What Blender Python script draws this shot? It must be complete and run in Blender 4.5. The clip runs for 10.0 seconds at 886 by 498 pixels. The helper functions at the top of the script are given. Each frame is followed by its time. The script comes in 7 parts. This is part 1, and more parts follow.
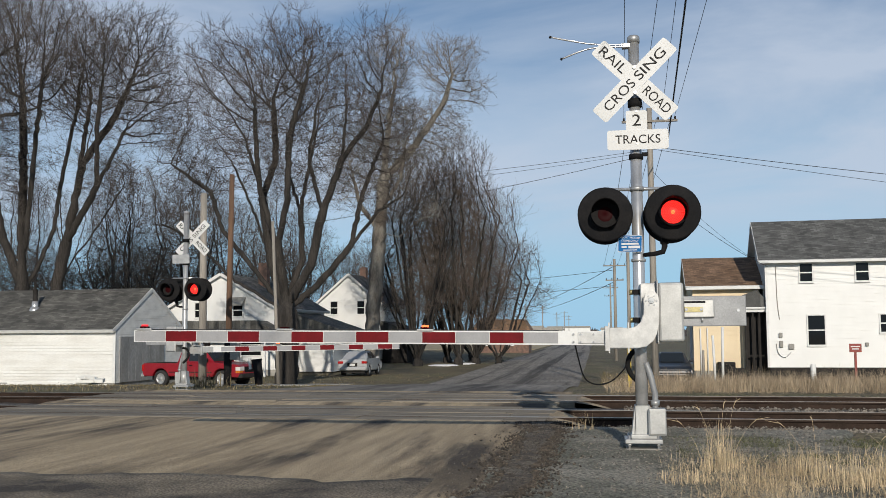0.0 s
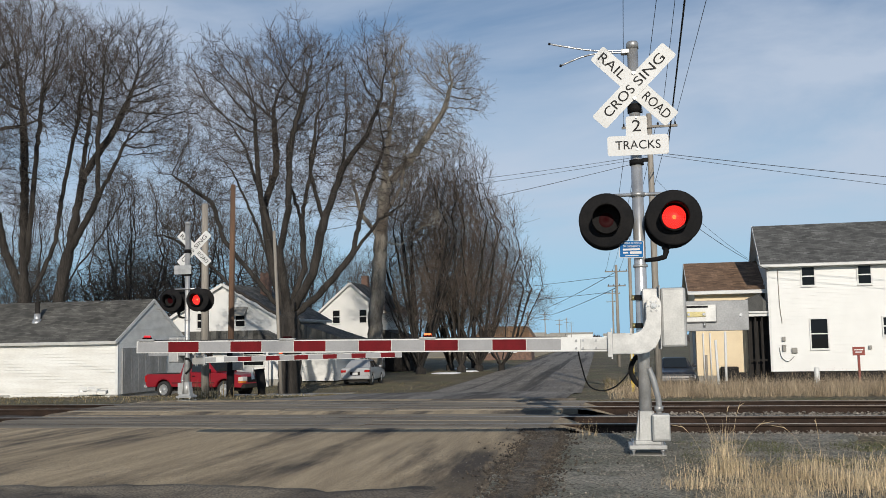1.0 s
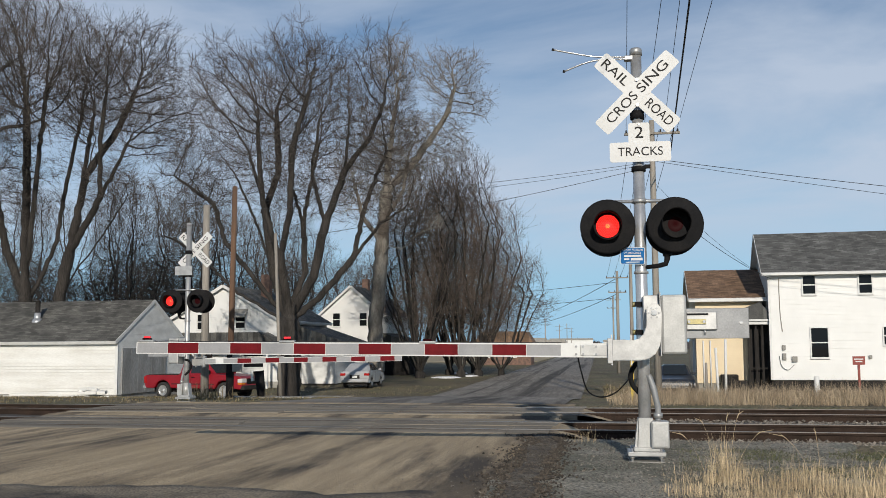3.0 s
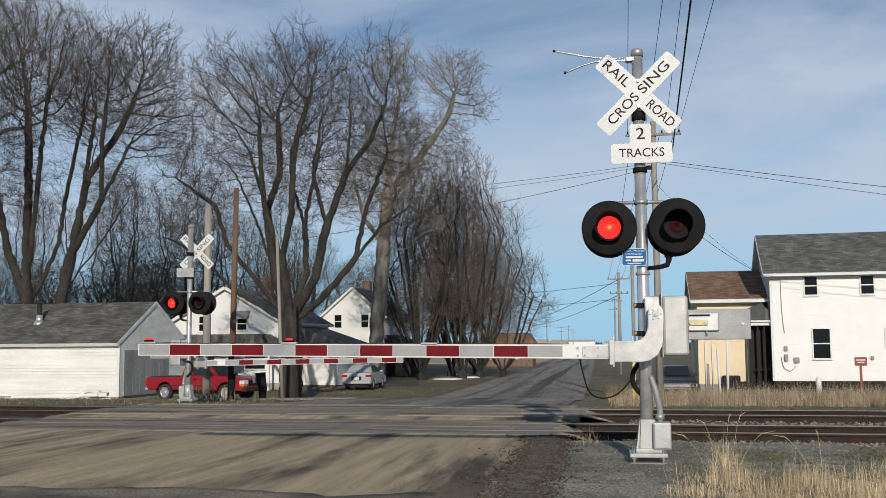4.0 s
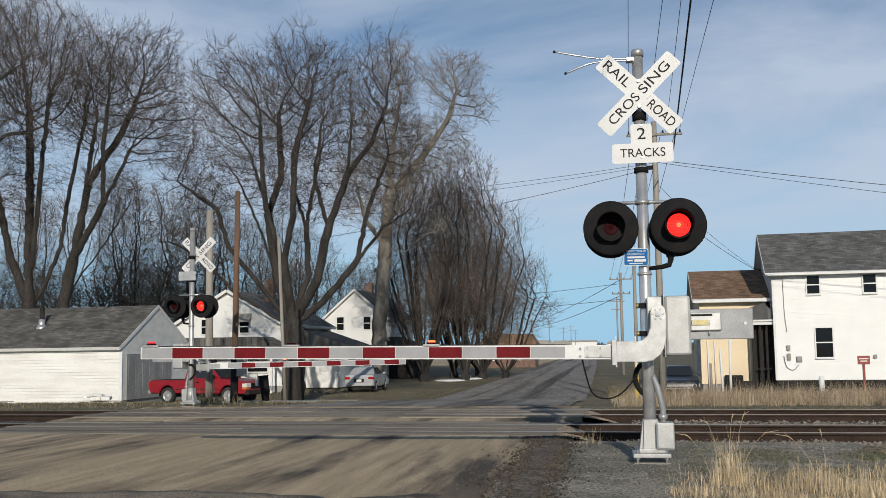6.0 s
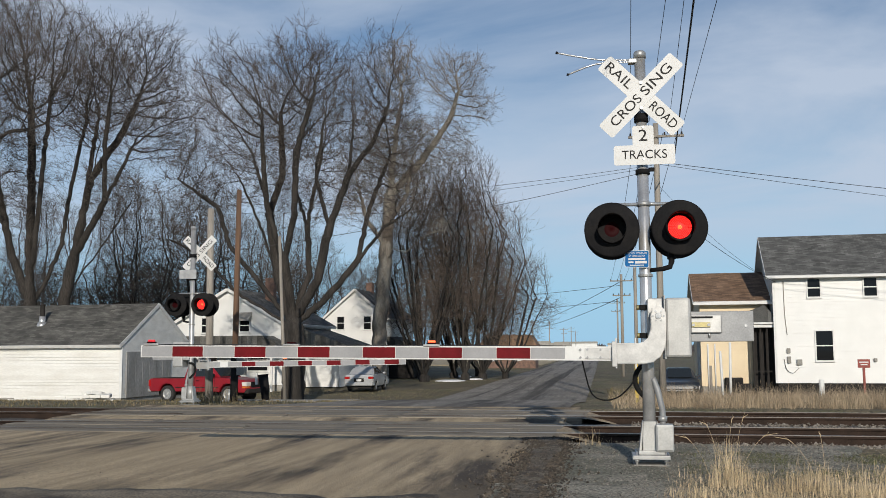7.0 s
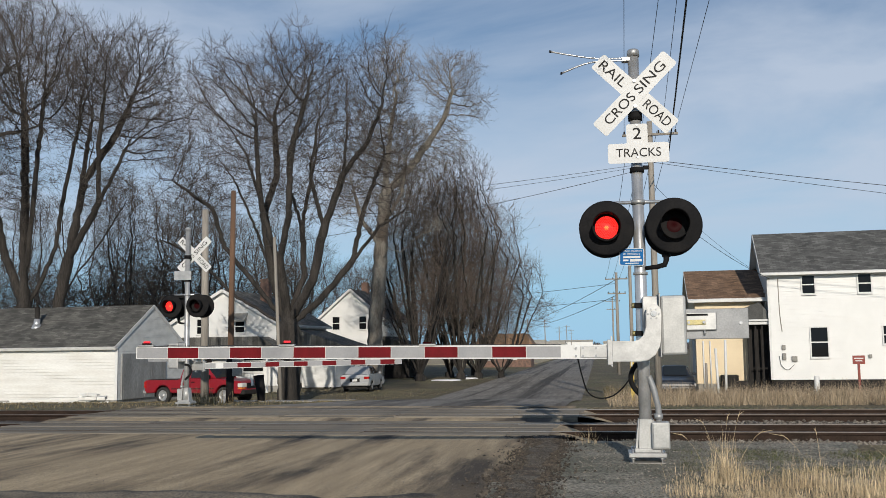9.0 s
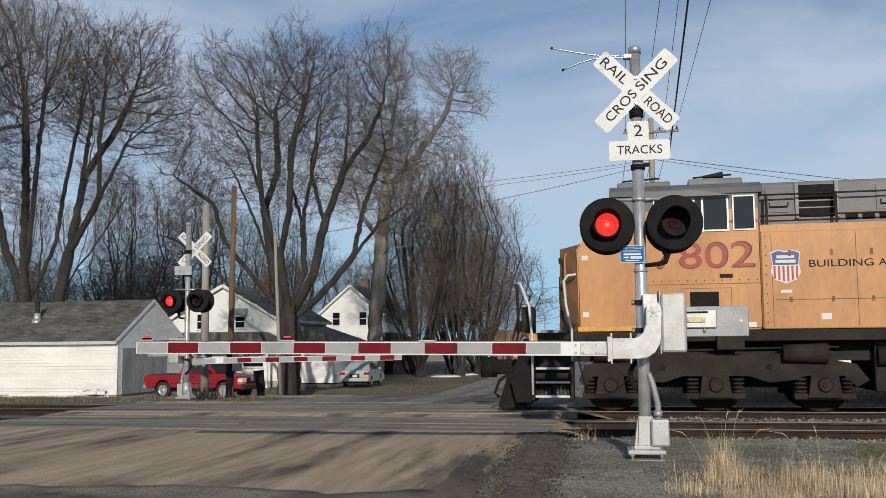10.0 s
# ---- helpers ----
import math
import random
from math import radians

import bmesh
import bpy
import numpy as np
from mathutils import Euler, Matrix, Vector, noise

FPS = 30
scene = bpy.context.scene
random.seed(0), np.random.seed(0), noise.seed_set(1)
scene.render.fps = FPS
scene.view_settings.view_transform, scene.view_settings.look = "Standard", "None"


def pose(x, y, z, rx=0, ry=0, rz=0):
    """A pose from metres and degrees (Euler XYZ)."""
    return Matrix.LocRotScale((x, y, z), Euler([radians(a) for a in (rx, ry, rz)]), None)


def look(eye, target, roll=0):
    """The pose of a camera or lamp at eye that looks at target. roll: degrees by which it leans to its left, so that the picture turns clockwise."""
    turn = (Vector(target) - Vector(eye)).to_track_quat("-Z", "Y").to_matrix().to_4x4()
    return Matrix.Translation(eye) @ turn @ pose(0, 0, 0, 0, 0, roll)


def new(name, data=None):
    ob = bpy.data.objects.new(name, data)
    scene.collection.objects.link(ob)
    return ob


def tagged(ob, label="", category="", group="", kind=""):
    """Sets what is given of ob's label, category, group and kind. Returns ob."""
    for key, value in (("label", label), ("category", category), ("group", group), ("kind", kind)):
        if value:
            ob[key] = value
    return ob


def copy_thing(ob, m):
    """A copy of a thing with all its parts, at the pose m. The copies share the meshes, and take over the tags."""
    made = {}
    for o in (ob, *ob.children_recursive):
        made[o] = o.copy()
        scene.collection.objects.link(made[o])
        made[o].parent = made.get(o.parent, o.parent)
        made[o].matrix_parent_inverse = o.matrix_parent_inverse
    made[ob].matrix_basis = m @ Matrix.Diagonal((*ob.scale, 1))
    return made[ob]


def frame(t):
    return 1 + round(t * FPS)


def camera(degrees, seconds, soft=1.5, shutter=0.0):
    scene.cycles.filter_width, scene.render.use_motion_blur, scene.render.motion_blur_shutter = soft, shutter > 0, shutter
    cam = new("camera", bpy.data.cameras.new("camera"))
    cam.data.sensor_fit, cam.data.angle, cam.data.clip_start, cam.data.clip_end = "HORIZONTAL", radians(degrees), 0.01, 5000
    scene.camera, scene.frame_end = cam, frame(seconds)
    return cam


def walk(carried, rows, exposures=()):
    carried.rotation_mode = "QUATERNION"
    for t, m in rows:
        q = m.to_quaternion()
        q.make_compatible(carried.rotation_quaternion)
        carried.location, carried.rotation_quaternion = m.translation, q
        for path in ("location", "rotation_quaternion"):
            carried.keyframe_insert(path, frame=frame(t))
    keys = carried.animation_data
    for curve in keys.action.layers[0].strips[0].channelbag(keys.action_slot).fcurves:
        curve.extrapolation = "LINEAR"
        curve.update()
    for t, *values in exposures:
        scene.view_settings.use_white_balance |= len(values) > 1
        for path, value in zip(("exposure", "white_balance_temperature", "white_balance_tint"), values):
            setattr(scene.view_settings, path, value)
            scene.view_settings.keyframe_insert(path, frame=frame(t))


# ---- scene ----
cam = camera(48.27, 10.0, soft=0.8)
EYE = Vector((0.0, 0.0, 1.36))
# seconds, heading (left of the road), tilt up, roll
AIM = [
    (0.0, 8.730, 4.873, -0.411), (0.5, 8.748, 5.136, -0.666), (1.0, 8.812, 5.322, -1.058),
    (1.5, 8.818, 5.467, -0.945), (2.0, 8.844, 5.493, -0.880), (2.5, 8.868, 5.506, -0.346),
    (4.0, 8.959, 5.652, -0.424), (4.5, 9.000, 5.680, -0.540), (5.0, 9.038, 5.692, -0.509),
    (5.5, 9.040, 5.731, -0.977), (7.0, 9.108, 5.757, -0.384), (7.5, 9.107, 5.753, -0.448),
    (8.0, 9.140, 5.766, -0.849), (8.5, 8.918, 5.762, -1.857), (9.0, 8.816, 5.721, -0.823),
    (9.5, 8.733, 5.660, -0.628), (10.0, 8.845, 5.501, -0.535),
]
walk(cam, [(t, Matrix.Translation(EYE) @ pose(0, 0, 0, 90 + tilt, 0, head) @ pose(0, 0, 0, 0, 0, roll))
           for t, head, tilt, roll in AIM], [(0, 0.0), (10, 0.0)])

# ---- light ----
SUN_ELEV, SUN_SIDE = radians(21), radians(10.5)
world = bpy.data.worlds.new("world")
scene.world = world
world.use_nodes = True
wn, wl = world.node_tree.nodes, world.node_tree.links
wn.clear()
w_out, w_bg = wn.new("ShaderNodeOutputWorld"), wn.new("ShaderNodeBackground")
w_sky, w_co = wn.new("ShaderNodeTexSky"), wn.new("ShaderNodeTexCoord")
w_sky.sky_type, w_sky.sun_disc = "NISHITA", False
w_sky.sun_elevation, w_sky.sun_rotation = SUN_ELEV, math.pi - SUN_SIDE
w_sky.air_density, w_sky.dust_density, w_sky.ozone_density = 1.0, 0.15, 3.0
w_map, w_n1, w_n2 = wn.new("ShaderNodeMapping"), wn.new("ShaderNodeTexNoise"), wn.new("ShaderNodeTexNoise")
w_map.inputs["Scale"].default_value = (1.0, 0.7, 3.2)
w_map.inputs["Rotation"].default_value = (0.0, -0.45, 0.25)
w_n1.inputs["Scale"].default_value, w_n1.inputs["Detail"].default_value = 2.3, 8
w_n1.inputs["Roughness"].default_value = 0.55
w_n1.inputs["Distortion"].default_value = 0.5
w_ramp, w_mix, w_tint = wn.new("ShaderNodeValToRGB"), wn.new("ShaderNodeMix"), wn.new("ShaderNodeMix")
w_ramp.color_ramp.elements[0].position, w_ramp.color_ramp.elements[1].position = 0.30, 0.60
w_ramp.color_ramp.elements[0].color, w_ramp.color_ramp.elements[1].color = (0.03, 0.03, 0.03, 1), (0.85, 0.85, 0.85, 1)
w_mix.data_type = "RGBA"
w_mix.inputs["B"].default_value = (6.7, 7.7, 9.3, 1)
wl.new(w_co.outputs["Generated"], w_map.inputs["Vector"])
wl.new(w_map.outputs["Vector"], w_n1.inputs["Vector"])
wl.new(w_n1.outputs["Fac"], w_ramp.inputs["Fac"])
w_low, w_thin = wn.new("ShaderNodeMapRange"), wn.new("ShaderNodeMath")      # no cloud close to the horizon
w_low.interpolation_type, w_thin.operation = "SMOOTHSTEP", "MULTIPLY"
w_low.inputs["From Min"].default_value, w_low.inputs["From Max"].default_value = 0.04, 0.15
w_high, w_both = wn.new("ShaderNodeMapRange"), wn.new("ShaderNodeMath")     # and little of it overhead
w_high.interpolation_type, w_both.operation = "SMOOTHSTEP", "MULTIPLY"
w_high.inputs["From Min"].default_value, w_high.inputs["From Max"].default_value = 0.26, 0.62
w_high.inputs["To Min"].default_value, w_high.inputs["To Max"].default_value = 1.0, 0.15
wl.new(w_ramp.outputs["Color"], w_thin.inputs[0])
wl.new(w_low.outputs["Result"], w_thin.inputs[1])
wl.new(w_thin.outputs["Value"], w_both.inputs[0])
wl.new(w_high.outputs["Result"], w_both.inputs[1])
wl.new(w_both.outputs["Value"], w_mix.inputs["Factor"])
w_sat = wn.new("ShaderNodeHueSaturation")
w_sat.inputs["Saturation"].default_value = 1.08
wl.new(w_sky.outputs["Color"], w_sat.inputs["Color"])
w_sep, w_haze, w_band = wn.new("ShaderNodeSeparateXYZ"), wn.new("ShaderNodeMix"), wn.new("ShaderNodeMapRange")
w_haze.data_type, w_band.interpolation_type = "RGBA", "SMOOTHSTEP"
w_band.inputs["From Min"].default_value, w_band.inputs["From Max"].default_value = -0.02, 0.30
w_band.inputs["To Min"].default_value, w_band.inputs["To Max"].default_value = 0.92, 0.0
w_haze.inputs["B"].default_value = (3.9, 7.4, 10.6, 1)
wl.new(w_co.outputs["Generated"], w_sep.inputs["Vector"])
wl.new(w_sep.outputs["Z"], w_band.inputs["Value"])
wl.new(w_sep.outputs["Z"], w_low.inputs["Value"])
wl.new(w_sep.outputs["Z"], w_high.inputs["Value"])
wl.new(w_band.outputs["Result"], w_haze.inputs["Factor"])
wl.new(w_sat.outputs["Color"], w_haze.inputs["A"])
wl.new(w_haze.outputs["Result"], w_mix.inputs["A"])
wl.new(w_mix.outputs["Result"], w_bg.inputs["Color"])
w_bg.inputs["Strength"].default_value = 0.078
wl.new(w_bg.outputs["Background"], w_out.inputs["Surface"])

sun = new("sun", bpy.data.lights.new("sun", "SUN"))
sun.data.energy, sun.data.angle, sun.data.color = 3.6, radians(0.53), (1.0, 0.92, 0.80)
to_sun = Vector((math.sin(SUN_SIDE) * math.cos(SUN_ELEV), -math.cos(SUN_SIDE) * math.cos(SUN_ELEV), math.sin(SUN_ELEV)))
sun.matrix_world = look(to_sun * 50, (0, 0, 0))


# ---- materials ----
def mat(name, c1, c2=None, rough=0.6, metal=0.0, scale=2.0, fine=40.0, bump=0.15, depth=0.01, stretch=(1, 1, 1), amount=0.25, vary=0.0):
    """A worn surface: two colours in large patches, a fine grain in value and relief."""
    m = bpy.data.materials.new(name)
    m.use_nodes = True
    n, l = m.node_tree.nodes, m.node_tree.links
    bsdf = n["Principled BSDF"]
    bsdf.inputs["Roughness"].default_value, bsdf.inputs["Metallic"].default_value = rough, metal
    co, mp = n.new("ShaderNodeTexCoord"), n.new("ShaderNodeMapping")
    mp.inputs["Scale"].default_value = stretch
    l.new(co.outputs["Object"], mp.inputs["Vector"])
    big, small = n.new("ShaderNodeTexNoise"), n.new("ShaderNodeTexNoise")
    big.inputs["Scale"].default_value, big.inputs["Detail"].default_value = scale, 5
    small.inputs["Scale"].default_value, small.inputs["Detail"].default_value = fine, 4
    for tex in (big, small):
        l.new(mp.outputs["Vector"], tex.inputs["Vector"])
    mix = n.new("ShaderNodeMix")
    mix.data_type = "RGBA"
    mix.inputs["A"].default_value = (*c1, 1)
    mix.inputs["B"].default_value = (*(c2 or [v * 0.75 for v in c1]), 1)
    ramp = n.new("ShaderNodeMapRange")
    ramp.inputs["From Min"].default_value, ramp.inputs["From Max"].default_value = 0.38, 0.64
    l.new(big.outputs["Fac"], ramp.inputs["Value"])
    l.new(ramp.outputs["Result"], mix.inputs["Factor"])
    hsv = n.new("ShaderNodeHueSaturation")
    grain = n.new("ShaderNodeMapRange")
    grain.inputs["From Min"].default_value, grain.inputs["From Max"].default_value = 0.25, 0.75
    grain.inputs["To Min"].default_value, grain.inputs["To Max"].default_value = 1 - amount, 1 + amount
    l.new(small.outputs["Fac"], grain.inputs["Value"])
    l.new(mix.outputs["Result"], hsv.inputs["Color"])
    if vary:
        info, rnd, mul = n.new("ShaderNodeObjectInfo"), n.new("ShaderNodeMapRange"), n.new("ShaderNodeMath")
        rnd.inputs["To Min"].default_value, rnd.inputs["To Max"].default_value = 1 - vary, 1 + vary
        mul.operation = "MULTIPLY"
        l.new(info.outputs["Random"], rnd.inputs["Value"])
        l.new(rnd.outputs["Result"], mul.inputs[0])
        l.new(grain.outputs["Result"], mul.inputs[1])
        l.new(mul.outputs["Value"], hsv.inputs["Value"])
    else:
        l.new(grain.outputs["Result"], hsv.inputs["Value"])
    l.new(hsv.outputs["Color"], bsdf.inputs["Base Color"])
    if bump:
        b = n.new("ShaderNodeBump")
        b.inputs["Strength"].default_value, b.inputs["Distance"].default_value = bump, depth
        l.new(small.outputs["Fac"], b.inputs["Height"])
        l.new(b.outputs["Normal"], bsdf.inputs["Normal"])
    return m


def by_island(m, low=0.6, high=1.4):
    """Vary the value of a material from loose piece to loose piece."""
    n, l = m.node_tree.nodes, m.node_tree.links
    geo, rng_n, mul = n.new("ShaderNodeNewGeometry"), n.new("ShaderNodeMapRange"), n.new("ShaderNodeHueSaturation")
    rng_n.inputs["To Min"].default_value, rng_n.inputs["To Max"].default_value = low, high
    bsdf = n["Principled BSDF"]
    old = bsdf.inputs["Base Color"].links[0].from_socket
    l.new(geo.outputs["Random Per Island"], rng_n.inputs["Value"])
    l.new(rng_n.outputs["Result"], mul.inputs["Value"])
    l.new(old, mul.inputs["Color"])
    l.new(mul.outputs["Color"], bsdf.inputs["Base Color"])
    return m


def glow(name, colour, strength, base=(0.2, 0.01, 0.01)):
    m = bpy.data.materials.new(name)
    m.use_nodes = True
    b = m.node_tree.nodes["Principled BSDF"]
    b.inputs["Base Color"].default_value = (*base, 1)
    b.inputs["Emission Color"].default_value, b.inputs["Emission Strength"].default_value = (*colour, 1), strength
    return m


def glass(name, tint, rough=0.05):
    m = bpy.data.materials.new(name)
    m.use_nodes = True
    b = m.node_tree.nodes["Principled BSDF"]
    b.inputs["Base Color"].default_value, b.inputs["Roughness"].default_value = (*tint, 1), rough
    b.inputs["Specular IOR Level"].default_value = 0.5
    return m


def ground_mat(name, cols, scale, gravel, bump=0.5, streak=None):
    """Earth, gravel or asphalt: three colours by noise at two scales, streaks along the road if wanted."""
    m = bpy.data.materials.new(name)
    m.use_nodes = True
    n, l = m.node_tree.nodes, m.node_tree.links
    bsdf = n["Principled BSDF"]
    bsdf.inputs["Roughness"].default_value = 0.9
    co = n.new("ShaderNodeNewGeometry")
    mp = n.new("ShaderNodeMapping")
    mp.inputs["Scale"].default_value = streak or (1, 1, 1)
    mp.inputs["Location"].default_value = (4.3, 1.7, 0) if streak else (0, 0, 0)
    l.new(co.outputs["Position"], mp.inputs["Vector"])
    a, b, c = (n.new("ShaderNodeTexNoise") for _ in range(3))
    l.new(mp.outputs["Vector"], a.inputs["Vector"])
    for tex in (b, c):
        l.new(co.outputs["Position"], tex.inputs["Vector"])
    a.inputs["Scale"].default_value, a.inputs["Detail"].default_value = scale, 7
    a.inputs["Roughness"].default_value = 0.62
    b.inputs["Scale"].default_value, b.inputs["Detail"].default_value = scale * 0.35, 5
    c.inputs["Scale"].default_value, c.inputs["Detail"].default_value = gravel, 5
    ra, rb, rc = (n.new("ShaderNodeMapRange") for _ in range(3))
    for r, tex, lo, hi in ((ra, a, 0.41 if streak else 0.45, 0.51), (rb, b, 0.45, 0.58), (rc, c, 0.33, 0.67)):
        r.inputs["From Min"].default_value, r.inputs["From Max"].default_value = lo, hi
        l.new(tex.outputs["Fac"], r.inputs["Value"])
    rc.inputs["To Min"].default_value, rc.inputs["To Max"].default_value = (0.65, 1.35) if streak else (0.3, 1.7)
    m1, m2, hsv = n.new("ShaderNodeMix"), n.new("ShaderNodeMix"), n.new("ShaderNodeHueSaturation")
    m1.data_type = m2.data_type = "RGBA"
    m1.inputs["A"].default_value, m1.inputs["B"].default_value = (*cols[0], 1), (*cols[1], 1)
    m2.inputs["B"].default_value = (*cols[2], 1)
    if streak:
        fine, mpf, rf, mul = n.new("ShaderNodeTexNoise"), n.new("ShaderNodeMapping"), n.new("ShaderNodeMapRange"), n.new("ShaderNodeMath")
        mpf.inputs["Scale"].default_value = (5.5, 0.35, 1)
        fine.inputs["Scale"].default_value, fine.inputs["Detail"].default_value = 1.0, 6
        rf.inputs["From Min"].default_value, rf.inputs["From Max"].default_value = 0.3, 0.65
        rf.inputs["To Min"].default_value = 0.5
        mul.operation = "MULTIPLY"
        l.new(co.outputs["Position"], mpf.inputs["Vector"])
        l.new(mpf.outputs["Vector"], fine.inputs["Vector"])
        l.new(fine.outputs["Fac"], rf.inputs["Value"])
        l.new(ra.outputs["Result"], mul.inputs[0])
        l.new(rf.outputs["Result"], mul.inputs[1])
        l.new(mul.outputs["Value"], m1.inputs["Factor"])
    else:
        l.new(ra.outputs["Result"], m1.inputs["Factor"])
    l.new(m1.outputs["Result"], m2.inputs["A"])
    half = n.new("ShaderNodeMath")
    half.operation = "MULTIPLY"
    half.inputs[1].default_value = 0.4 if streak else 0.7
    l.new(rb.outputs["Result"], half.inputs[0])
    l.new(half.outputs["Value"], m2.inputs["Factor"])
    l.new(m2.outputs["Result"], hsv.inputs["Color"])
    l.new(rc.outputs["Result"], hsv.inputs["Value"])
    l.new(hsv.outputs["Color"], bsdf.inputs["Base Color"])
    bp = n.new("ShaderNodeBump")
    bp.inputs["Strength"].default_value, bp.inputs["Distance"].default_value = bump, 0.02
    l.new(c.outputs["Fac"], bp.inputs["Height"])
    l.new(bp.outputs["Normal"], bsdf.inputs["Normal"])
    return m


def shingle_mat(name, c1, c2):
    m = mat(name, c1, c2, 0.9, 0, 1.2, 25, 0.3, 0.01, amount=0.3)
    n, l = m.node_tree.nodes, m.node_tree.links
    brick, co, mp, mul = n.new("ShaderNodeTexBrick"), n.new("ShaderNodeTexCoord"), n.new("ShaderNodeMapping"), n.new("ShaderNodeMix")
    l.new(co.outputs["Object"], mp.inputs["Vector"])
    l.new(mp.outputs["Vector"], brick.inputs["Vector"])
    brick.inputs["Color1"].default_value, brick.inputs["Color2"].default_value = (1, 1, 1, 1), (0.42, 0.42, 0.42, 1)
    brick.inputs["Mortar"].default_value = (0.45, 0.45, 0.45, 1)
    brick.inputs["Scale"].default_value, brick.inputs["Mortar Size"].default_value = 1.0, 0.012
    brick.inputs["Brick Width"].default_value, brick.inputs["Row Height"].default_value = 0.34, 0.14
    mul.data_type, mul.blend_type = "RGBA", "MULTIPLY"
    mul.inputs["Factor"].default_value = 1.0
    bsdf = n["Principled BSDF"]
    old = bsdf.inputs["Base Color"].links[0].from_socket
    l.new(old, mul.inputs["A"])
    l.new(brick.outputs["Color"], mul.inputs["B"])
    l.new(mul.outputs["Result"], bsdf.inputs["Base Color"])
    return m


M_ROAD = ground_mat("dusty_asphalt", [(0.060, 0.046, 0.033), (0.51, 0.395, 0.25), (0.40, 0.305, 0.185)], 0.8, 60, 0.6, (1.0, 0.13, 1))
M_OLDROADSHADE = ground_mat("old_asphalt_with_shadow", [(0.055, 0.044, 0.033), (0.12, 0.097, 0.07), (0.30, 0.245, 0.17)], 2.0, 45, 0.8)
M_FARROAD = ground_mat("worn_asphalt", [(0.05, 0.043, 0.036), (0.28, 0.255, 0.22), (0.12, 0.105, 0.09)], 0.8, 40, 0.3, (1.0, 0.02, 1))
M_GRAVEL = ground_mat("gravel", [(0.17, 0.162, 0.125), (0.27, 0.25, 0.20), (0.115, 0.115, 0.082)], 1.6, 30, 1.0)
M_DARKSOIL = ground_mat("dark_soil", [(0.05, 0.04, 0.03), (0.14, 0.12, 0.09), (0.08, 0.065, 0.048)], 3.0, 24, 1.0)
M_BALLAST = ground_mat("ballast", [(0.05, 0.042, 0.035), (0.10, 0.085, 0.07), (0.035, 0.03, 0.025)], 2.2, 18, 1.0)
M_TURF = ground_mat("winter_turf", [(0.17, 0.135, 0.075), (0.12, 0.11, 0.055), (0.10, 0.08, 0.05)], 0.5, 14, 1.0)
M_GALV = mat("galvanised_steel", (0.60, 0.60, 0.595), (0.45, 0.45, 0.445), 0.27, 0.6, 5, 60, 0.05, 0.002, amount=0.12)
M_ALU = mat("bare_aluminium", (0.46, 0.46, 0.45), (0.36, 0.36, 0.355), 0.45, 0.55, 6, 60, 0.05, 0.002, amount=0.1)
M_SILVER = mat("silver_paint", (0.46, 0.46, 0.445), (0.36, 0.36, 0.35), 0.45, 0.3, 4, 50, 0.08, 0.002, amount=0.12)
M_BLACK = mat("black_enamel", (0.010, 0.010, 0.011), (0.016, 0.015, 0.015), 0.75, 0, 6, 50, 0.05, 0.002)
M_SIGN = mat("white_sign_sheeting", (0.62, 0.62, 0.61), (0.57, 0.57, 0.55), 0.5, 0, 3, 40, 0, amount=0.04)
M_LETTER = mat("black_letter_film", (0.012, 0.012, 0.012), None, 0.5, 0, 3, 40, 0)
M_BLUE = mat("blue_sign_film", (0.010, 0.13, 0.36), (0.010, 0.11, 0.31), 0.6, 0, 8, 60, 0, amount=0.06)
M_REDSTRIPE = mat("red_reflective_tape", (0.15, 0.008, 0.012), (0.12, 0.007, 0.010), 0.6, 0, 6, 60, 0, amount=0.1)
M_WHITESTRIPE = mat("grey_white_reflective_tape", (0.31, 0.31, 0.315), (0.28, 0.28, 0.285), 0.5, 0, 6, 60, 0, amount=0.06)
M_LENS = glass("unlit_red_lens", (0.022, 0.002, 0.003), 0.5)
M_LENS.node_tree.nodes["Principled BSDF"].inputs["Specular IOR Level"].default_value = 0.04
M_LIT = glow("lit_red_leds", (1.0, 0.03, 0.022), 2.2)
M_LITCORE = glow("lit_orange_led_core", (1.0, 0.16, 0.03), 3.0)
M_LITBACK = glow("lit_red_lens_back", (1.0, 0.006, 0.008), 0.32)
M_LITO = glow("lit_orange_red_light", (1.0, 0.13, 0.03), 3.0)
M_RUBBER = mat("black_rubber", (0.015, 0.015, 0.015), None, 0.8, 0, 5, 60, 0.1)
M_RAILTOP = mat("polished_rail_head", (0.32, 0.30, 0.28), (0.2, 0.16, 0.13), 0.35, 0.8, 3, 30, 0.05, stretch=(0.1, 1, 1))
M_RAIL = mat("rusty_rail", (0.045, 0.03, 0.023), (0.028, 0.02, 0.016), 0.8, 0.1, 4, 40, 0.2)
M_TIE = mat("creosoted_tie", (0.07, 0.055, 0.042), (0.045, 0.036, 0.03), 0.9, 0, 3, 30, 0.4, 0.01, (0.3, 2, 1), vary=0.3)
M_PANEL = mat("crossing_panel_timber", (0.25, 0.215, 0.165), (0.16, 0.135, 0.102), 0.9, 0, 1.3, 30, 0.4, 0.008, (0.25, 3, 1), vary=0.12)
M_WOODPOLE = mat("grey_weathered_pole", (0.31, 0.28, 0.24), (0.21, 0.19, 0.165), 0.9, 0, 2, 25, 0.5, 0.01, (3, 3, 0.15))
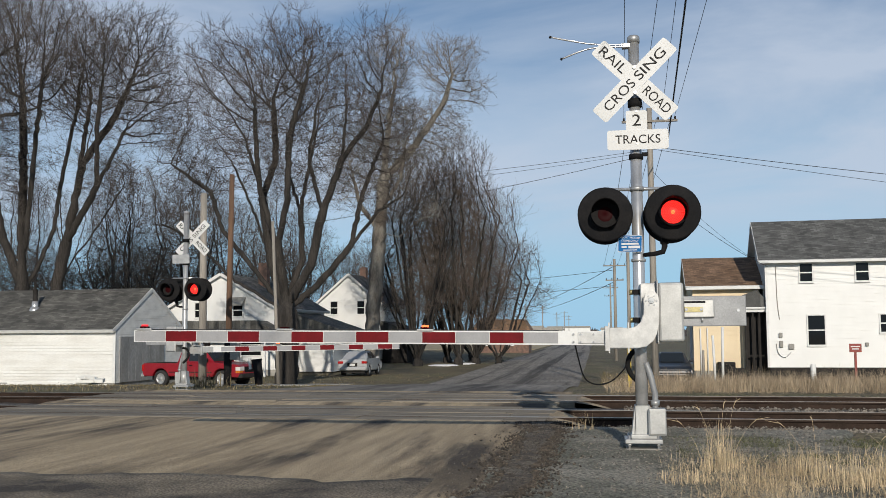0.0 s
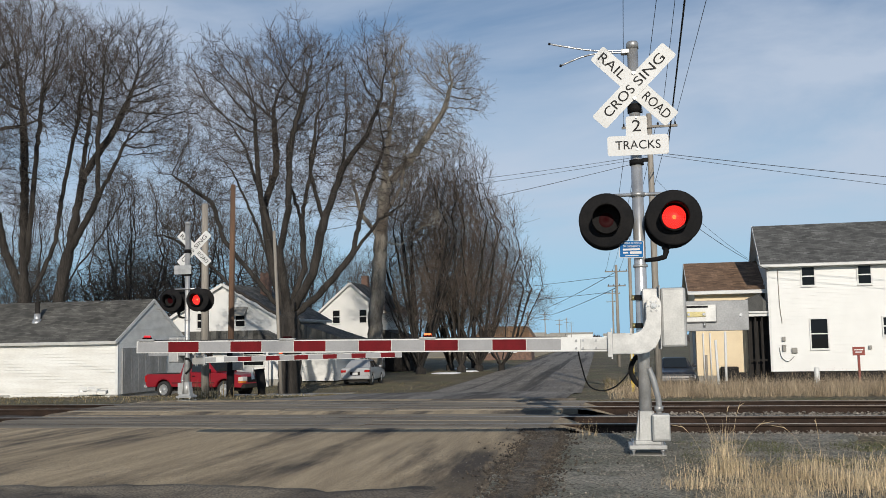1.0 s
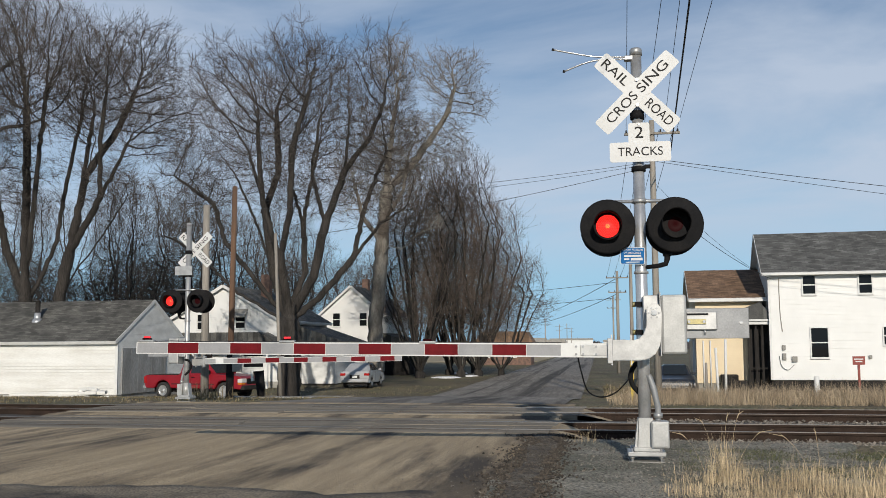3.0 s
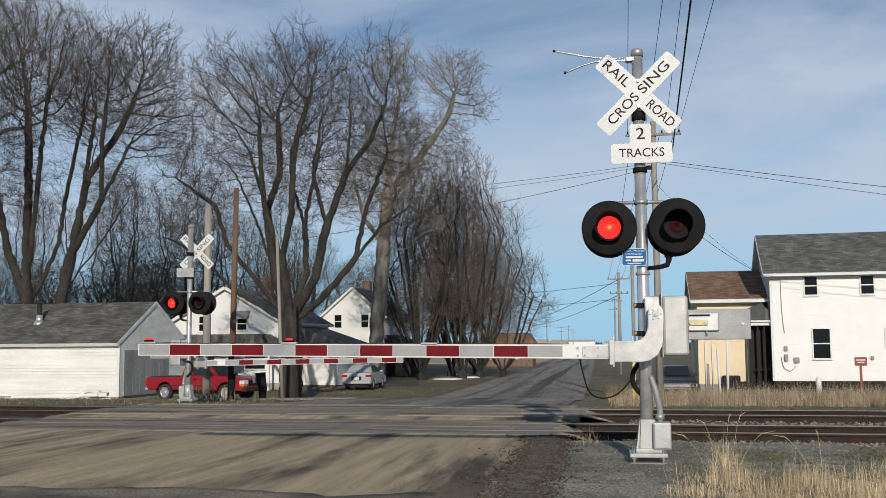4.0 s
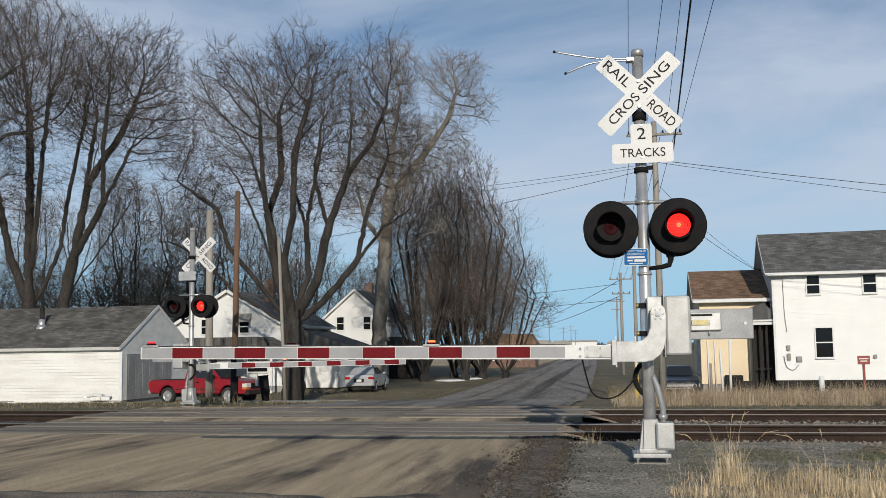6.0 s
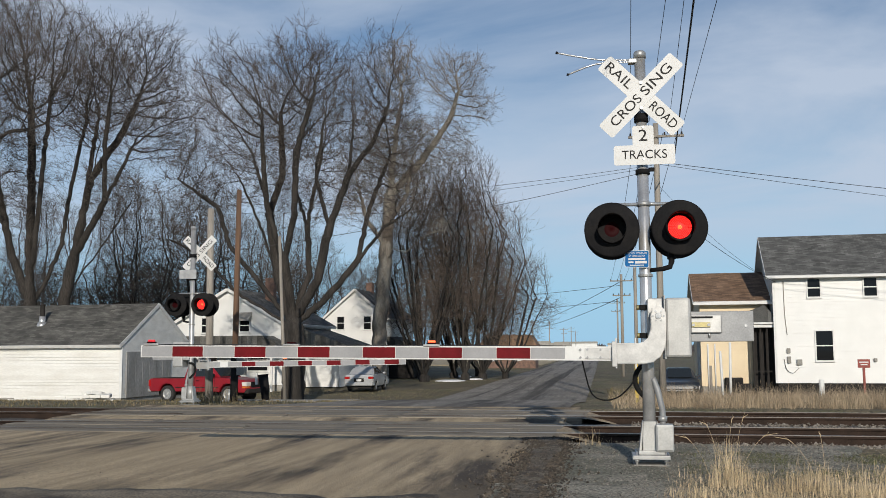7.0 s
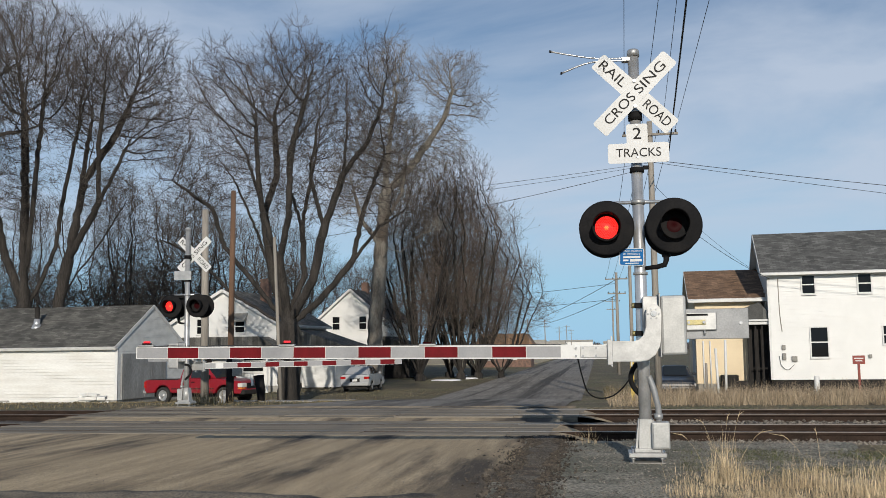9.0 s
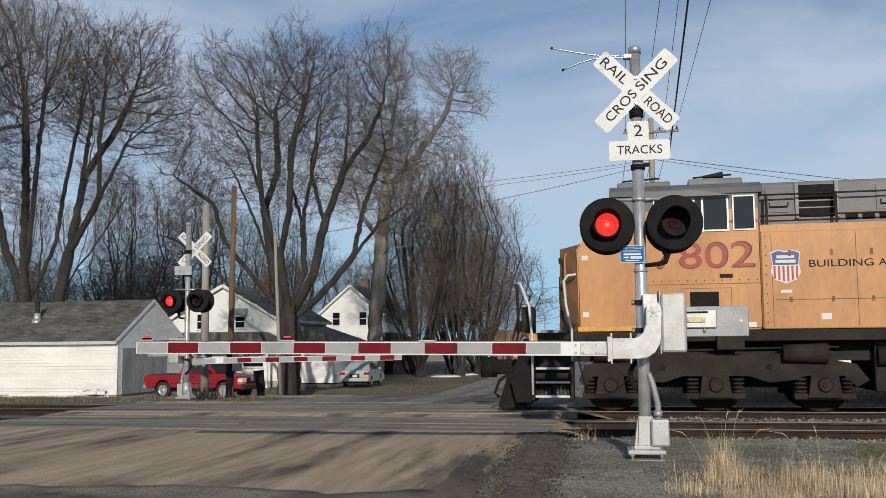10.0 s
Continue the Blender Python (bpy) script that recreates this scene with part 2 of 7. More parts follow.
M_BROWNPOLE = mat("brown_treated_pole", (0.15, 0.085, 0.05), (0.08, 0.048, 0.032), 0.85, 0, 2, 25, 0.5, 0.01, (3, 3, 0.15))
M_WIRE = mat("wire", (0.02, 0.02, 0.022), None, 0.6, 0, 3, 30, 0)
M_WHITESIDING = mat("white_vinyl_siding", (0.72, 0.72, 0.70), (0.68, 0.68, 0.66), 0.5, 0, 1.0, 30, 0.05, 0.003, amount=0.03)
M_OLDSIDING = mat("old_white_clapboard", (0.76, 0.755, 0.72), (0.66, 0.645, 0.60), 0.7, 0, 1.4, 22, 0.2, 0.004, (0.3, 1, 2), amount=0.08)
M_BEIGE = mat("cream_siding", (0.72, 0.59, 0.39), (0.66, 0.53, 0.35), 0.6, 0, 1.0, 30, 0.05, 0.003, amount=0.04)
M_WHITETRIM = mat("white_trim_paint", (0.70, 0.70, 0.68), (0.62, 0.62, 0.6), 0.55, 0, 3, 40, 0.05, amount=0.05)
M_GREYROOF = shingle_mat("grey_asphalt_shingle", (0.12, 0.12, 0.115), (0.18, 0.18, 0.172))
M_DARKROOF = shingle_mat("weathered_dark_shingle", (0.10, 0.098, 0.09), (0.17, 0.165, 0.15))
M_BROWNROOF = shingle_mat("brown_asphalt_shingle", (0.24, 0.145, 0.085), (0.32, 0.2, 0.125))
M_PANE = glass("dark_window_glass", (0.010, 0.011, 0.012), 0.04)
M_PANE.node_tree.nodes["Principled BSDF"].inputs["Specular IOR Level"].default_value = 0.2
# near-black; in recesses and porches it puts the shade into the colour
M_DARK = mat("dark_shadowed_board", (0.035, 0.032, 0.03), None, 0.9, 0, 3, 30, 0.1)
M_CONC = mat("grey_concrete", (0.32, 0.31, 0.28), (0.24, 0.23, 0.21), 0.9, 0, 2, 40, 0.3)
M_GREYDOOR = mat("grey_painted_door", (0.30, 0.30, 0.295), (0.22, 0.22, 0.215), 0.7, 0, 1.5, 20, 0.15, 0.004, (1, 1, 0.3))


for dull in (M_LETTER, M_BLACK, M_DARK, M_RUBBER, M_RAIL, M_TIE, M_BLUE, M_REDSTRIPE):
    dull.node_tree.nodes["Principled BSDF"].inputs["Specular IOR Level"].default_value = 0.12
M_LITARM = glow("lit_small_red_light", (1.0, 0.02, 0.04), 0.9)


# ---- mesh helpers ----
def part(name, bm, material, parent=None, label=""):
    me = bpy.data.meshes.new(name)
    bm.normal_update()
    bm.to_mesh(me)
    bm.free()
    me.materials.append(material)
    ob = new(name, me)
    ob.parent = parent
    if label:
        ob["label"] = label
    return ob


def thing(name, m, label, category, group="", kind=""):
    ob = new(name)
    ob.empty_display_size = 0.3
    ob.matrix_basis = m
    return tagged(ob, label, category, group, kind)


def box(bm, x0, x1, y0, y1, z0, z1, bevel=0.0, m=None):
    made = bmesh.ops.create_cube(bm, size=1.0)["verts"]
    for v in made:
        v.co = Vector((x0 + (v.co.x + 0.5) * (x1 - x0), y0 + (v.co.y + 0.5) * (y1 - y0), z0 + (v.co.z + 0.5) * (z1 - z0)))
    if bevel:
        edges = list({e for v in made for e in v.link_edges})
        out = bmesh.ops.bevel(bm, geom=edges, offset=bevel, segments=2, affect="EDGES", profile=0.5)
        made = list({v for f in out["faces"] for v in f.verts} | {v for v in made if v.is_valid})
    if m is not None:
        bmesh.ops.transform(bm, matrix=m, verts=[v for v in made if v.is_valid])
    return bm


def B(*a, **k):
    return box(bmesh.new(), *a, **k)


def tube(bm, pts, radii, sides=8, caps=True):
    """A bent tube through points, with a radius at each."""
    pts = [Vector(p) for p in pts]
    if not hasattr(radii, "__len__"):
        radii = [radii] * len(pts)
    rings, side = [], None
    for i, p in enumerate(pts):
        d = (pts[min(i + 1, len(pts) - 1)] - pts[max(i - 1, 0)]).normalized()
        if side is None:
            side = d.orthogonal().normalized()
        side = (side - d * side.dot(d)).normalized()
        up = d.cross(side)
        rings.append([bm.verts.new(p + (side * math.cos(a) + up * math.sin(a)) * radii[i])
                      for a in (2 * math.pi * k / sides for k in range(sides))])
    for r0, r1 in zip(rings, rings[1:]):
        for k in range(sides):
            f = bm.faces.new((r0[k], r0[(k + 1) % sides], r1[(k + 1) % sides], r1[k]))
            f.smooth = sides > 5
    if caps:
        bm.faces.new(rings[0][::-1])
        bm.faces.new(rings[-1])
    return bm


def bent(pts, n=6):
    """A smooth line through a few points."""
    p = [Vector(q) for q in pts]
    p = [2 * p[0] - p[1]] + p + [2 * p[-1] - p[-2]]
    out = []
    for a, b, c, d in zip(p, p[1:], p[2:], p[3:]):
        for k in range(n):
            f = k / n
            out.append(0.5 * (2 * b + (c - a) * f + (2 * a - 5 * b + 4 * c - d) * f * f + (3 * b - a - 3 * c + d) * f ** 3))
    return out + [p[-2]]


def T(*a, **k):
    return tube(bmesh.new(), *a, **k)


def lathe(bm, axis_m, profile, sides=24):
    """Turn (radius, height) rows round the local z of axis_m."""
    rings = []
    for r, z in profile:
        rings.append([bm.verts.new(axis_m @ Vector((r * math.cos(a), r * math.sin(a), z)))
                      for a in (2 * math.pi * k / sides for k in range(sides))])
    for r0, r1 in zip(rings, rings[1:]):
        for k in range(sides):
            bm.faces.new((r0[k], r0[(k + 1) % sides], r1[(k + 1) % sides], r1[k])).smooth = True
    bm.faces.new(rings[0][::-1])
    bm.faces.new(rings[-1])
    return bm


def slab(bm, poly, y0, y1, m=None):
    """A polygon in x, z, drawn out from y0 to y1."""
    a = [bm.verts.new((x, y0, z)) for x, z in poly]
    b = [bm.verts.new((x, y1, z)) for x, z in poly]
    bm.faces.new(a)
    bm.faces.new(b[::-1])
    for i in range(len(poly)):
        j = (i + 1) % len(poly)
        bm.faces.new((a[j], a[i], b[i], b[j]))
    if m is not None:
        bmesh.ops.transform(bm, matrix=m, verts=a + b)
    bmesh.ops.recalc_face_normals(bm, faces=list({f for v in a for f in v.link_faces}))
    return bm


def rounded(w, h, r, n=5):
    pts = []
    for cx, cz, a0 in ((w / 2 - r, h / 2 - r, 0), (-w / 2 + r, h / 2 - r, 90), (-w / 2 + r, -h / 2 + r, 180), (w / 2 - r, -h / 2 + r, 270)):
        pts += [(cx + r * math.cos(radians(a0 + 90 * k / n)), cz + r * math.sin(radians(a0 + 90 * k / n))) for k in range(n + 1)]
    return pts


def lettering(name, text, size, m, material, parent=None, width=None, thick=0.001):
    """Letters as a thin mesh in the plane of m (x along the line, y up), centred; width stretches the line."""
    cu = bpy.data.curves.new(name, "FONT")
    cu.body, cu.size, cu.align_x, cu.align_y, cu.extrude = text, size, "CENTER", "CENTER", thick
    cu.offset = size * 0.002
    ob = new(name, cu)
    bpy.context.view_layer.update()
    me = bpy.data.meshes.new_from_object(ob.evaluated_get(bpy.context.evaluated_depsgraph_get()))
    bpy.data.objects.remove(ob)
    xs = [v.co.x for v in me.vertices]
    k = width / (max(xs) - min(xs)) if width else 1.0
    mid = (max(xs) + min(xs)) / 2
    for v in me.vertices:
        v.co.x = (v.co.x - mid) * k
    me.transform(m)
    me.materials.clear()
    me.materials.append(material)
    out = new(name, me)
    out.parent = parent
    return out


FRONT = pose(0, 0, 0, 90)


def upright(x, y, z, turn=0):
    """The plane of a sign that faces the road's near end: x along it, y up."""
    return pose(x, y, z) @ FRONT @ pose(0, 0, 0, 0, 0, turn)


# ---- ground ----
PROFILE = [(-60, 0.0), (23.2, 0.0), (26, -0.1), (31, -0.27), (38, -0.62), (46, -1.08), (60, -1.15), (3000, -1.2)]


def level(y):
    for (a, za), (b, zb) in zip(PROFILE, PROFILE[1:]):
        if a <= y <= b:
            return za + (zb - za) * (y - a) / (b - a)
    return 0.0


TURN = radians(-3.0)      # the line of the tracks against the road


def on_track(s, y0, z=0.0):
    return Vector((s, y0 + s * math.tan(TURN), z))


def sheet(xs, ys, height):
    bm = bmesh.new()
    grid = [[bm.verts.new((x, y, height(x, y))) for x in xs] for y in ys]
    for r0, r1 in zip(grid, grid[1:]):
        for i in range(len(xs) - 1):
            bm.faces.new((r0[i], r0[i + 1], r1[i + 1], r1[i])).smooth = True
    return bm


def spread(a, b, n):
    return [a + (b - a) * i / n for i in range(n + 1)]


ROAD_L, ROAD_R = -11.3, -0.75
NEAR_RAILS, FAR_RAILS = (16.15, 17.66), (20.2, 21.71)


def ground_height(x, y):
    z = level(y)
    ty = y - x * math.tan(TURN)
    bed = 0.0
    if 14.6 < ty < 23.4:
        bed = -0.2 * min(1, (ty - 14.6) / 0.8, (23.4 - ty) / 0.8)
    if ROAD_L - 0.4 < x < ROAD_R + 0.2 and 13 < ty < 24:
        bed = -0.24
    rough = 0.03 * noise.noise((x * 0.8, y * 0.8, 0)) + 0.012 * noise.noise((x * 4, y * 4, 3))
    near_road = -9.5 < x < -0.6
    return z - 0.05 + bed + (rough if not near_road else -0.03)


xs = [-3000, -800, -300, -150, -90] + spread(-60, -14, 46) + spread(-13.7, 4, 118) + spread(4.3, 40, 90) + [60, 90, 150, 300, 800, 3000]
ys = [-300, -60, -20, 0, 5] + spread(7, 24, 136) + spread(24.4, 48, 60) + spread(50, 120, 36) + [140, 170, 220, 300, 500, 900, 3000]
ground = part("ground", sheet(xs, ys, ground_height), M_TURF)
tagged(ground, "brown winter turf and bare earth, flat to the horizon", "ground", kind="structure")

# gravel shoulder at the foot of the near signal and the stone bed of the tracks
def shoulder_edge(y):
    return ROAD_R - 0.12 + 0.22 * noise.noise((y * 0.7, 0, 5)) - max(0, 11.5 - y) * 0.02


bm = bmesh.new()
rows = []
for y in spread(4, 14.5, 54):
    x0 = shoulder_edge(y) - 0.3
    rows.append([bm.verts.new((x0 + (3.4 + 0.5 * noise.noise((y, 2, 0)) - x0) * k / 40, y,
                               0.012 - 0.03 * (k / 40) + 0.018 * noise.noise((k * 0.4, y * 3, 1)) - (0.06 if k in (0, 40) else 0))) for k in range(41)])
for r0, r1 in zip(rows, rows[1:]):
    for k in range(40):
        bm.faces.new((r0[k], r0[k + 1], r1[k + 1], r1[k])).smooth = True
tagged(part("gravel_shoulder", bm, M_GRAVEL), "grey crushed gravel beside the road", "gravel", kind="structure")


# dark soil and leaf litter where the road frays out
bm = bmesh.new()
rows = []
for y in spread(6, 15.0, 60):
    c, w = shoulder_edge(y) + 0.1, 0.16 + 0.16 * noise.noise((0, y * 1.1, 9)) + 0.1 * noise.noise((0, y * 4, 9))
    rows.append([bm.verts.new((c + w * (k / 5 - 1) + 0.05 * noise.noise((k, y * 5, 2)), y, 0.028 - (0.05 if k in (0, 10) else 0.0) + 0.008 * noise.noise((k, y * 6, 3)))) for k in range(11)])
for r0, r1 in zip(rows, rows[1:]):
    for k in range(10):
        bm.faces.new((r0[k], r0[k + 1], r1[k + 1], r1[k])).smooth = True
tagged(part("soil_strip", bm, M_DARKSOIL), "dark soil and litter along the frayed road edge", "soil", kind="structure")


def bed_strip(x0, x1):
    n = int((x1 - x0) / 0.22)
    bm = bmesh.new()
    rows = []
    for ty in spread(14.3, 23.5, 46):
        row = []
        for x in spread(x0, x1, n):
            e = min(1, (ty - 14.3) / 1.1, (23.5 - ty) / 1.1)
            z = -0.17 * 1.0 + 0.15 * (1 - e) - 0.1 * (1 - e) + 0.03 * noise.noise((x * 3, ty * 3, 0)) + 0.015 * noise.noise((x * 9, ty * 9, 4))
            if 18.1 < ty < 19.7:
                z += 0.07
            p = on_track(x, ty, z)
            row.append(bm.verts.new(p))
        rows.append(row)
    for r0, r1 in zip(rows, rows[1:]):
        for k in range(n):
            bm.faces.new((r0[k], r0[k + 1], r1[k + 1], r1[k])).smooth = False
    return bm


tagged(part("ballast_bed", bed_strip(ROAD_R - 0.4, 24), M_BALLAST), "dark stained crushed stone under two tracks", "ballast", kind="structure")
tagged(part("ballast_bed", bed_strip(-36, ROAD_L - 0.2), M_BALLAST), "dark stained crushed stone under two tracks", "ballast", kind="structure")

# ---- road ----
def road_sheet(y0, y1, x0, x1, step, wob=0.0):
    n = max(2, int((y1 - y0) / step))
    bm = bmesh.new()
    rows = []
    for y in spread(y0, y1, n):
        a, b = x0(y), x1(y)
        rows.append([bm.verts.new((a + (b - a) * k / 24, y, level(y) + 0.004 * noise.noise((k, y, 0)) + (0.035 * (1 - ((k - 12) / 12) ** 2) if y > 24 else 0)
                                   - (0.05 if k in (0, 24) else 0))) for k in range(25)])
    for r0, r1 in zip(rows, rows[1:]):
        for k in range(24):
            bm.faces.new((r0[k], r0[k + 1], r1[k + 1], r1[k])).smooth = True
    return bm


def skew(y0):
    return lambda x: y0 + x * math.tan(TURN)


# near approach, from behind the viewer to the first panel
bm = bmesh.new()
rows = []
for i in range(61):
    row = []
    for k in range(61):
        x = -30 + 29.2 * k / 60
        end = 15.42 + x * math.tan(TURN)
        y = -12 + (end + 12) * i / 60
        if k == 60:
            x = shoulder_edge(y)
        z = 0.012 + 0.01 * noise.noise((x * 0.5, y * 0.5, 0))
        if i == 60 or k == 60:
            z = 0.0
        row.append(bm.verts.new((x, y, z)))
    rows.append(row)
for r0, r1 in zip(rows, rows[1:]):
    for k in range(60):
        bm.faces.new((r0[k], r0[k + 1], r1[k + 1], r1[k])).smooth = True
road = part("road", bm, M_ROAD)
tagged(road, "dusty grey-brown road with darker tyre tracks, before the crossing", "road", kind="structure")
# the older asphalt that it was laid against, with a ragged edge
# its dark colour also paints in a shadow that falls there
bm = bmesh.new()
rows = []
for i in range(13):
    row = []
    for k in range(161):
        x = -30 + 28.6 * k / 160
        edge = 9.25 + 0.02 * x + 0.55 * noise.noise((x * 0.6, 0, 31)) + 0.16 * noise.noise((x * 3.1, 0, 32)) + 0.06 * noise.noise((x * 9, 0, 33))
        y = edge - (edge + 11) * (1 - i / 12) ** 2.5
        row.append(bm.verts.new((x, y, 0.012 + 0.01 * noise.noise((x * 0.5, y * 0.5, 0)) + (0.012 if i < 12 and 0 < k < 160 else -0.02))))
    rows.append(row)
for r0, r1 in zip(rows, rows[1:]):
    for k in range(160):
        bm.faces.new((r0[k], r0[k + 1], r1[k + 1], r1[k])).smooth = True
tagged(part("road", bm, M_OLDROADSHADE), "old cracked asphalt with pale worn patches, a shadow put into its dark colour", "road", kind="structure")
far_road = part("road", road_sheet(22.6, 900, lambda y: -8.3 - 0.9 * max(0, 1 - (y - 22.6) / 6), lambda y: -0.85, 2.0), M_FARROAD)
tagged(far_road, "worn grey asphalt road running straight to the horizon", "road", kind="structure")

# ---- tracks ----
def rail_profile():
    return [(-0.07, -0.175), (0.07, -0.175), (0.07, -0.16), (0.012, -0.14), (0.01, -0.045), (0.036, -0.035), (0.036, -0.004),
            (-0.036, -0.004), (-0.036, -0.035), (-0.01, -0.045), (-0.012, -0.14), (-0.07, -0.16)]


def railway_track(y0, label):
    track = thing("railway_track", pose(0, y0 + 0.755, 0, 0, 0, -3.0), label, "railway track", "tracks", "structure")
    for side in (-0.755, 0.755):
        bm = bmesh.new()
        slab(bm, [(y, z) for y, z in rail_profile()], -70, 70, pose(0, side, 0, 0, 0, 90))
        rail = part("rail", bm, M_RAIL, track)
        part("rail_head", B(-70, 70, side - 0.034, side + 0.034, -0.006, 0.006), M_RAILTOP, rail, "polished steel running surface")
    tie = B(-0.115, 0.115, -1.3, 1.3, -0.35, -0.172, bevel=0.012)
    me = None
    for x in [-24 + 0.55 * i for i in range(24)] + [0.4 + 0.55 * i for i in range(34)]:
        if me is None:
            first = part("tie", tie, M_TIE, track)
            me = first.data
            ob = first
        else:
            ob = new("tie", me)
            ob.parent = track
        ob.location = (x, random.uniform(-0.06, 0.06), random.uniform(-0.008, 0.004))
        ob.rotation_euler = (0, 0, radians(random.uniform(-1, 1)))
    # plates under the rails
    for x in [0.4 + 0.55 * i for i in range(22)]:
        for side in (-0.755, 0.755):
            p = part("tie_plate", B(x - 0.09, x + 0.09, side - 0.17, side + 0.17, -0.174, -0.158), M_RAIL, track) if x < 0.5 else None
            if p:
                plate = p.data
            else:
                q = new("tie_plate", plate)
                q.parent = track
                q.location = (x - 0.4, side + 0.755 if side > 0 else 0, 0)
    return track


near_track = railway_track(NEAR_RAILS[0], "rusty steel rails on dark timber ties in crushed stone")
far_track = railway_track(FAR_RAILS[0], "rusty steel rails with polished heads on dark timber ties")


def crossing_surface(name, y0, x0, x1):
    """Timber panels level with the rail heads, one by one, with open flangeways beside the rails."""
    deck = thing(name, pose(0, y0 + 0.755, 0, 0, 0, -3.0), "weathered timber panels laid flush with the rails", "crossing deck", "crossing decks", "structure")
    strips = [(-1.42, -1.11), (-1.095, -0.81), (-0.655, -0.335), (-0.32, -0.0075), (0.0075, 0.32), (0.335, 0.655), (0.81, 1.095), (1.11, 1.42)]
    for a, b in strips:
        x, me = x0 + random.uniform(0, 0.15), None
        while x < x1 - 0.2:
            x2 = min(x + 2.44, x1)
            if me is None or x2 - x < 2.4:
                ob = part("plank", B(0, x2 - x - 0.012, a, b, -0.12, 0.0, bevel=0.006), M_PANEL, deck)
                me = ob.data
            else:
                ob = new("plank", me)
                ob.parent = deck
            ob.location = (x, 0, random.uniform(-0.005, 0.002))
            ob.rotation_euler = (radians(random.uniform(-0.3, 0.3)), radians(random.uniform(-0.1, 0.1)), 0)
            x = x2
    return deck


crossing_surface("crossing_deck", NEAR_RAILS[0], ROAD_L, ROAD_R + 0.02)
crossing_surface("crossing_deck", FAR_RAILS[0], ROAD_L - 0.2, ROAD_R + 0.4)
# asphalt between and beyond the tracks
for a, b, x1 in ((18.34, 19.52, 0.0), (22.41, 23.3, 0.2)):
    bm = bmesh.new()
    rows = [[bm.verts.new(on_track(x, a + (b - a) * k / 4, 0.002 + 0.008 * noise.noise((x, k, 2)) - (0.03 if k in (0, 4) else 0))) for x in spread(ROAD_L, ROAD_R + x1, 60)] for k in range(5)]
    for r0, r1 in zip(rows, rows[1:]):
        for k in range(60):
            bm.faces.new((r0[k], r0[k + 1], r1[k + 1], r1[k])).smooth = True
    tagged(part("road", bm, M_ROAD), "dusty asphalt strip beside the rails", "road", kind="structure")
for x0, x1, y0 in ((ROAD_R + 0.42, ROAD_R + 1.15, FAR_RAILS[0]), (ROAD_R + 0.06, ROAD_R + 0.9, NEAR_RAILS[0] + 0.2)):
    bm = bmesh.new()
    rows = [[bm.verts.new((x0 - 0.1 + 0.9 * j / 8 * (1 - 0.06 * k), y0 - 0.75 + 3.0 * k / 8, 0.0 - 0.19 * (j / 8) ** 1.5 + 0.01 * noise.noise((j, k, 0)))) for j in range(9)] for k in range(9)]
    for r0, r1 in zip(rows, rows[1:]):
        for k in range(8):
            bm.faces.new((r0[k], r0[k + 1], r1[k + 1], r1[k])).smooth = True
    tagged(part("asphalt_apron", bm, M_ROAD), "broken asphalt running out beside the crossing", "road", kind="structure")

# ---- crossing signals ----
DISC_ON, DISC_OFF = -0.012, 0.05


def lamp_unit(parent, x, y, z, facing, leds):
    """A flashing-light head: background disc, visor, housing, unlit lens, and the LED plate behind it."""
    m = pose(x, y, z) @ pose(0, 0, 0, 0, 0, 0 if facing < 0 else 180) @ pose(0, 0, 0, 90)     # local z looks out
    head = part("lamp_head", lathe(bmesh.new(), m, [(0.0, -0.2), (0.13, -0.2), (0.17, -0.14), (0.175, -0.03), (0.175, 0.0)], 24), M_BLACK, parent)
    part("background_disc", lathe(bmesh.new(), m, [(0.165, 0.0), (0.305, -0.018), (0.325, -0.012), (0.325, -0.004), (0.305, 0.004), (0.165, 0.012)], 40), M_BLACK, head, "round black background disc")
    bm = bmesh.new()
    rings = []
    for k in range(28):
        a = 2 * math.pi * k / 28
        long = 0.10 + 0.19 * (0.5 + 0.5 * math.sin(a)) ** 0.6
        rings.append([bm.verts.new(m @ Vector((r * math.cos(a), r * math.sin(a), zz))) for r, zz in ((0.168, 0.0), (0.168, long), (0.162, long), (0.162, 0.0))])
    for r0, r1 in zip(rings, rings[1:] + rings[:1]):
        for k in range(4):
            bm.faces.new((r0[k], r1[k], r1[(k + 1) % 4], r0[(k + 1) % 4])).smooth = True
    part("visor", bm, M_BLACK, head, "black tunnel visor")
    part("lens", lathe(bmesh.new(), m, [(0.0, -0.002), (0.155, -0.002), (0.155, 0.003), (0.08, 0.013), (0.0, 0.016)], 28), M_LENS, head, "dark red glass lens")
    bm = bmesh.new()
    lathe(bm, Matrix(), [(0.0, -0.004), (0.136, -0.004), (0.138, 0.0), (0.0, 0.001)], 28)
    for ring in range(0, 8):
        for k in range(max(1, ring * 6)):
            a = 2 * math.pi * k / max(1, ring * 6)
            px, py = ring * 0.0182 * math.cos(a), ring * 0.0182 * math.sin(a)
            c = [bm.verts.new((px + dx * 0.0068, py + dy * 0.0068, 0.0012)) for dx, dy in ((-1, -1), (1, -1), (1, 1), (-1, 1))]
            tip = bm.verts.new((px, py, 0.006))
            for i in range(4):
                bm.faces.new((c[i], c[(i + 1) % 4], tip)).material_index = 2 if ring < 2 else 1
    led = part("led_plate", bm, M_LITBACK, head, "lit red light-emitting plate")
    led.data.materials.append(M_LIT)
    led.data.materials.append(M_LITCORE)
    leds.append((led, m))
    return head


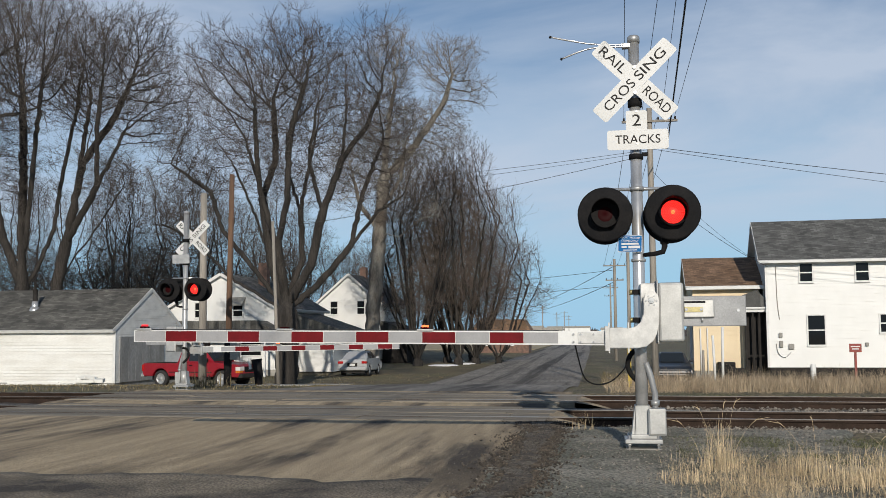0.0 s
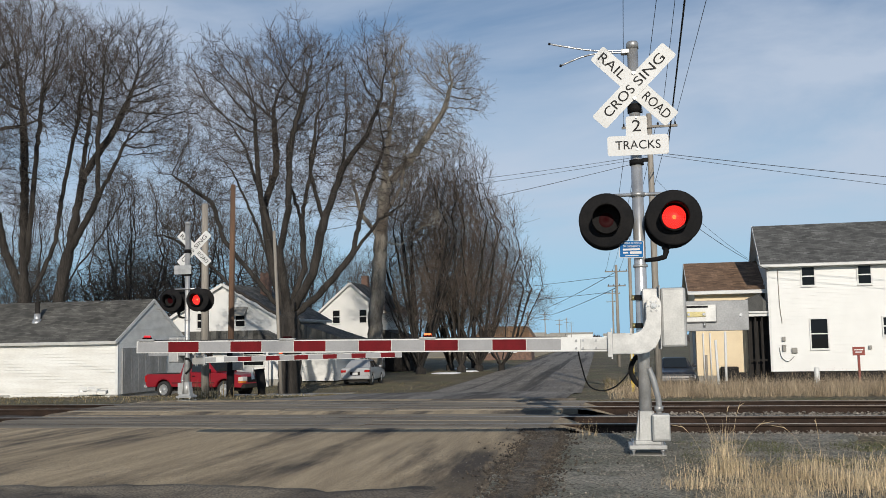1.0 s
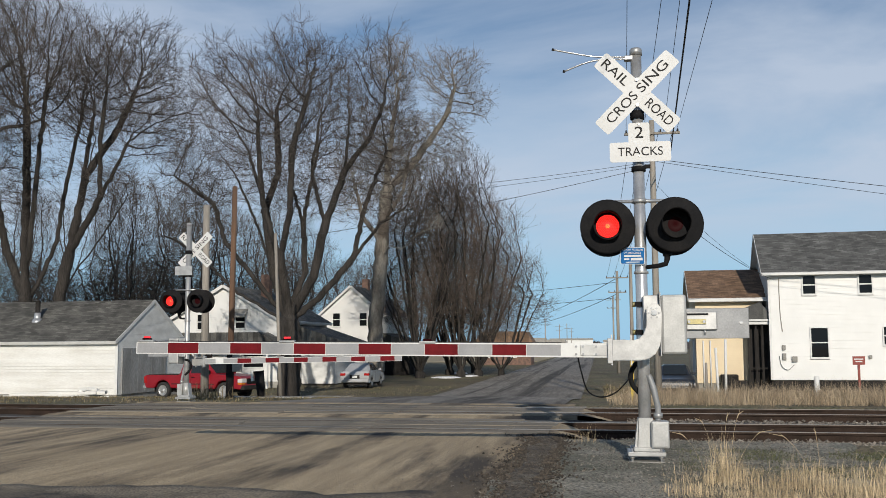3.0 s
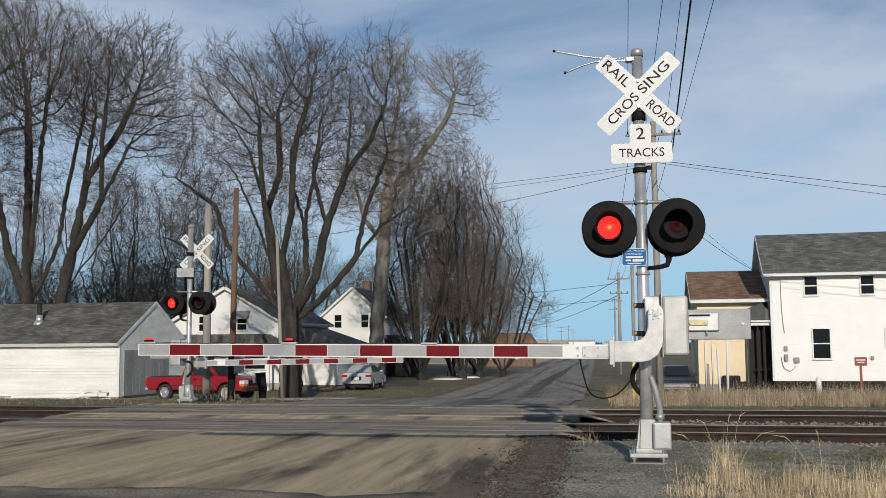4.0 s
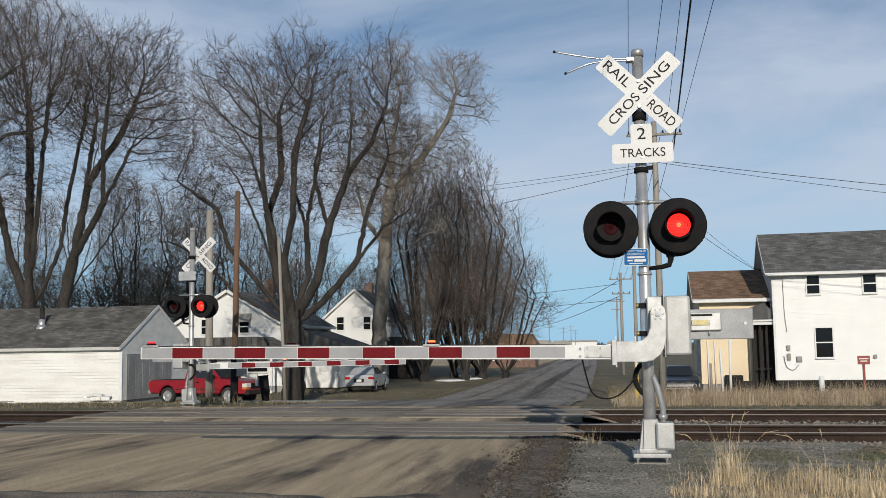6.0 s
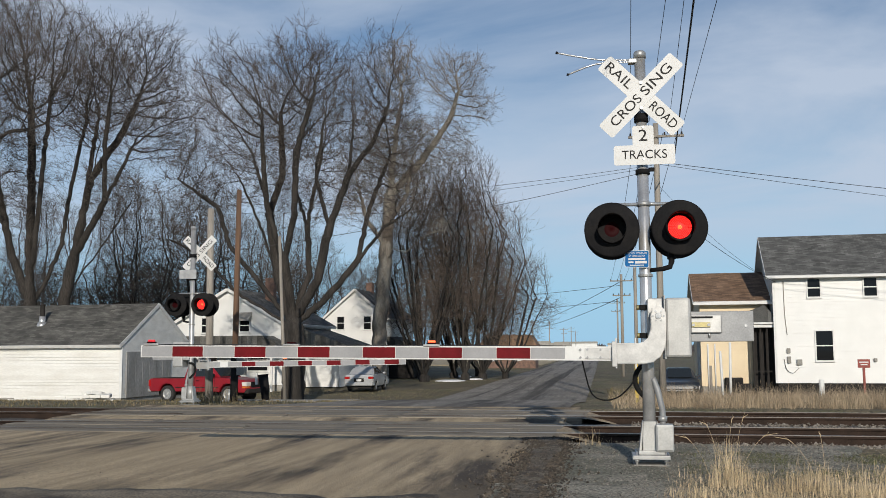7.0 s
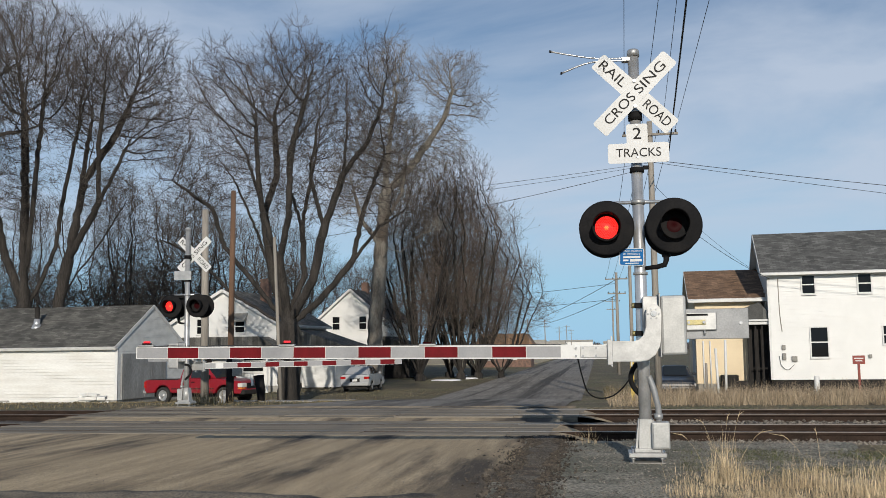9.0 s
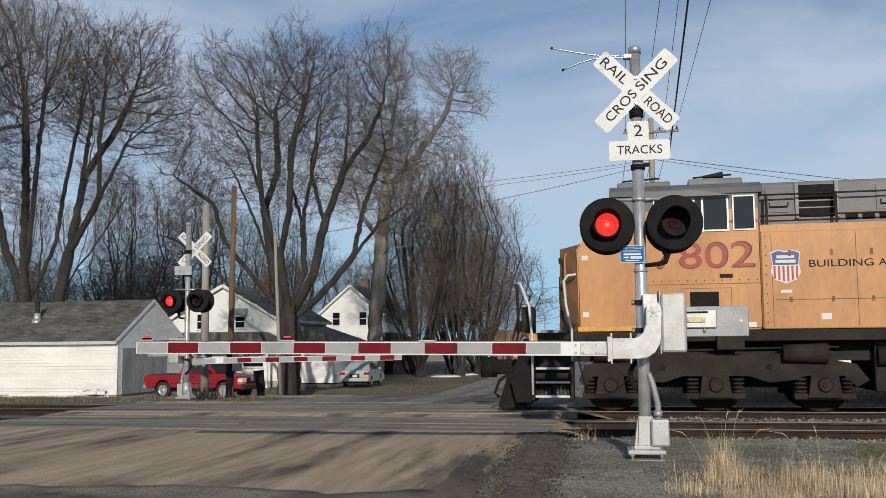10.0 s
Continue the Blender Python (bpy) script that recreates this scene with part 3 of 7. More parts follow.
def crossbuck(parent, m0):
    """Two crossed white boards with their letters."""
    for turn, words in ((-45, (("RAIL", -0.36), ("ROAD", 0.36))), (45, (("CROS", -0.255), ("SING", 0.265)))):
        yy = 0.0 if turn == 45 else 0.006
        board = slab(bmesh.new(), rounded(1.22, 0.228, 0.03), -0.0015, 0.0015, m0 @ pose(0, yy, 0, 0, -turn, 0))
        b = part("crossbuck_board", board, M_SIGN, parent, "white reflective crossbuck board")
        for word, off in words:
            m = m0 @ pose(0, yy - 0.003, 0) @ FRONT @ pose(0, 0, 0, 0, 0, turn) @ pose(off, 0, 0)
            lettering("letters", word, 0.165, m, M_LETTER, b, width=0.46 if turn == 45 else 0.39)


def crossing_signal(m, arm_len, label, near):
    """Mast with crossbuck, two pairs of lamps, gate mechanism and striped arm. Built with the mast at the origin."""
    sig = thing("crossing_signal", m, label, "crossing signal", "crossing signals")
    leds, arm_leds = [], []
    mast = part("mast", T([(0, 0, 0.1), (0, 0, 1.2), (0, 0, 4.9)], [0.075, 0.072, 0.066], 24), M_GALV if near else M_ALU, sig, "galvanised steel tube mast")
    part("cap", T([(0, 0, 4.86), (0, 0, 4.93), (0, 0, 4.95)], [0.075, 0.075, 0.06], 20), M_ALU, mast)
    for z, h in ((4.12, 0.1), (3.46, 0.06), (3.07, 0.05), (2.21, 0.03)):
        part("clamp_band", T([(0, 0, z - h / 2), (0, 0, z + h / 2)], 0.086, 20), M_BLACK if h > 0.055 else M_ALU, mast)
    # foundation and junction box
    base = part("base_casting", B(-0.14, 0.17, -0.17, 0.17, 0.12, 0.17, bevel=0.01), M_SILVER, sig, "silver-painted base casting")
    bm = bmesh.new()
    slab(bm, [(-0.1, 0.16), (0.1, 0.16), (0.078, 0.5), (-0.078, 0.5)], -0.12, -0.1)
    slab(bm, [(-0.13, 0.16), (-0.09, 0.16), (-0.072, 0.5), (-0.085, 0.5)], -0.12, 0.1)
    slab(bm, [(0.09, 0.16), (0.13, 0.16), (0.085, 0.5), (0.072, 0.5)], -0.12, 0.1)
    part("base_housing", bm, M_SILVER, base)
    part("base_neck", T([(0, 0, 0.15), (0, 0, 0.5)], [0.1, 0.08], 16), M_SILVER, base)
    jb = part("junction_box", B(0.06, 0.265, -0.2, 0.02, 0.16, 0.47, bevel=0.015), M_SILVER, sig, "silver steel junction box")
    part("lid", B(0.075, 0.255, -0.213, -0.2, 0.18, 0.455, bevel=0.006), M_SILVER, jb)
    plate = part("base_plate", B(-0.21, 0.22, -0.22, 0.22, 0.07, 0.12, bevel=0.008), M_ALU, sig)
    part("foundation", B(-0.2, 0.21, -0.21, 0.21, -0.3, 0.012, bevel=0.01), M_CONC, sig, "concrete footing")
    for x in (-0.16, 0.17):
        for y in (-0.17, 0.17):
            part("anchor_bolt", T([(x, y, -0.05), (x, y, 0.16)], 0.014, 8), M_GALV, plate)
            part("nut", T([(x, y, 0.045), (x, y, 0.07)], 0.028, 6), M_GALV, plate)
    part("conduit", T(bent([(0.15, -0.05, 0.46), (0.15, -0.05, 0.62), (0.13, -0.06, 0.72), (0.1, -0.06, 0.86), (0.05, -0.05, 1.0)]), 0.036, 12), M_DULLGALV, sig, "bent grey conduit")
    part("conduit_nut", T([(0.15, -0.05, 0.5), (0.15, -0.05, 0.56)], 0.052, 8), M_ALU, sig)
    part("cable_hose", T(bent([(0.02, 0.08, 1.14), (-0.09, 0.09, 1.12), (-0.15, 0.07, 1.0), (-0.13, 0.05, 0.88), (-0.05, 0.06, 0.78), (0.01, 0.07, 0.72)]), 0.03, 10), M_RUBBER, sig, "black flexible cable hose")
    # signs
    crossbuck(sig, pose(0.0, -0.12, 4.375) if near else pose(-0.14, -0.12, 4.2, 0, 0, 180))
    for z in (4.53, 4.22):
        part("sign_bolt", T([(0.0, -0.128, z), (0, -0.14, z)], 0.022, 10), M_ALU, mast)
    if near:
        s = part("number_sign", slab(bmesh.new(), rounded(0.25, 0.27, 0.03), -0.002, 0.002, pose(0.01, -0.112, 3.87)), M_SIGN, sig, "small white number sign")
        lettering("letters", "2", 0.2, upright(0.01, -0.1155, 3.88), M_LETTER, s, width=0.1)
        s = part("track_sign", slab(bmesh.new(), rounded(0.72, 0.24, 0.03), -0.002, 0.002, pose(0.02, -0.118, 3.65)), M_SIGN, sig, "white sign reading tracks")
        lettering("letters", "TRACKS", 0.15, upright(0.02, -0.1215, 3.65), M_LETTER, s, width=0.53)
        part("sign_bolt", T([(0.01, -0.12, 3.6), (0.01, -0.13, 3.6)], 0.015, 8), M_ALU, mast)
        part("sign_bolt", T([(0.01, -0.11, 3.99), (0.01, -0.125, 3.99)], 0.015, 8), M_ALU, mast)
        s = part("notice_plate", slab(bmesh.new(), rounded(0.285, 0.205, 0.02), -0.0015, 0.0015, pose(-0.1, -0.11, 2.405, 0, 2, 0)), M_SIGN, sig, "blue emergency notice plate")
        part("notice_face", slab(bmesh.new(), rounded(0.272, 0.192, 0.016), -0.001, 0.001, pose(-0.1, -0.1135, 2.405, 0, 2, 0)), M_BLUE, s)
        lettering("letters", "REPORT PROBLEM", 0.032, upright(-0.1, -0.1158, 2.475, -2), M_SIGN, s, width=0.235)
        lettering("letters", "OR EMERGENCY", 0.032, upright(-0.1, -0.1158, 2.438, -2), M_SIGN, s, width=0.2)
        part("text_bar", B(-0.2, 0.0, -0.1165, -0.115, 2.391, 2.413), M_SIGN, s)
        part("text_bar", B(-0.2, -0.14, -0.1165, -0.115, 2.355, 2.374), M_SIGN, s)
        part("text_bar", B(-0.12, 0.015, -0.1165, -0.115, 2.348, 2.378), M_SIGN, s)
        part("text_bar", B(-0.18, -0.02, -0.1165, -0.115, 2.323, 2.333), M_SIGN, s)
        # bent rods at the mast head
        rods = part("rod_bracket", B(-0.14, 0.0, -0.05, 0.05, 4.8, 4.86, bevel=0.01), M_ALU, mast)
        part("rod", T(bent([(-1.0, -0.1, 4.96), (-0.75, -0.1, 4.9), (-0.45, -0.07, 4.85), (-0.08, -0.03, 4.84)]), 0.011, 8), M_GALV, rods, "thin bent metal rod")
        part("rod", T(bent([(-0.87, -0.1, 4.68), (-0.62, -0.1, 4.77), (-0.42, -0.07, 4.81), (-0.08, -0.03, 4.815)]), 0.011, 8), M_GALV, rods, "thin bent metal rod")
        for p in ((-1.0, -0.1, 4.96), (-0.87, -0.1, 4.68)):
            part("rod_end", T([Vector(p) + Vector((-0.012, 0, 0.003)), Vector(p) + Vector((0.012, 0, -0.003))], 0.017, 8), M_BLACK, rods)
    else:
        part("sign_back", slab(bmesh.new(), rounded(0.5, 0.25, 0.02), -0.002, 0.002, pose(0.1, 0.1, 3.6)), M_ALU, sig, "bare back of a small sign")
    # lamps on their cross pipe
    part("cross_pipe", T([(-0.42, 0, 3.07), (0.42, 0, 3.07)], 0.022, 10), M_GALV, sig)
    for x in (-0.385, 0.395):
        part("hanger", T([(x, -0.0, 3.1), (x, 0.0, 2.75)], 0.022, 8), M_BLACK, sig)
        lamp_unit(sig, x, -0.2 if x < 0 else -0.26, 2.75, -1, leds)
        lamp_unit(sig, x, 0.22, 2.75, 1, leds)
    part("lamp_elbow", T([(0.3, -0.12, 2.6), (0.3, -0.12, 2.36), (0.28, -0.12, 2.3), (0.2, -0.1, 2.28), (0.06, -0.05, 2.27)], [0.04, 0.035, 0.032, 0.028, 0.024], 12), M_BLACK, sig, "black wiring elbow")
    part("elbow_nut", T([(0.3, -0.12, 2.39), (0.3, -0.12, 2.43)], 0.05, 8), M_BLACK, sig)
    # gate mechanism
    mech = part("gate_mechanism", B(0.2, 0.49, -0.28, 0.14, 1.24, 1.93, bevel=0.03), M_SILVER, sig, "silver gate motor housing")
    part("housing_flange", B(0.185, 0.2, -0.3, 0.16, 1.22, 1.96, bevel=0.005), M_SILVER, mech)
    part("housing_side", B(0.0, 0.187, -0.2, 0.14, 1.42, 1.93, bevel=0.012), M_ALU, mech)
    for z in (1.83, 1.5):
        part("clamp_bolt", T([(-0.1, -0.03, z), (0.08, -0.03, z)], 0.02, 8), M_GALV, mech)
        part("clamp_nut", T([(-0.12, -0.03, z), (-0.08, -0.03, z)], 0.032, 6), mat_brass, mech)
        part("clamp_strap", B(-0.085, 0.06, -0.1, -0.08, z - 0.03, z + 0.03, bevel=0.004), M_BLACK, mech)
    gate = part("gate_lever", slab(bmesh.new(), [(0.035, 1.72), (0.05, 1.8), (0.1, 1.835), (0.16, 1.82), (0.195, 1.77), (0.2, 1.7), (0.19, 1.45), (0.17, 1.34), (0.12, 1.25), (0.04, 1.19), (-0.05, 1.175),
                                                 (-0.38, 1.175), (-0.38, 1.4), (-0.12, 1.4), (-0.05, 1.42), (0.0, 1.47), (0.03, 1.56)], -0.36, -0.32), M_ALU, sig, "curved aluminium gate lever")
    bevel_all(gate, 0.006)
    part("lever_flange", B(-0.42, -0.36, -0.38, -0.24, 1.14, 1.43, bevel=0.005), M_ALU, gate)
    part("lever_ledge", B(-0.38, -0.14, -0.36, -0.22, 1.395, 1.41), M_ALU, gate)
    for x in (-0.37, -0.15):
        part("lever_pin", B(x - 0.008, x + 0.008, -0.37, -0.24, 1.4, 1.47), M_ALU, gate)
        part("lever_pin", B(x - 0.008, x + 0.008, -0.37, -0.24, 1.12, 1.18), M_ALU, gate)
    part("hub", T([(0.118, -0.36, 1.72), (0.118, -0.375, 1.72)], [0.038, 0.034], 16), M_GALV, gate)
    part("hub_bolt", T([(0.118, -0.375, 1.72), (0.118, -0.39, 1.72)], 0.018, 6), M_GALV, gate)
    for k in range(6):
        a = radians(60 * k)
        part("hub_bolt", T([(0.118 + 0.06 * math.cos(a), -0.36, 1.72 + 0.06 * math.sin(a)), (0.118 + 0.06 * math.cos(a), -0.372, 1.72 + 0.06 * math.sin(a))], 0.012, 6), M_GALV, gate)
    cw = part("counterweight_arm", B(0.49, 1.2, -0.16, -0.13, 1.42, 1.77, bevel=0.008), M_DULLGALV, sig, "galvanised counterweight plate")
    part("slide_channel", B(0.49, 0.84, -0.2, -0.165, 1.52, 1.73, bevel=0.012), M_ALU, cw)
    part("slot", B(0.5, 0.74, -0.205, -0.199, 1.69, 1.712), M_BLACK, cw)
    part("brass_slide", B(0.5, 0.71, -0.215, -0.2, 1.585, 1.645, bevel=0.004), mat_brass, cw, "yellow-plated slide bar")
    for x in (0.52, 0.69):
        part("slide_bolt", T([(x, -0.215, 1.615), (x, -0.228, 1.615)], 0.018, 6), M_GALV, cw)
    part("slide_bolt", T([(1.11, -0.16, 1.6), (1.11, -0.172, 1.6)], 0.02, 8), M_GALV, cw)
    part("stop_bolt", T([(0.7, -0.18, 1.47), (0.7, -0.18, 1.52)], 0.012, 6), M_GALV, cw)
    # the arm
    tilt = pose(-0.4, -0.3, 1.29, 0, 0.62, 0)
    arm = part("gate_arm", slab(bmesh.new(), [(0, -0.083), (0, 0.083), (-arm_len, 0.073), (-arm_len, -0.073)], -0.02, 0.02, tilt), M_WHITETRIM, sig, "white gate arm with red stripes")
    root = part("arm_root", B(-0.33, 0.06, -0.03, 0.03, -0.065, 0.065, bevel=0.004, m=tilt), M_ALU, arm)
    for x in (-0.28, -0.2, -0.05):
        for z in (-0.045, 0.045):
            part("arm_bolt", T([tilt @ Vector((x - 0.1, -0.03, z)), tilt @ Vector((x - 0.1, -0.045, z))], 0.014, 6), M_GALV, arm)
    x, red = -0.555, False
    while x > -arm_len + 0.05:
        w = min(0.405, x + arm_len)
        part("stripe", B(x - w + 0.003, x - 0.003, -0.0225, -0.0195, -0.064, 0.064, m=tilt), M_REDSTRIPE if red else M_WHITESTRIPE, arm)
        part("stripe", B(x - w + 0.003, x - 0.003, 0.0195, 0.0225, -0.064, 0.064, m=tilt), M_REDSTRIPE if red else M_WHITESTRIPE, arm)
        x, red = x - 0.405, not red
    for dist in ((2.14, 3.88, arm_len - 0.13) if near else (2.2, 3.9, arm_len - 0.13)):
        k = -dist
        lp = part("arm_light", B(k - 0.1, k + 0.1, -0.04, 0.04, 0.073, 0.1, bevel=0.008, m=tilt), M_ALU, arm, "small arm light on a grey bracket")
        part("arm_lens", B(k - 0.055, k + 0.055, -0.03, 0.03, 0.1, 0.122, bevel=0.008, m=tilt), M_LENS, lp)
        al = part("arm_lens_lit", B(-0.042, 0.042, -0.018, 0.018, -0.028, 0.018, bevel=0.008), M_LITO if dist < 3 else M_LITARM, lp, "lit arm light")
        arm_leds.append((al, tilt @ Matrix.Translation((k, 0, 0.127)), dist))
    part("arm_cable", T([tilt @ Vector((-0.55 - (arm_len - 0.7) * i / 20, -0.0, 0.084 + 0.004 * math.sin(i * 2.1))) for i in range(21)], 0.006, 6), M_WIRE, arm)
    if near:
        part("drop_cable", T(bent([(-0.82, -0.3, 1.37), (-0.78, -0.3, 1.3), (-0.73, -0.2, 1.05), (-0.66, -0.1, 0.82), (-0.52, 0.0, 0.74), (-0.35, 0.0, 0.78), (-0.2, 0.02, 0.92), (-0.1, 0.04, 1.08)]), 0.009, 8), M_RUBBER, sig, "drooping black cable")
    if not near:
        for ob in (mech, gate, cw, arm):
            ob.location.z = -0.2
    return sig, leds, arm_leds


def bevel_all(ob, w):
    bm = bmesh.new()
    bm.from_mesh(ob.data)
    bmesh.ops.bevel(bm, geom=bm.edges[:], offset=w, segments=2, affect="EDGES", clamp_overlap=True)
    bm.to_mesh(ob.data)
    bm.free()


M_DULLGALV = mat("dull_galvanised_plate", (0.30, 0.305, 0.31), (0.24, 0.245, 0.25), 0.55, 0.3, 5, 50, 0.08, 0.003, amount=0.15)
mat_brass = mat("yellow_zinc_plating", (0.42, 0.36, 0.16), (0.34, 0.3, 0.16), 0.45, 0.6, 8, 60, 0.05)
signal_near, leds_near, arm_near = crossing_signal(pose(0.52, 12.0, 0.0), 5.83, "railroad crossing signal with lowered red and white gate beside the road", True)
signal_far, leds_far, arm_far = crossing_signal(pose(-11.27, 26.1, -0.13, 0, 0, 180), 5.6, "railroad crossing signal with lowered gate beyond the tracks", False)

# white clapboard with its colour dimmed a little, for a wall in grazing light
M_DIMSIDE = mat("weathered_white_clapboard_dimmed", (0.72, 0.72, 0.70), (0.6, 0.6, 0.58), 0.8, 0, 1.4, 22, 0.2, 0.004, (1, 0.3, 2), amount=0.1)
M_CHIMNEY = mat("sooty_brick", (0.2, 0.12, 0.09), (0.12, 0.08, 0.065), 0.9, 0, 3, 20, 0.4)

# ---- houses ----
def siding_wall(length, height, course=0.11, gable=0.0, lean=0.013):
    """Lapped boards from the ground up in one skin, in the x, z plane, facing -y; a gable narrows towards the ridge."""
    bm = bmesh.new()
    top = height + gable

    def span(h):
        k = min(0.995, max(0.0, (h - height) / gable)) if gable else 0.0
        return length / 2 * k, length - length / 2 * k
    prof, z = [], 0.0
    while z < top - 0.01:
        z2 = min(z + course, top)
        prof += [(-lean, z), (0.0, z2)]
        z = z2
    left = [bm.verts.new((span(z)[0], y, z)) for y, z in prof]
    right = [bm.verts.new((span(z)[1], y, z)) for y, z in prof]
    for i in range(len(prof) - 1):
        bm.faces.new((left[i], right[i], right[i + 1], left[i + 1]))
    backl = [bm.verts.new((span(z)[0], 0.12, z)) for z in (0.0, height, top)]
    backr = [bm.verts.new((span(z)[1], 0.12, z)) for z in (0.0, height, top)]
    for i in range(2):
        if gable or i == 0:
            bm.faces.new((backr[i], backl[i], backl[i + 1], backr[i + 1]))
    j = max(i for i, (y, z) in enumerate(prof) if z <= height + 0.001)
    for edge, back in ((left, backl), (right, backr)):
        bm.faces.new(edge[:j + 1] + [back[1], back[0]])
        if gable and len(edge[j:]) > 1:
            bm.faces.new(edge[j:] + [back[2], back[1]])
    bm.faces.new((left[0], right[0], backr[0], backl[0]))
    bm.faces.new((left[-1], right[-1], backr[2 if gable else 1], backl[2 if gable else 1]))
    bmesh.ops.recalc_face_normals(bm, faces=bm.faces[:])
    return bm


def wall_on(house, m, length, height, material, course=0.11, gable=0.0, label="", lean=0.013):
    ob = part("wall", siding_wall(length, height, course, gable, lean), material, house, label)
    ob.matrix_basis = m
    return ob


def window_on(house, m, w, h, material=None, double=True, name="window"):
    """A sash window proud of the wall: casing, sill, meeting rail, dark panes."""
    win = part(name, B(-w / 2, w / 2, -0.01, 0.03, 0, h), M_DARK, house)
    win.matrix_basis = m
    tr = material or M_WHITETRIM
    c = 0.07
    bm = bmesh.new()
    for a in ((-w / 2 - c, -w / 2, -c, h + c), (w / 2, w / 2 + c, -c, h + c), (-w / 2, w / 2, h, h + c), (-w / 2, w / 2, -c, 0)):
        box(bm, a[0], a[1], -0.045, 0.0, a[2], a[3], bevel=0.004)
    part("window_frame", bm, tr, win)
    part("sill", B(-w / 2 - c, w / 2 + c, -0.08, 0.0, -c - 0.03, -c), tr, win)
    if double:
        part("meeting_rail", B(-w / 2, w / 2, -0.04, -0.012, h / 2 - 0.03, h / 2 + 0.03), tr, win)
        part("pane", B(-w / 2, w / 2, -0.022, -0.016, h / 2 + 0.03, h), M_PANE, win)
        part("pane", B(-w / 2, w / 2, -0.02, -0.014, 0, h / 2 - 0.03), M_PANE, win)
    else:
        part("pane", B(-w / 2, w / 2, -0.02, -0.014, 0, h), M_PANE, win)
    return win


def gable_roof(house, length, depth, eave_z, rise, material, over=0.3, along="x", label="", trim=True, thick=0.1, side_over=None):
    """Two slopes with the ridge along x (or y), eaves overhanging."""
    half = depth / 2
    so = over if side_over is None else side_over
    roof = None
    for s in (-1, 1):
        slope = math.atan2(rise, half)
        run = math.hypot(half + over, rise * (half + over) / half)
        bm = bmesh.new()
        box(bm, -so, length + so, 0, run, 0, thick)
        y_e, z_e = (-over, eave_z - rise * over / half)
        m = pose(0, y_e, z_e, math.degrees(slope)) if s < 0 else pose(length, depth + over, z_e, 0, 0, 180) @ pose(0, 0, 0, math.degrees(slope))
        if along == "y":
            m = pose(depth, 0, 0, 0, 0, 90) @ m
        ob = part("roof_slope", bm, material, house, label)
        ob.matrix_basis = m
        if trim:
            part("fascia", B(-so, length + so, -0.03, -0.002, -0.06, thick + 0.01), M_WHITETRIM, ob)
            for xx in (-so - 0.025, length + so + 0.002):
                part("rake_board", B(xx, xx + 0.023, 0, run, -0.08, thick + 0.005), M_WHITETRIM, ob)
            part("soffit", B(-so, length + so, 0.0, run * 0.98, -0.02, -0.003), M_WHITETRIM, ob)
    return roof


# the white two-storey house
hr = thing("house", pose(8.55, 52.0, -1.02, 0, 0, -4), "white two-storey house with grey shingle roof and lap siding", "house")
L, D, E0, E1 = 13.0, 7.0, 0.55, 5.5
wall_on(hr, pose(0, 0, E0), L, E1, M_WHITESIDING, 0.13, label="bright white lap siding")
wall_on(hr, pose(0, D, E0, 0, 0, -90), D, E1, M_WHITESIDING, 0.13, gable=2.13)
wall_on(hr, pose(L, 0, E0, 0, 0, 90), D, E1, M_WHITESIDING, 0.13, gable=1.95)
wall_on(hr, pose(L, D, E0, 0, 0, 180), L, E1, M_WHITESIDING, 0.13)
# shade in the gap below the siding is painted as near-black
part("foundation", B(0.1, L - 0.1, 0.1, D - 0.1, -0.5, E0), M_DARK, hr, "recessed foundation, shade put into its near-black colour")
gable_roof(hr, L, D, E0 + E1, 2.15, M_GREYROOF, 0.35)
for x, z, w, h in ((1.95, 4.85, 0.58, 0.88), (4.6, 4.85, 0.58, 0.88), (2.35, 1.68, 0.78, 1.45), (5.75, 2.3, 0.8, 0.85), (9.0, 1.68, 0.8, 1.45), (8.6, 4.85, 0.58, 0.88)):
    window_on(hr, pose(x, -0.012, E0 + z - 0.55), w, h)
for y, z, h in ((1.3, 3.75, 0.95), (3.3, 3.75, 1.1), (5.4, 3.7, 1.1)):
    window_on(hr, pose(-0.012, y, E0 + z - 0.2, 0, 0, -90), 0.55, h)
part("corner_trim", B(-0.03, 0.09, -0.03, -0.014, E0, E0 + E1), M_WHITETRIM, hr)
gut = part("gutter", B(-0.35, L + 0.35, -0.47, -0.37, E0 + E1 - 0.28, E0 + E1 - 0.17, bevel=0.02), M_WHITETRIM, hr)
part("service_cable", T(bent([(0.5, -0.04, E0 + 5.1), (0.52, -0.04, E0 + 3.4), (0.6, -0.04, E0 + 2.4)]), 0.018, 6), M_WOODPOLE, hr, "grey service cable")
for x, z, w, h in ((0.55, 1.9, 0.17, 0.24), (0.55, 1.4, 0.18, 0.33), (1.0, 1.3, 0.26, 0.28), (4.6, 1.45, 0.15, 0.18)):
    m_box = part("meter_box", B(x, x + w, -0.12, -0.012, E0 + z - 0.4, E0 + z - 0.4 + h, bevel=0.02), M_CONC, hr, "grey utility box")
part("cable_loop", T(bent([(0.4, -0.05, E0 + 1.2), (0.5, -0.06, E0 + 0.7), (0.8, -0.06, E0 + 0.5), (1.1, -0.05, E0 + 0.75)]), 0.012, 6), M_WIRE, hr)
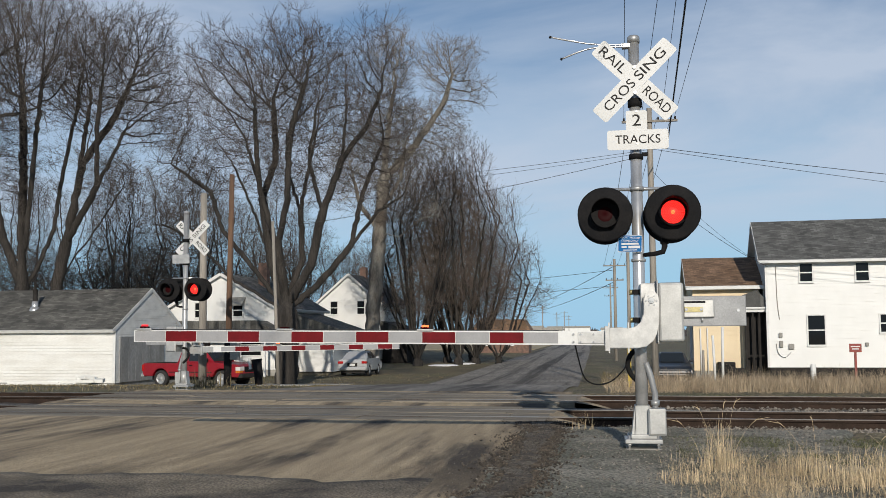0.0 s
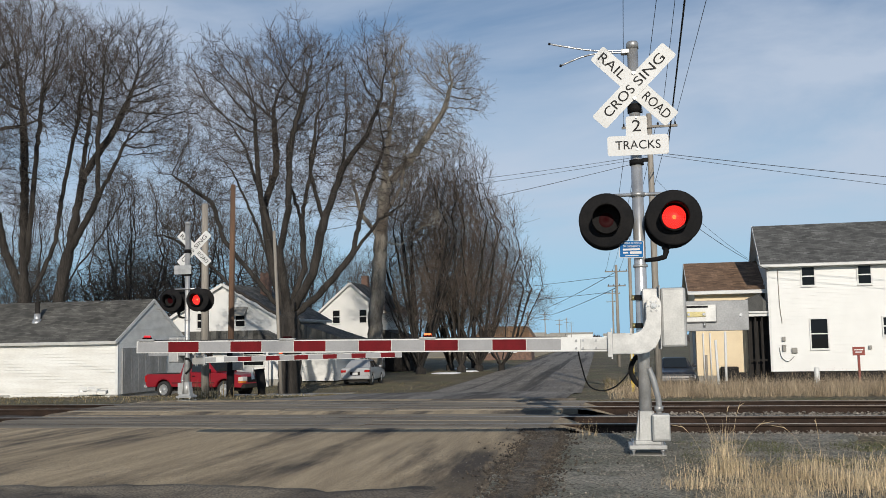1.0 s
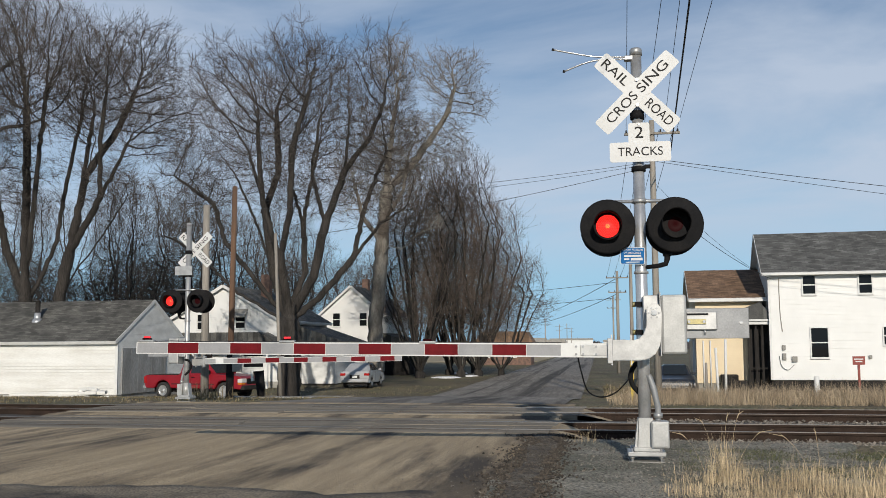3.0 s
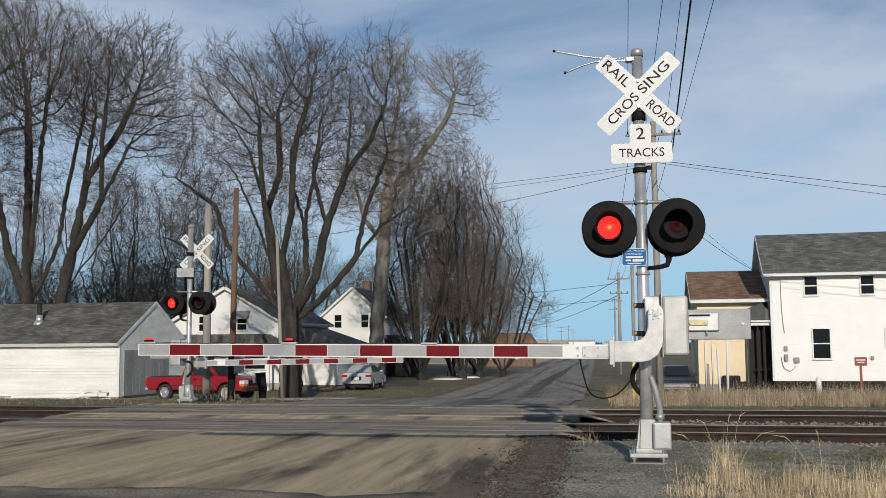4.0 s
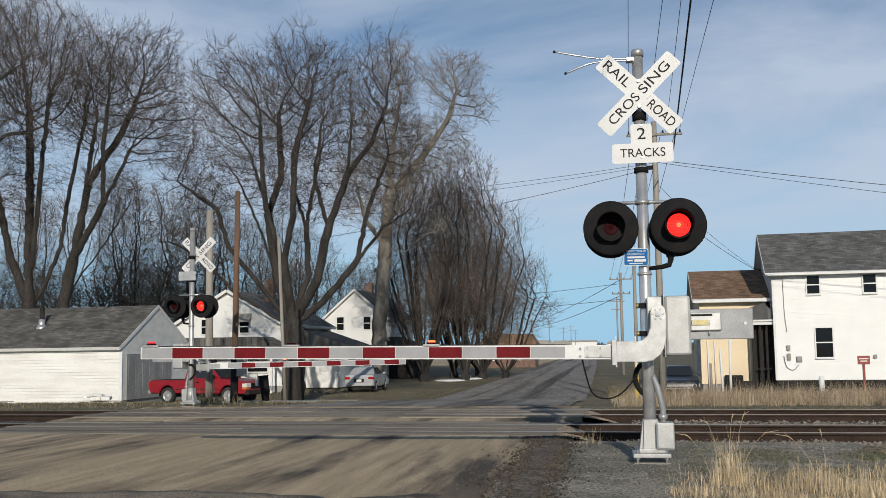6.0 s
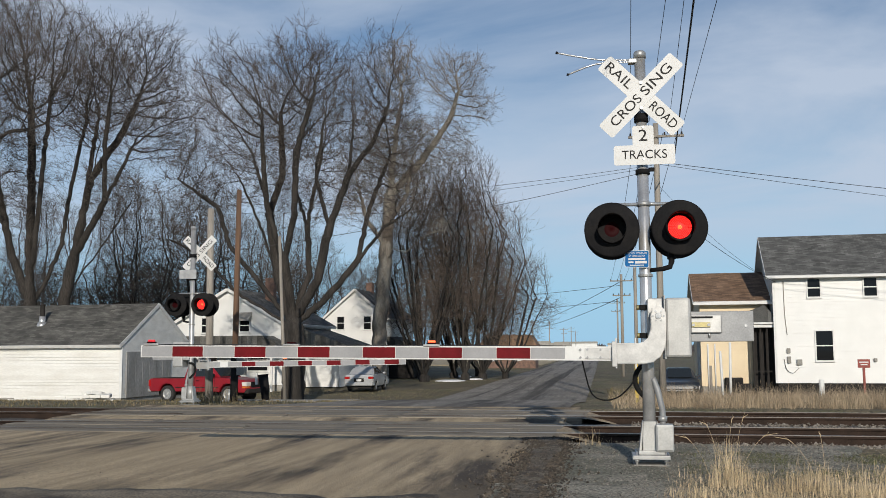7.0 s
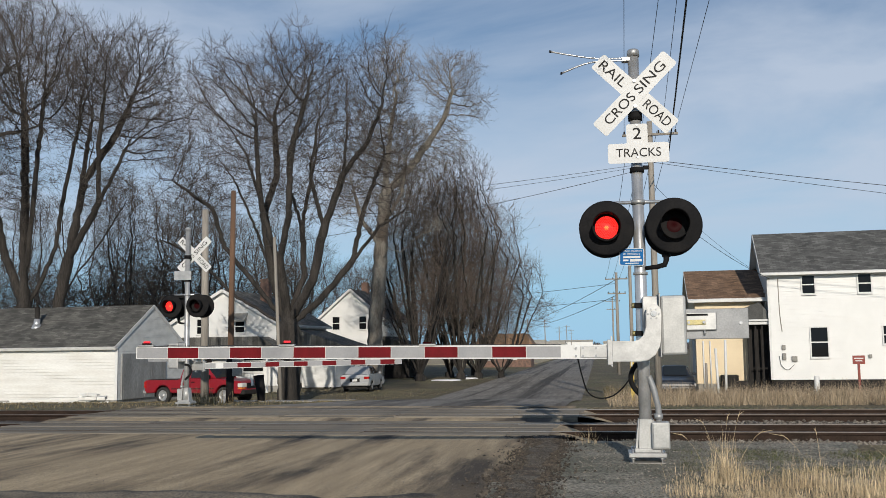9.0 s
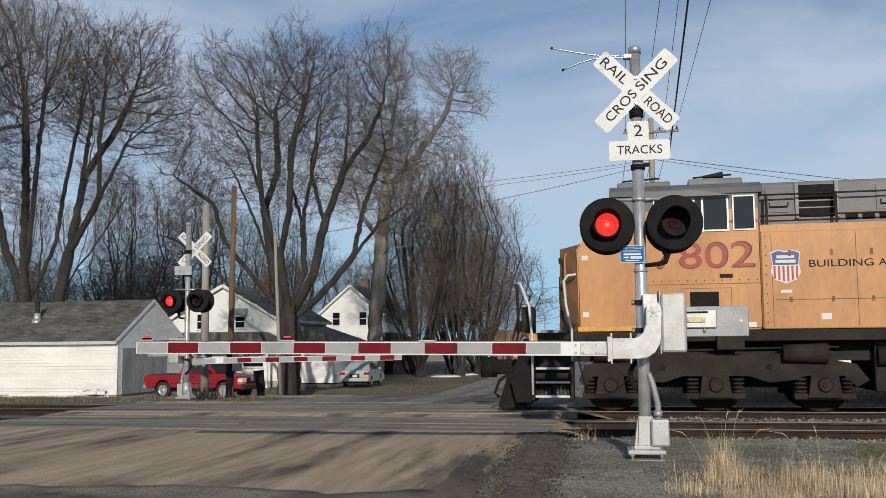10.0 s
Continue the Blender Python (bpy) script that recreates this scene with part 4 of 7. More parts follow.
# side porch with its low roof
pr = thing("porch", pose(8.62, 52.0, -1.08, 0, 0, -4), "dark side porch with a grey shingle roof", "porch")
part("porch_roof", slab(bmesh.new(), [(-1.5, 3.62), (0.28, 3.62), (0.2, 3.7), (-0.5, 4.55), (-1.5, 4.15)], 0.25, 1.6), M_GREYROOF, pr)
part("porch_beam", B(-1.5, 0.12, 0.2, 1.6, 3.4, 3.6, bevel=0.01), M_WHITETRIM, pr, "white porch beam and gutter")
part("porch_gutter", B(-1.5, 0.26, 0.1, 0.2, 3.56, 3.66, bevel=0.02), M_WHITETRIM, pr)
# near-black holds the porch's shade as well as its screens
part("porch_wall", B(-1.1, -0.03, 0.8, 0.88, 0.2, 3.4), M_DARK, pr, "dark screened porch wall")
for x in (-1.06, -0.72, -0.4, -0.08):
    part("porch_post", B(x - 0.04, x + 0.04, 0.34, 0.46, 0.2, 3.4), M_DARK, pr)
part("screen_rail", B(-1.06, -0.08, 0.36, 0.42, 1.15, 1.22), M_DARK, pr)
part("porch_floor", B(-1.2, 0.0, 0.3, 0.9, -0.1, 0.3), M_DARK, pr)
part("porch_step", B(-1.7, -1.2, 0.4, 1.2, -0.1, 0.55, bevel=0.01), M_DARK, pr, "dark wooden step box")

# the cream house behind it
hb = thing("house", pose(5.05, 53.4, -1.08, 0, 0, -3), "cream-sided house with a brown shingle roof", "house")
L, D = 3.35, 9.4
wall_on(hb, pose(0, 0, 0.4), L, 4.42, M_BEIGE, 0.13, label="cream lap siding")
wall_on(hb, pose(0, D, 0.4, 0, 0, -90), D, 4.42, M_BEIGE, 0.13, gable=1.68)
wall_on(hb, pose(L, 0, 0.4, 0, 0, 90), D, 4.42, M_BEIGE, 0.13, gable=1.68)
part("foundation", B(0.05, L, 0.05, D, -0.4, 0.4), M_CONC, hb)
gable_roof(hb, L, D, 4.82, 1.7, M_BROWNROOF, 0.35, label="brown shingle roof slope")
part("gutter", B(-0.35, L + 0.35, -0.5, -0.36, 4.6, 4.72, bevel=0.02), M_WHITETRIM, hb)
for x in (0.35, 0.7):
    part("vent_pipe", T([(x, -0.06, 0.2), (x, -0.06, 2.6)], 0.04, 8), M_WHITETRIM, hb)
for y in (1.2, 2.2, 3.2):
    window_on(hb, pose(-0.012, y, 0.8, 0, 0, -90), 0.6, 1.9)
ac = thing("air_conditioner", pose(6.6, 52.8, -1.12, 0, 0, -3), "dark outdoor air-conditioning unit beside a house", "air conditioner")
part("casing", B(-0.42, 0.42, -0.4, 0.4, 0, 0.9, bevel=0.03), M_DARK, ac)
for k in range(6):
    part("louvre", B(-0.36, 0.36, -0.415, -0.4, 0.12 + 0.12 * k, 0.17 + 0.12 * k), M_BLACK, ac)

# the shed on the other side of the road
sh = thing("garage", pose(-22.6, 44.3, -0.98, 0, 0, -4.0), "low white clapboard garage with a grey shingle roof", "garage")
L, D = 12.0, 6.6
wall_on(sh, pose(-L, 0, 0.1), L, 2.62, M_OLDSIDING, 0.15, label="peeling white clapboard", lean=0.03)
wall_on(sh, pose(0, 0, 0.1, 0, 0, 90), D, 2.62, M_DIMSIDE, 0.115, gable=1.95, label="weathered white gable wall, colour dimmed a little for grazing light")
wall_on(sh, pose(-L, D, 0.1, 0, 0, -90), D, 2.62, M_OLDSIDING, 0.115, gable=1.95)
wall_on(sh, pose(0, D, 0.1, 0, 0, 180), L, 2.62, M_OLDSIDING, 0.115)
part("foundation", B(-L, -0.02, 0.02, D, -0.3, 0.1), M_CONC, sh)
holder = new("roof")
holder.parent = sh
holder.location = (-L, 0, 0)
gable_roof(holder, L, D, 2.72, 1.95, M_DARKROOF, 0.28, thick=0.08, side_over=0.03)
dr = part("garage_door", B(0.0, 0.06, 0.35, 4.6, 0.1, 2.3, bevel=0.01), M_GREYDOOR, sh, "grey painted plank door")
for y in spread(0.5, 4.4, 6):
    part("door_batten", B(0.06, 0.066, y - 0.012, y + 0.012, 0.15, 2.25), M_GREYDOOR, dr)
part("corner_board", B(-0.1, 0.03, -0.035, -0.014, 0.1, 2.72), M_WHITETRIM, sh)
vp = part("vent_pipe", T([(-5.5, 1.6, 3.55), (-5.5, 1.6, 4.1)], 0.16, 14), M_GALV, sh, "galvanised roof vent")
part("vent_collar", T([(-5.5, 1.6, 3.5), (-5.5, 1.6, 3.82)], [0.34, 0.2], 14), M_GALV, vp)
part("vent_hood", T([(-5.5, 1.6, 4.1), (-5.5, 1.6, 4.14), (-5.5, 1.6, 4.62), (-5.5, 1.6, 4.7)], [0.16, 0.12, 0.12, 0.17], 14), M_DARK, vp)
rnd = random.Random(5)
for i in range(7):
    b = thing("board", pose(-26.3 + i * 0.45, 43.3 - rnd.random() * 0.5, level(43) + 0.07 * (i % 3), 0, rnd.uniform(-1, 1), rnd.uniform(-9, 9)), "pale weathered board lying by the garage", "board", "loose boards")
    part("plank", B(-1.2, 1.2, -0.1, 0.1, -0.04, 0.05 + 0.04 * (i % 2)), M_OLDSIDING, b)
jk = thing("block_pile", pose(-23.3, 43.2, level(43)), "pale broken concrete pieces beside the garage", "rubble")
for i in range(6):
    part("concrete_piece", B(-0.45, 0.45, -0.25, 0.25, 0, 0.16, bevel=0.02, m=pose(rnd.uniform(-0.4, 0.4), rnd.uniform(-0.2, 0.2), 0.12 * (i // 2), rnd.uniform(-6, 6), rnd.uniform(-8, 8), rnd.uniform(-40, 40))), M_OLDSIDING, jk)

# house behind the poles
ha = thing("house", pose(-27.0, 60.0, -1.12, 0, 0, -2), "old white clapboard house with a dark roof and porch", "house")
W, D = 7.2, 10.0
wall_on(ha, pose(0, 0, 0.3), W, 3.9, M_WHITESIDING, 0.13, gable=2.1, label="white clapboard gable")
wall_on(ha, pose(W, 0, 0.3, 0, 0, 90), D, 3.9, M_WHITESIDING, 0.13)
wall_on(ha, pose(0, D, 0.3, 0, 0, -90), D, 3.9, M_WHITESIDING, 0.13)
part("foundation", B(0.05, W, 0.05, D, -0.4, 0.3), M_CONC, ha)
holder = new("roof")
holder.parent = ha
gable_roof(holder, D, W, 4.2, 2.1, M_DARKROOF, 0.3, along="y", thick=0.1)
for x, z, w, h in ((4.7, 3.35, 0.6, 0.75), (2.1, 3.3, 0.55, 0.9), (1.2, 0.9, 0.7, 1.3), (5.6, 0.9, 1.3, 1.3)):
    window_on(ha, pose(x, -0.012, 0.3 + z), w, h)
part("awning", slab(bmesh.new(), [(0, 0), (0.55, -0.45), (0.55, -0.55), (0, -0.1)], -0.5, 0.5, pose(4.7, -0.02, 4.85, 0, 0, -90)), M_CONC, ha, "small striped metal awning")
part("porch_roof", slab(bmesh.new(), [(-0.2, 2.75), (W + 0.4, 2.75), (W + 0.2, 2.95), (W - 0.6, 3.35), (0.2, 3.35)], -1.9, -0.02), M_DARKROOF, ha, "low dark porch roof")
part("porch_fascia", B(-0.25, W + 0.45, -1.97, -1.9, 2.62, 2.78), M_WHITETRIM, ha)
for x in (0.0, 2.4, 4.8, W):
    part("porch_post", B(x - 0.06, x + 0.06, -1.9, -1.78, -0.1, 2.7), M_WHITETRIM, ha)
for i in range(18):
    part("porch_baluster", B(0.1 + 0.13 * i, 0.15 + 0.13 * i, -1.86, -1.82, 0.2, 1.0), M_WHITETRIM, ha)
part("chimney", B(W * 0.62, W * 0.62 + 0.6, 4.0, 4.6, 5.0, 7.3, bevel=0.02), M_CHIMNEY, ha, "brick chimney")
part("side_wing", B(W + 0.02, W + 2.4, 4.5, 9.0, 0.0, 2.4), M_DIMSIDE, ha)
part("wing_roof", slab(bmesh.new(), [(W, 2.6), (W + 3.3, 2.6), (W + 3.2, 2.8), (W, 3.9)], 3.2, 9.2), M_DARKROOF, ha, "dark sloping wing roof")

# house further along
hc = thing("house", pose(-24.1, 84.5, -1.15, 0, 0, -4), "white gabled house with two upper windows", "house")
W, D = 5.6, 9.0
wall_on(hc, pose(0, 0, 0.3), W, 5.0, M_WHITESIDING, 0.16, gable=2.4, label="white gable front")
wall_on(hc, pose(W, 0, 0.3, 0, 0, 90), D, 5.0, M_WHITESIDING, 0.16)
wall_on(hc, pose(0, D, 0.3, 0, 0, -90), D, 5.0, M_WHITESIDING, 0.16)
part("foundation", B(0.05, W, 0.05, D, -0.4, 0.3), M_CONC, hc)
holder = new("roof")
holder.parent = hc
gable_roof(holder, D, W, 5.3, 2.4, M_DARKROOF, 0.3, along="y", thick=0.1)
for x, z in ((1.45, 4.25), (3.9, 4.25), (1.4, 1.1), (3.9, 1.1)):
    window_on(hc, pose(x, -0.012, z), 0.62, 1.1)
part("porch_roof", slab(bmesh.new(), [(W - 0.5, 2.7), (W + 2.6, 2.7), (W + 2.5, 2.85), (W, 3.6)], 0.3, 5.0), M_DARKROOF, hc, "low side porch roof")
# wall painted near-black for the shade under the porch roof
part("porch_wall", B(W, W + 2.2, 0.8, 4.8, 0.0, 2.7), M_DARK, hc)
part("chimney", B(W * 0.5 - 0.3, W * 0.5 + 0.3, 4.0, 4.6, 7.0, 8.6), M_CHIMNEY, hc, "brick chimney")

# ---- trees ----
M_BARK = mat("grey_brown_bark", (0.043, 0.037, 0.032), (0.021, 0.018, 0.0155), 0.95, 0, 1.5, 10, 1.0, 0.05, (2, 2, 0.3), amount=0.5)
M_PALEBARK = mat("pale_sycamore_bark", (0.27, 0.245, 0.205), (0.075, 0.06, 0.047), 0.9, 0, 0.9, 10, 0.4, 0.02, (1.5, 1.5, 0.6), amount=0.25)
M_TWIG = mat("brown_twigs", (0.105, 0.087, 0.073), (0.062, 0.052, 0.045), 0.9, 0, 0.35, 4, 0)
M_REDTWIG = mat("reddish_twigs", (0.165, 0.128, 0.102), (0.09, 0.071, 0.059), 0.9, 0, 0.35, 4, 0)
M_PALETWIG = mat("pale_twigs", (0.23, 0.205, 0.175), (0.13, 0.115, 0.098), 0.9, 0, 0.35, 4, 0)


def unit(v):
    return v / np.maximum(1e-9, np.linalg.norm(v, axis=-1, keepdims=True))


def shoots(rng, starts, ways, lens, r0, r1, npts, rise, wander):
    """Many bent shoots at once: points (n, npts, 3) and radii (n, npts)."""
    n = len(starts)
    pts = np.zeros((n, npts, 3))
    pts[:, 0] = starts
    d = unit(ways)
    for k in range(1, npts):
        d = unit(d + rng.normal(0, wander, (n, 3)) + np.array([0, 0, rise]))
        pts[:, k] = pts[:, k - 1] + d * (lens / (npts - 1))[:, None]
    f = np.linspace(0, 1, npts)[None]
    return pts, np.asarray(r0)[:, None] * (1 - f) + np.asarray(r1)[:, None] * f


def offshoots(rng, pts, rad, per, lo, angle, spread_a):
    """Where new shoots leave old ones: start, way, the parent's radius there."""
    n, k, _ = pts.shape
    f = lo + (1 - lo) * (np.tile(np.arange(per), n) + rng.random(n * per)) / per
    idx = np.repeat(np.arange(n), per)
    s = np.minimum(f * (k - 1), k - 1.001)
    i = s.astype(int)
    w = (s - i)[:, None]
    p = pts[idx, i] * (1 - w) + pts[idx, i + 1] * w
    tangent = unit(pts[idx, i + 1] - pts[idx, i])
    side = unit(np.cross(tangent, rng.normal(0, 1, tangent.shape)))
    a = np.radians(rng.normal(angle, spread_a, len(f)))[:, None]
    r = rad[idx, i] * (1 - w[:, 0]) + rad[idx, i + 1] * w[:, 0]
    return p, tangent * np.cos(a) + side * np.sin(a), r


def skin(groups):
    """One mesh from groups of shoots; each group has its number of sides."""
    verts, faces, base = [], [], 0
    for pts, rad, sides in groups:
        n, k, _ = pts.shape
        d = np.zeros_like(pts)
        d[:, 1:-1] = pts[:, 2:] - pts[:, :-2]
        d[:, 0], d[:, -1] = pts[:, 1] - pts[:, 0], pts[:, -1] - pts[:, -2]
        d = unit(d)
        ref = np.where(np.abs(d[:, :1, 2:3]) > 0.9, np.array([1.0, 0, 0]), np.array([0, 0, 1.0]))
        a = unit(np.cross(d, np.broadcast_to(ref, d.shape)))
        b = np.cross(d, a)
        ang = 2 * np.pi * np.arange(sides) / sides
        ring = pts[:, :, None] + rad[:, :, None, None] * (a[:, :, None] * np.cos(ang)[None, None, :, None] + b[:, :, None] * np.sin(ang)[None, None, :, None])
        verts.append(ring.reshape(-1, 3))
        q = base + (np.arange(n)[:, None, None] * k + np.arange(k - 1)[None, :, None]) * sides
        s0, s1 = np.arange(sides)[None, None], (np.arange(sides)[None, None] + 1) % sides
        f = np.stack([q + s0, q + s1, q + sides + s1, q + sides + s0], -1).reshape(-1, 4)
        faces.append(f)
        base += n * k * sides
    return np.concatenate(verts), np.concatenate(faces)


def quad_mesh(name, v, f, material, smooth=True):
    me = bpy.data.meshes.new(name)
    me.vertices.add(len(v))
    me.vertices.foreach_set("co", v.astype(np.float32).ravel())
    me.loops.add(f.size)
    me.loops.foreach_set("vertex_index", f.astype(np.int32).ravel())
    me.polygons.add(len(f))
    me.polygons.foreach_set("loop_start", np.arange(len(f), dtype=np.int32) * 4)
    me.polygons.foreach_set("use_smooth", np.full(len(f), smooth))
    me.update(calc_edges=True)
    me.materials.append(material)
    return me


def grow(rng, limbs, lobes, points, step, reach, kill, rise, wander):
    """Branches that grow towards points strewn in the crown's lobes, from hand-set limbs: places and parents."""
    pos, par = [], []

    def limb(line, start):
        last = start
        for a, b in zip(line, line[1:]):
            a, b = np.array(a, float), np.array(b, float)
            n = max(1, int(round(np.linalg.norm(b - a) / step)))
            for k in range(1, n + 1):
                pos.append(a + (b - a) * k / n + rng.normal(0, step * 0.09, 3) * (1 if last > 2 else 0.3))
                par.append(last)
                last = len(pos) - 1
    pos.append(np.array(limbs[0][0], float))
    par.append(-1)
    limb(limbs[0], 0)
    for line in limbs[1:]:
        near = int(np.argmin(np.linalg.norm(np.array(pos) - np.array(line[0]), axis=1)))
        limb([pos[near]] + list(line[1:]), near)
    vol = np.array([lobe[3] * lobe[4] * lobe[5] for lobe in lobes]) ** 0.8
    att = []
    for (x, y, z, rx, ry, rz), share in zip(lobes, vol / vol.sum()):
        n = int(points * share)
        u = unit(rng.normal(0, 1, (n, 3))) * (rng.random(n) ** 0.42)[:, None]
        u *= (1 + 0.14 * np.sin(4 * np.arctan2(u[:, 2], u[:, 0]) + x) + 0.12 * np.sin(7 * np.arctan2(u[:, 2], u[:, 1]) + z))[:, None]
        att.append(u * np.array([rx, ry, rz]) + np.array([x, y, z]))
    att = np.concatenate(att)
    best, who = np.full(len(att), 1e9), np.zeros(len(att), int)

    def meet(first):
        for j0 in range(first, len(pos), 400):
            some = np.array(pos[j0:j0 + 400])
            d = np.linalg.norm(att[:, None] - some[None], axis=2)
            k = d.argmin(1)
            dk = d[np.arange(len(att)), k]
            closer = dk < best
            best[closer], who[closer] = dk[closer], k[closer] + j0
    meet(0)
    kids = np.zeros(16000, int)
    np.add.at(kids, np.array(par[1:]), 1)
    place = np.zeros((16000, 3))
    place[:len(pos)] = pos
    for turn in range(140):
        live = (best > kill) & (kids[who] < 3)
        att, best, who = att[live], best[live], who[live]
        near = best < reach
        if not near.any():
            break
        ways = unit(att[near] - place[who[near]])
        total = np.zeros((len(pos), 3))
        np.add.at(total, who[near], ways)
        busy = np.unique(who[near])
        d = unit(unit(total[busy]) + np.array([0, 0, rise]) + rng.normal(0, wander, (len(busy), 3)))
        first = len(pos)
        for j, way in zip(busy, d):
            pos.append(place[j] + way * step)
            par.append(int(j))
        kids[busy] += 1
        place[first:len(pos)] = pos[first:]
        meet(first)
        if len(pos) > 12000:
            break
    return np.array(pos), np.array(par)


def thicken(par, tip, power):
    """The radius at each place, from the tips down."""
    load = np.zeros(len(par))
    heavy = np.zeros(len(par), int) - 1
    for i in range(len(par) - 1, 0, -1):
        if load[i] == 0:
            load[i] = tip ** power
        p = par[i]
        load[p] += load[i]
        if heavy[p] < 0 or load[i] > load[heavy[p]]:
            heavy[p] = i
    return load ** (1 / power), heavy


def bark_mesh(name, pos, par, rad, heavy, sides, material):
    """Tubes along all branches; a side branch starts inside its parent."""
    n = len(pos)
    rings, faces, start = [], [], {}
    ang = 2 * np.pi * np.arange(sides) / sides
    cs, sn = np.cos(ang)[:, None], np.sin(ang)[:, None]
    side = np.zeros((n, 3))
    side[0] = (1, 0, 0)
    way = np.zeros((n, 3))
    way[1:] = unit(pos[1:] - pos[par[1:]])
    way[0] = (0, 0, 1)
    own = np.zeros(n, int)

    def ring(p, d, s, r):
        s = s - d * float(np.dot(s, d))
        ln = math.sqrt(float(np.dot(s, s)))
        s = s / ln if ln > 1e-3 else unit(np.cross(d, np.array([0.3, 0.9, 0.1])))
        rings.append(p + r * (s * cs + np.cross(d, s) * sn))
        return s, (len(rings) - 1) * sides
    side[0], own[0] = ring(pos[0], way[0], side[0], rad[0] * 1.25)
    for i in range(1, n):
        p = par[i]
        if heavy[p] == i:
            base = own[p]
        else:
            _, base = ring(pos[p], way[i], side[p], min(rad[i] * 1.15, rad[p]))
        k = heavy[i]
        d = way[i] + way[k] if k >= 0 else way[i]
        side[i], own[i] = ring(pos[i], d / max(1e-6, math.sqrt(float(np.dot(d, d)))), side[p], rad[i])
        for j in range(sides):
            faces.append((base + j, base + (j + 1) % sides, own[i] + (j + 1) % sides, own[i] + j))
    return quad_mesh(name, np.concatenate(rings), np.array(faces), material)


def tree(m, seed, limbs, lobes, label, points=1500, step=0.42, reach=4.0, kill=0.75, rise=0.1, wander=0.16, trunk_r=0.4, tip=0.012,
         twigs=(3, 4), long=0.9, bark=None, twig=None, sides=6, twig_rise=0.12):
    """A bare tree: trunk and branches in one mesh, the fine twigs in another."""
    rng = np.random.default_rng(seed)
    pos, par = grow(rng, limbs, lobes, points, step, reach, kill, rise, wander)
    ends = len(pos) - len(np.unique(par[1:]))
    rad, heavy = thicken(par, tip, math.log(ends) / math.log(trunk_r / tip))
    t = thing("tree", m, label, "tree", "bare trees")
    ob = new("trunk", bark_mesh("trunk", pos, par, rad, heavy, sides, bark or M_BARK))
    ob.parent = t
    thin = np.where((rad < 0.03) & (par >= 0))[0]
    seg = np.stack([pos[par[thin]], pos[thin]], 1)
    sr = np.stack([rad[thin], rad[thin]], 1)
    p, w, r = offshoots(rng, seg, sr, twigs[0], 0.0, 36, 14)
    c, cc = shoots(rng, p, w, long * rng.uniform(0.45, 1.25, len(p)), np.minimum(r * 0.75, 0.010), np.full(len(p), 0.0052), 3, twig_rise, 0.16)
    p, w, r = offshoots(rng, c, cc, twigs[1], 0.1, 36, 12)
    e, ee = shoots(rng, p, w, long * 0.5 * rng.uniform(0.4, 1.3, len(p)), np.full(len(p), 0.0056), np.full(len(p), 0.0034), 2, twig_rise * 2, 0.1)
    v, f = skin([(c, cc, 3), (e, ee, 3)])
    ob = new("crown", quad_mesh("crown", v, f, twig or M_TWIG, False))
    ob.parent = t
    return t


def at(x, y, turn=0, lift=-0.03, size=1.0):
    return pose(x, y, level(y) + lift, 0, 0, turn) @ Matrix.Scale(size, 4)


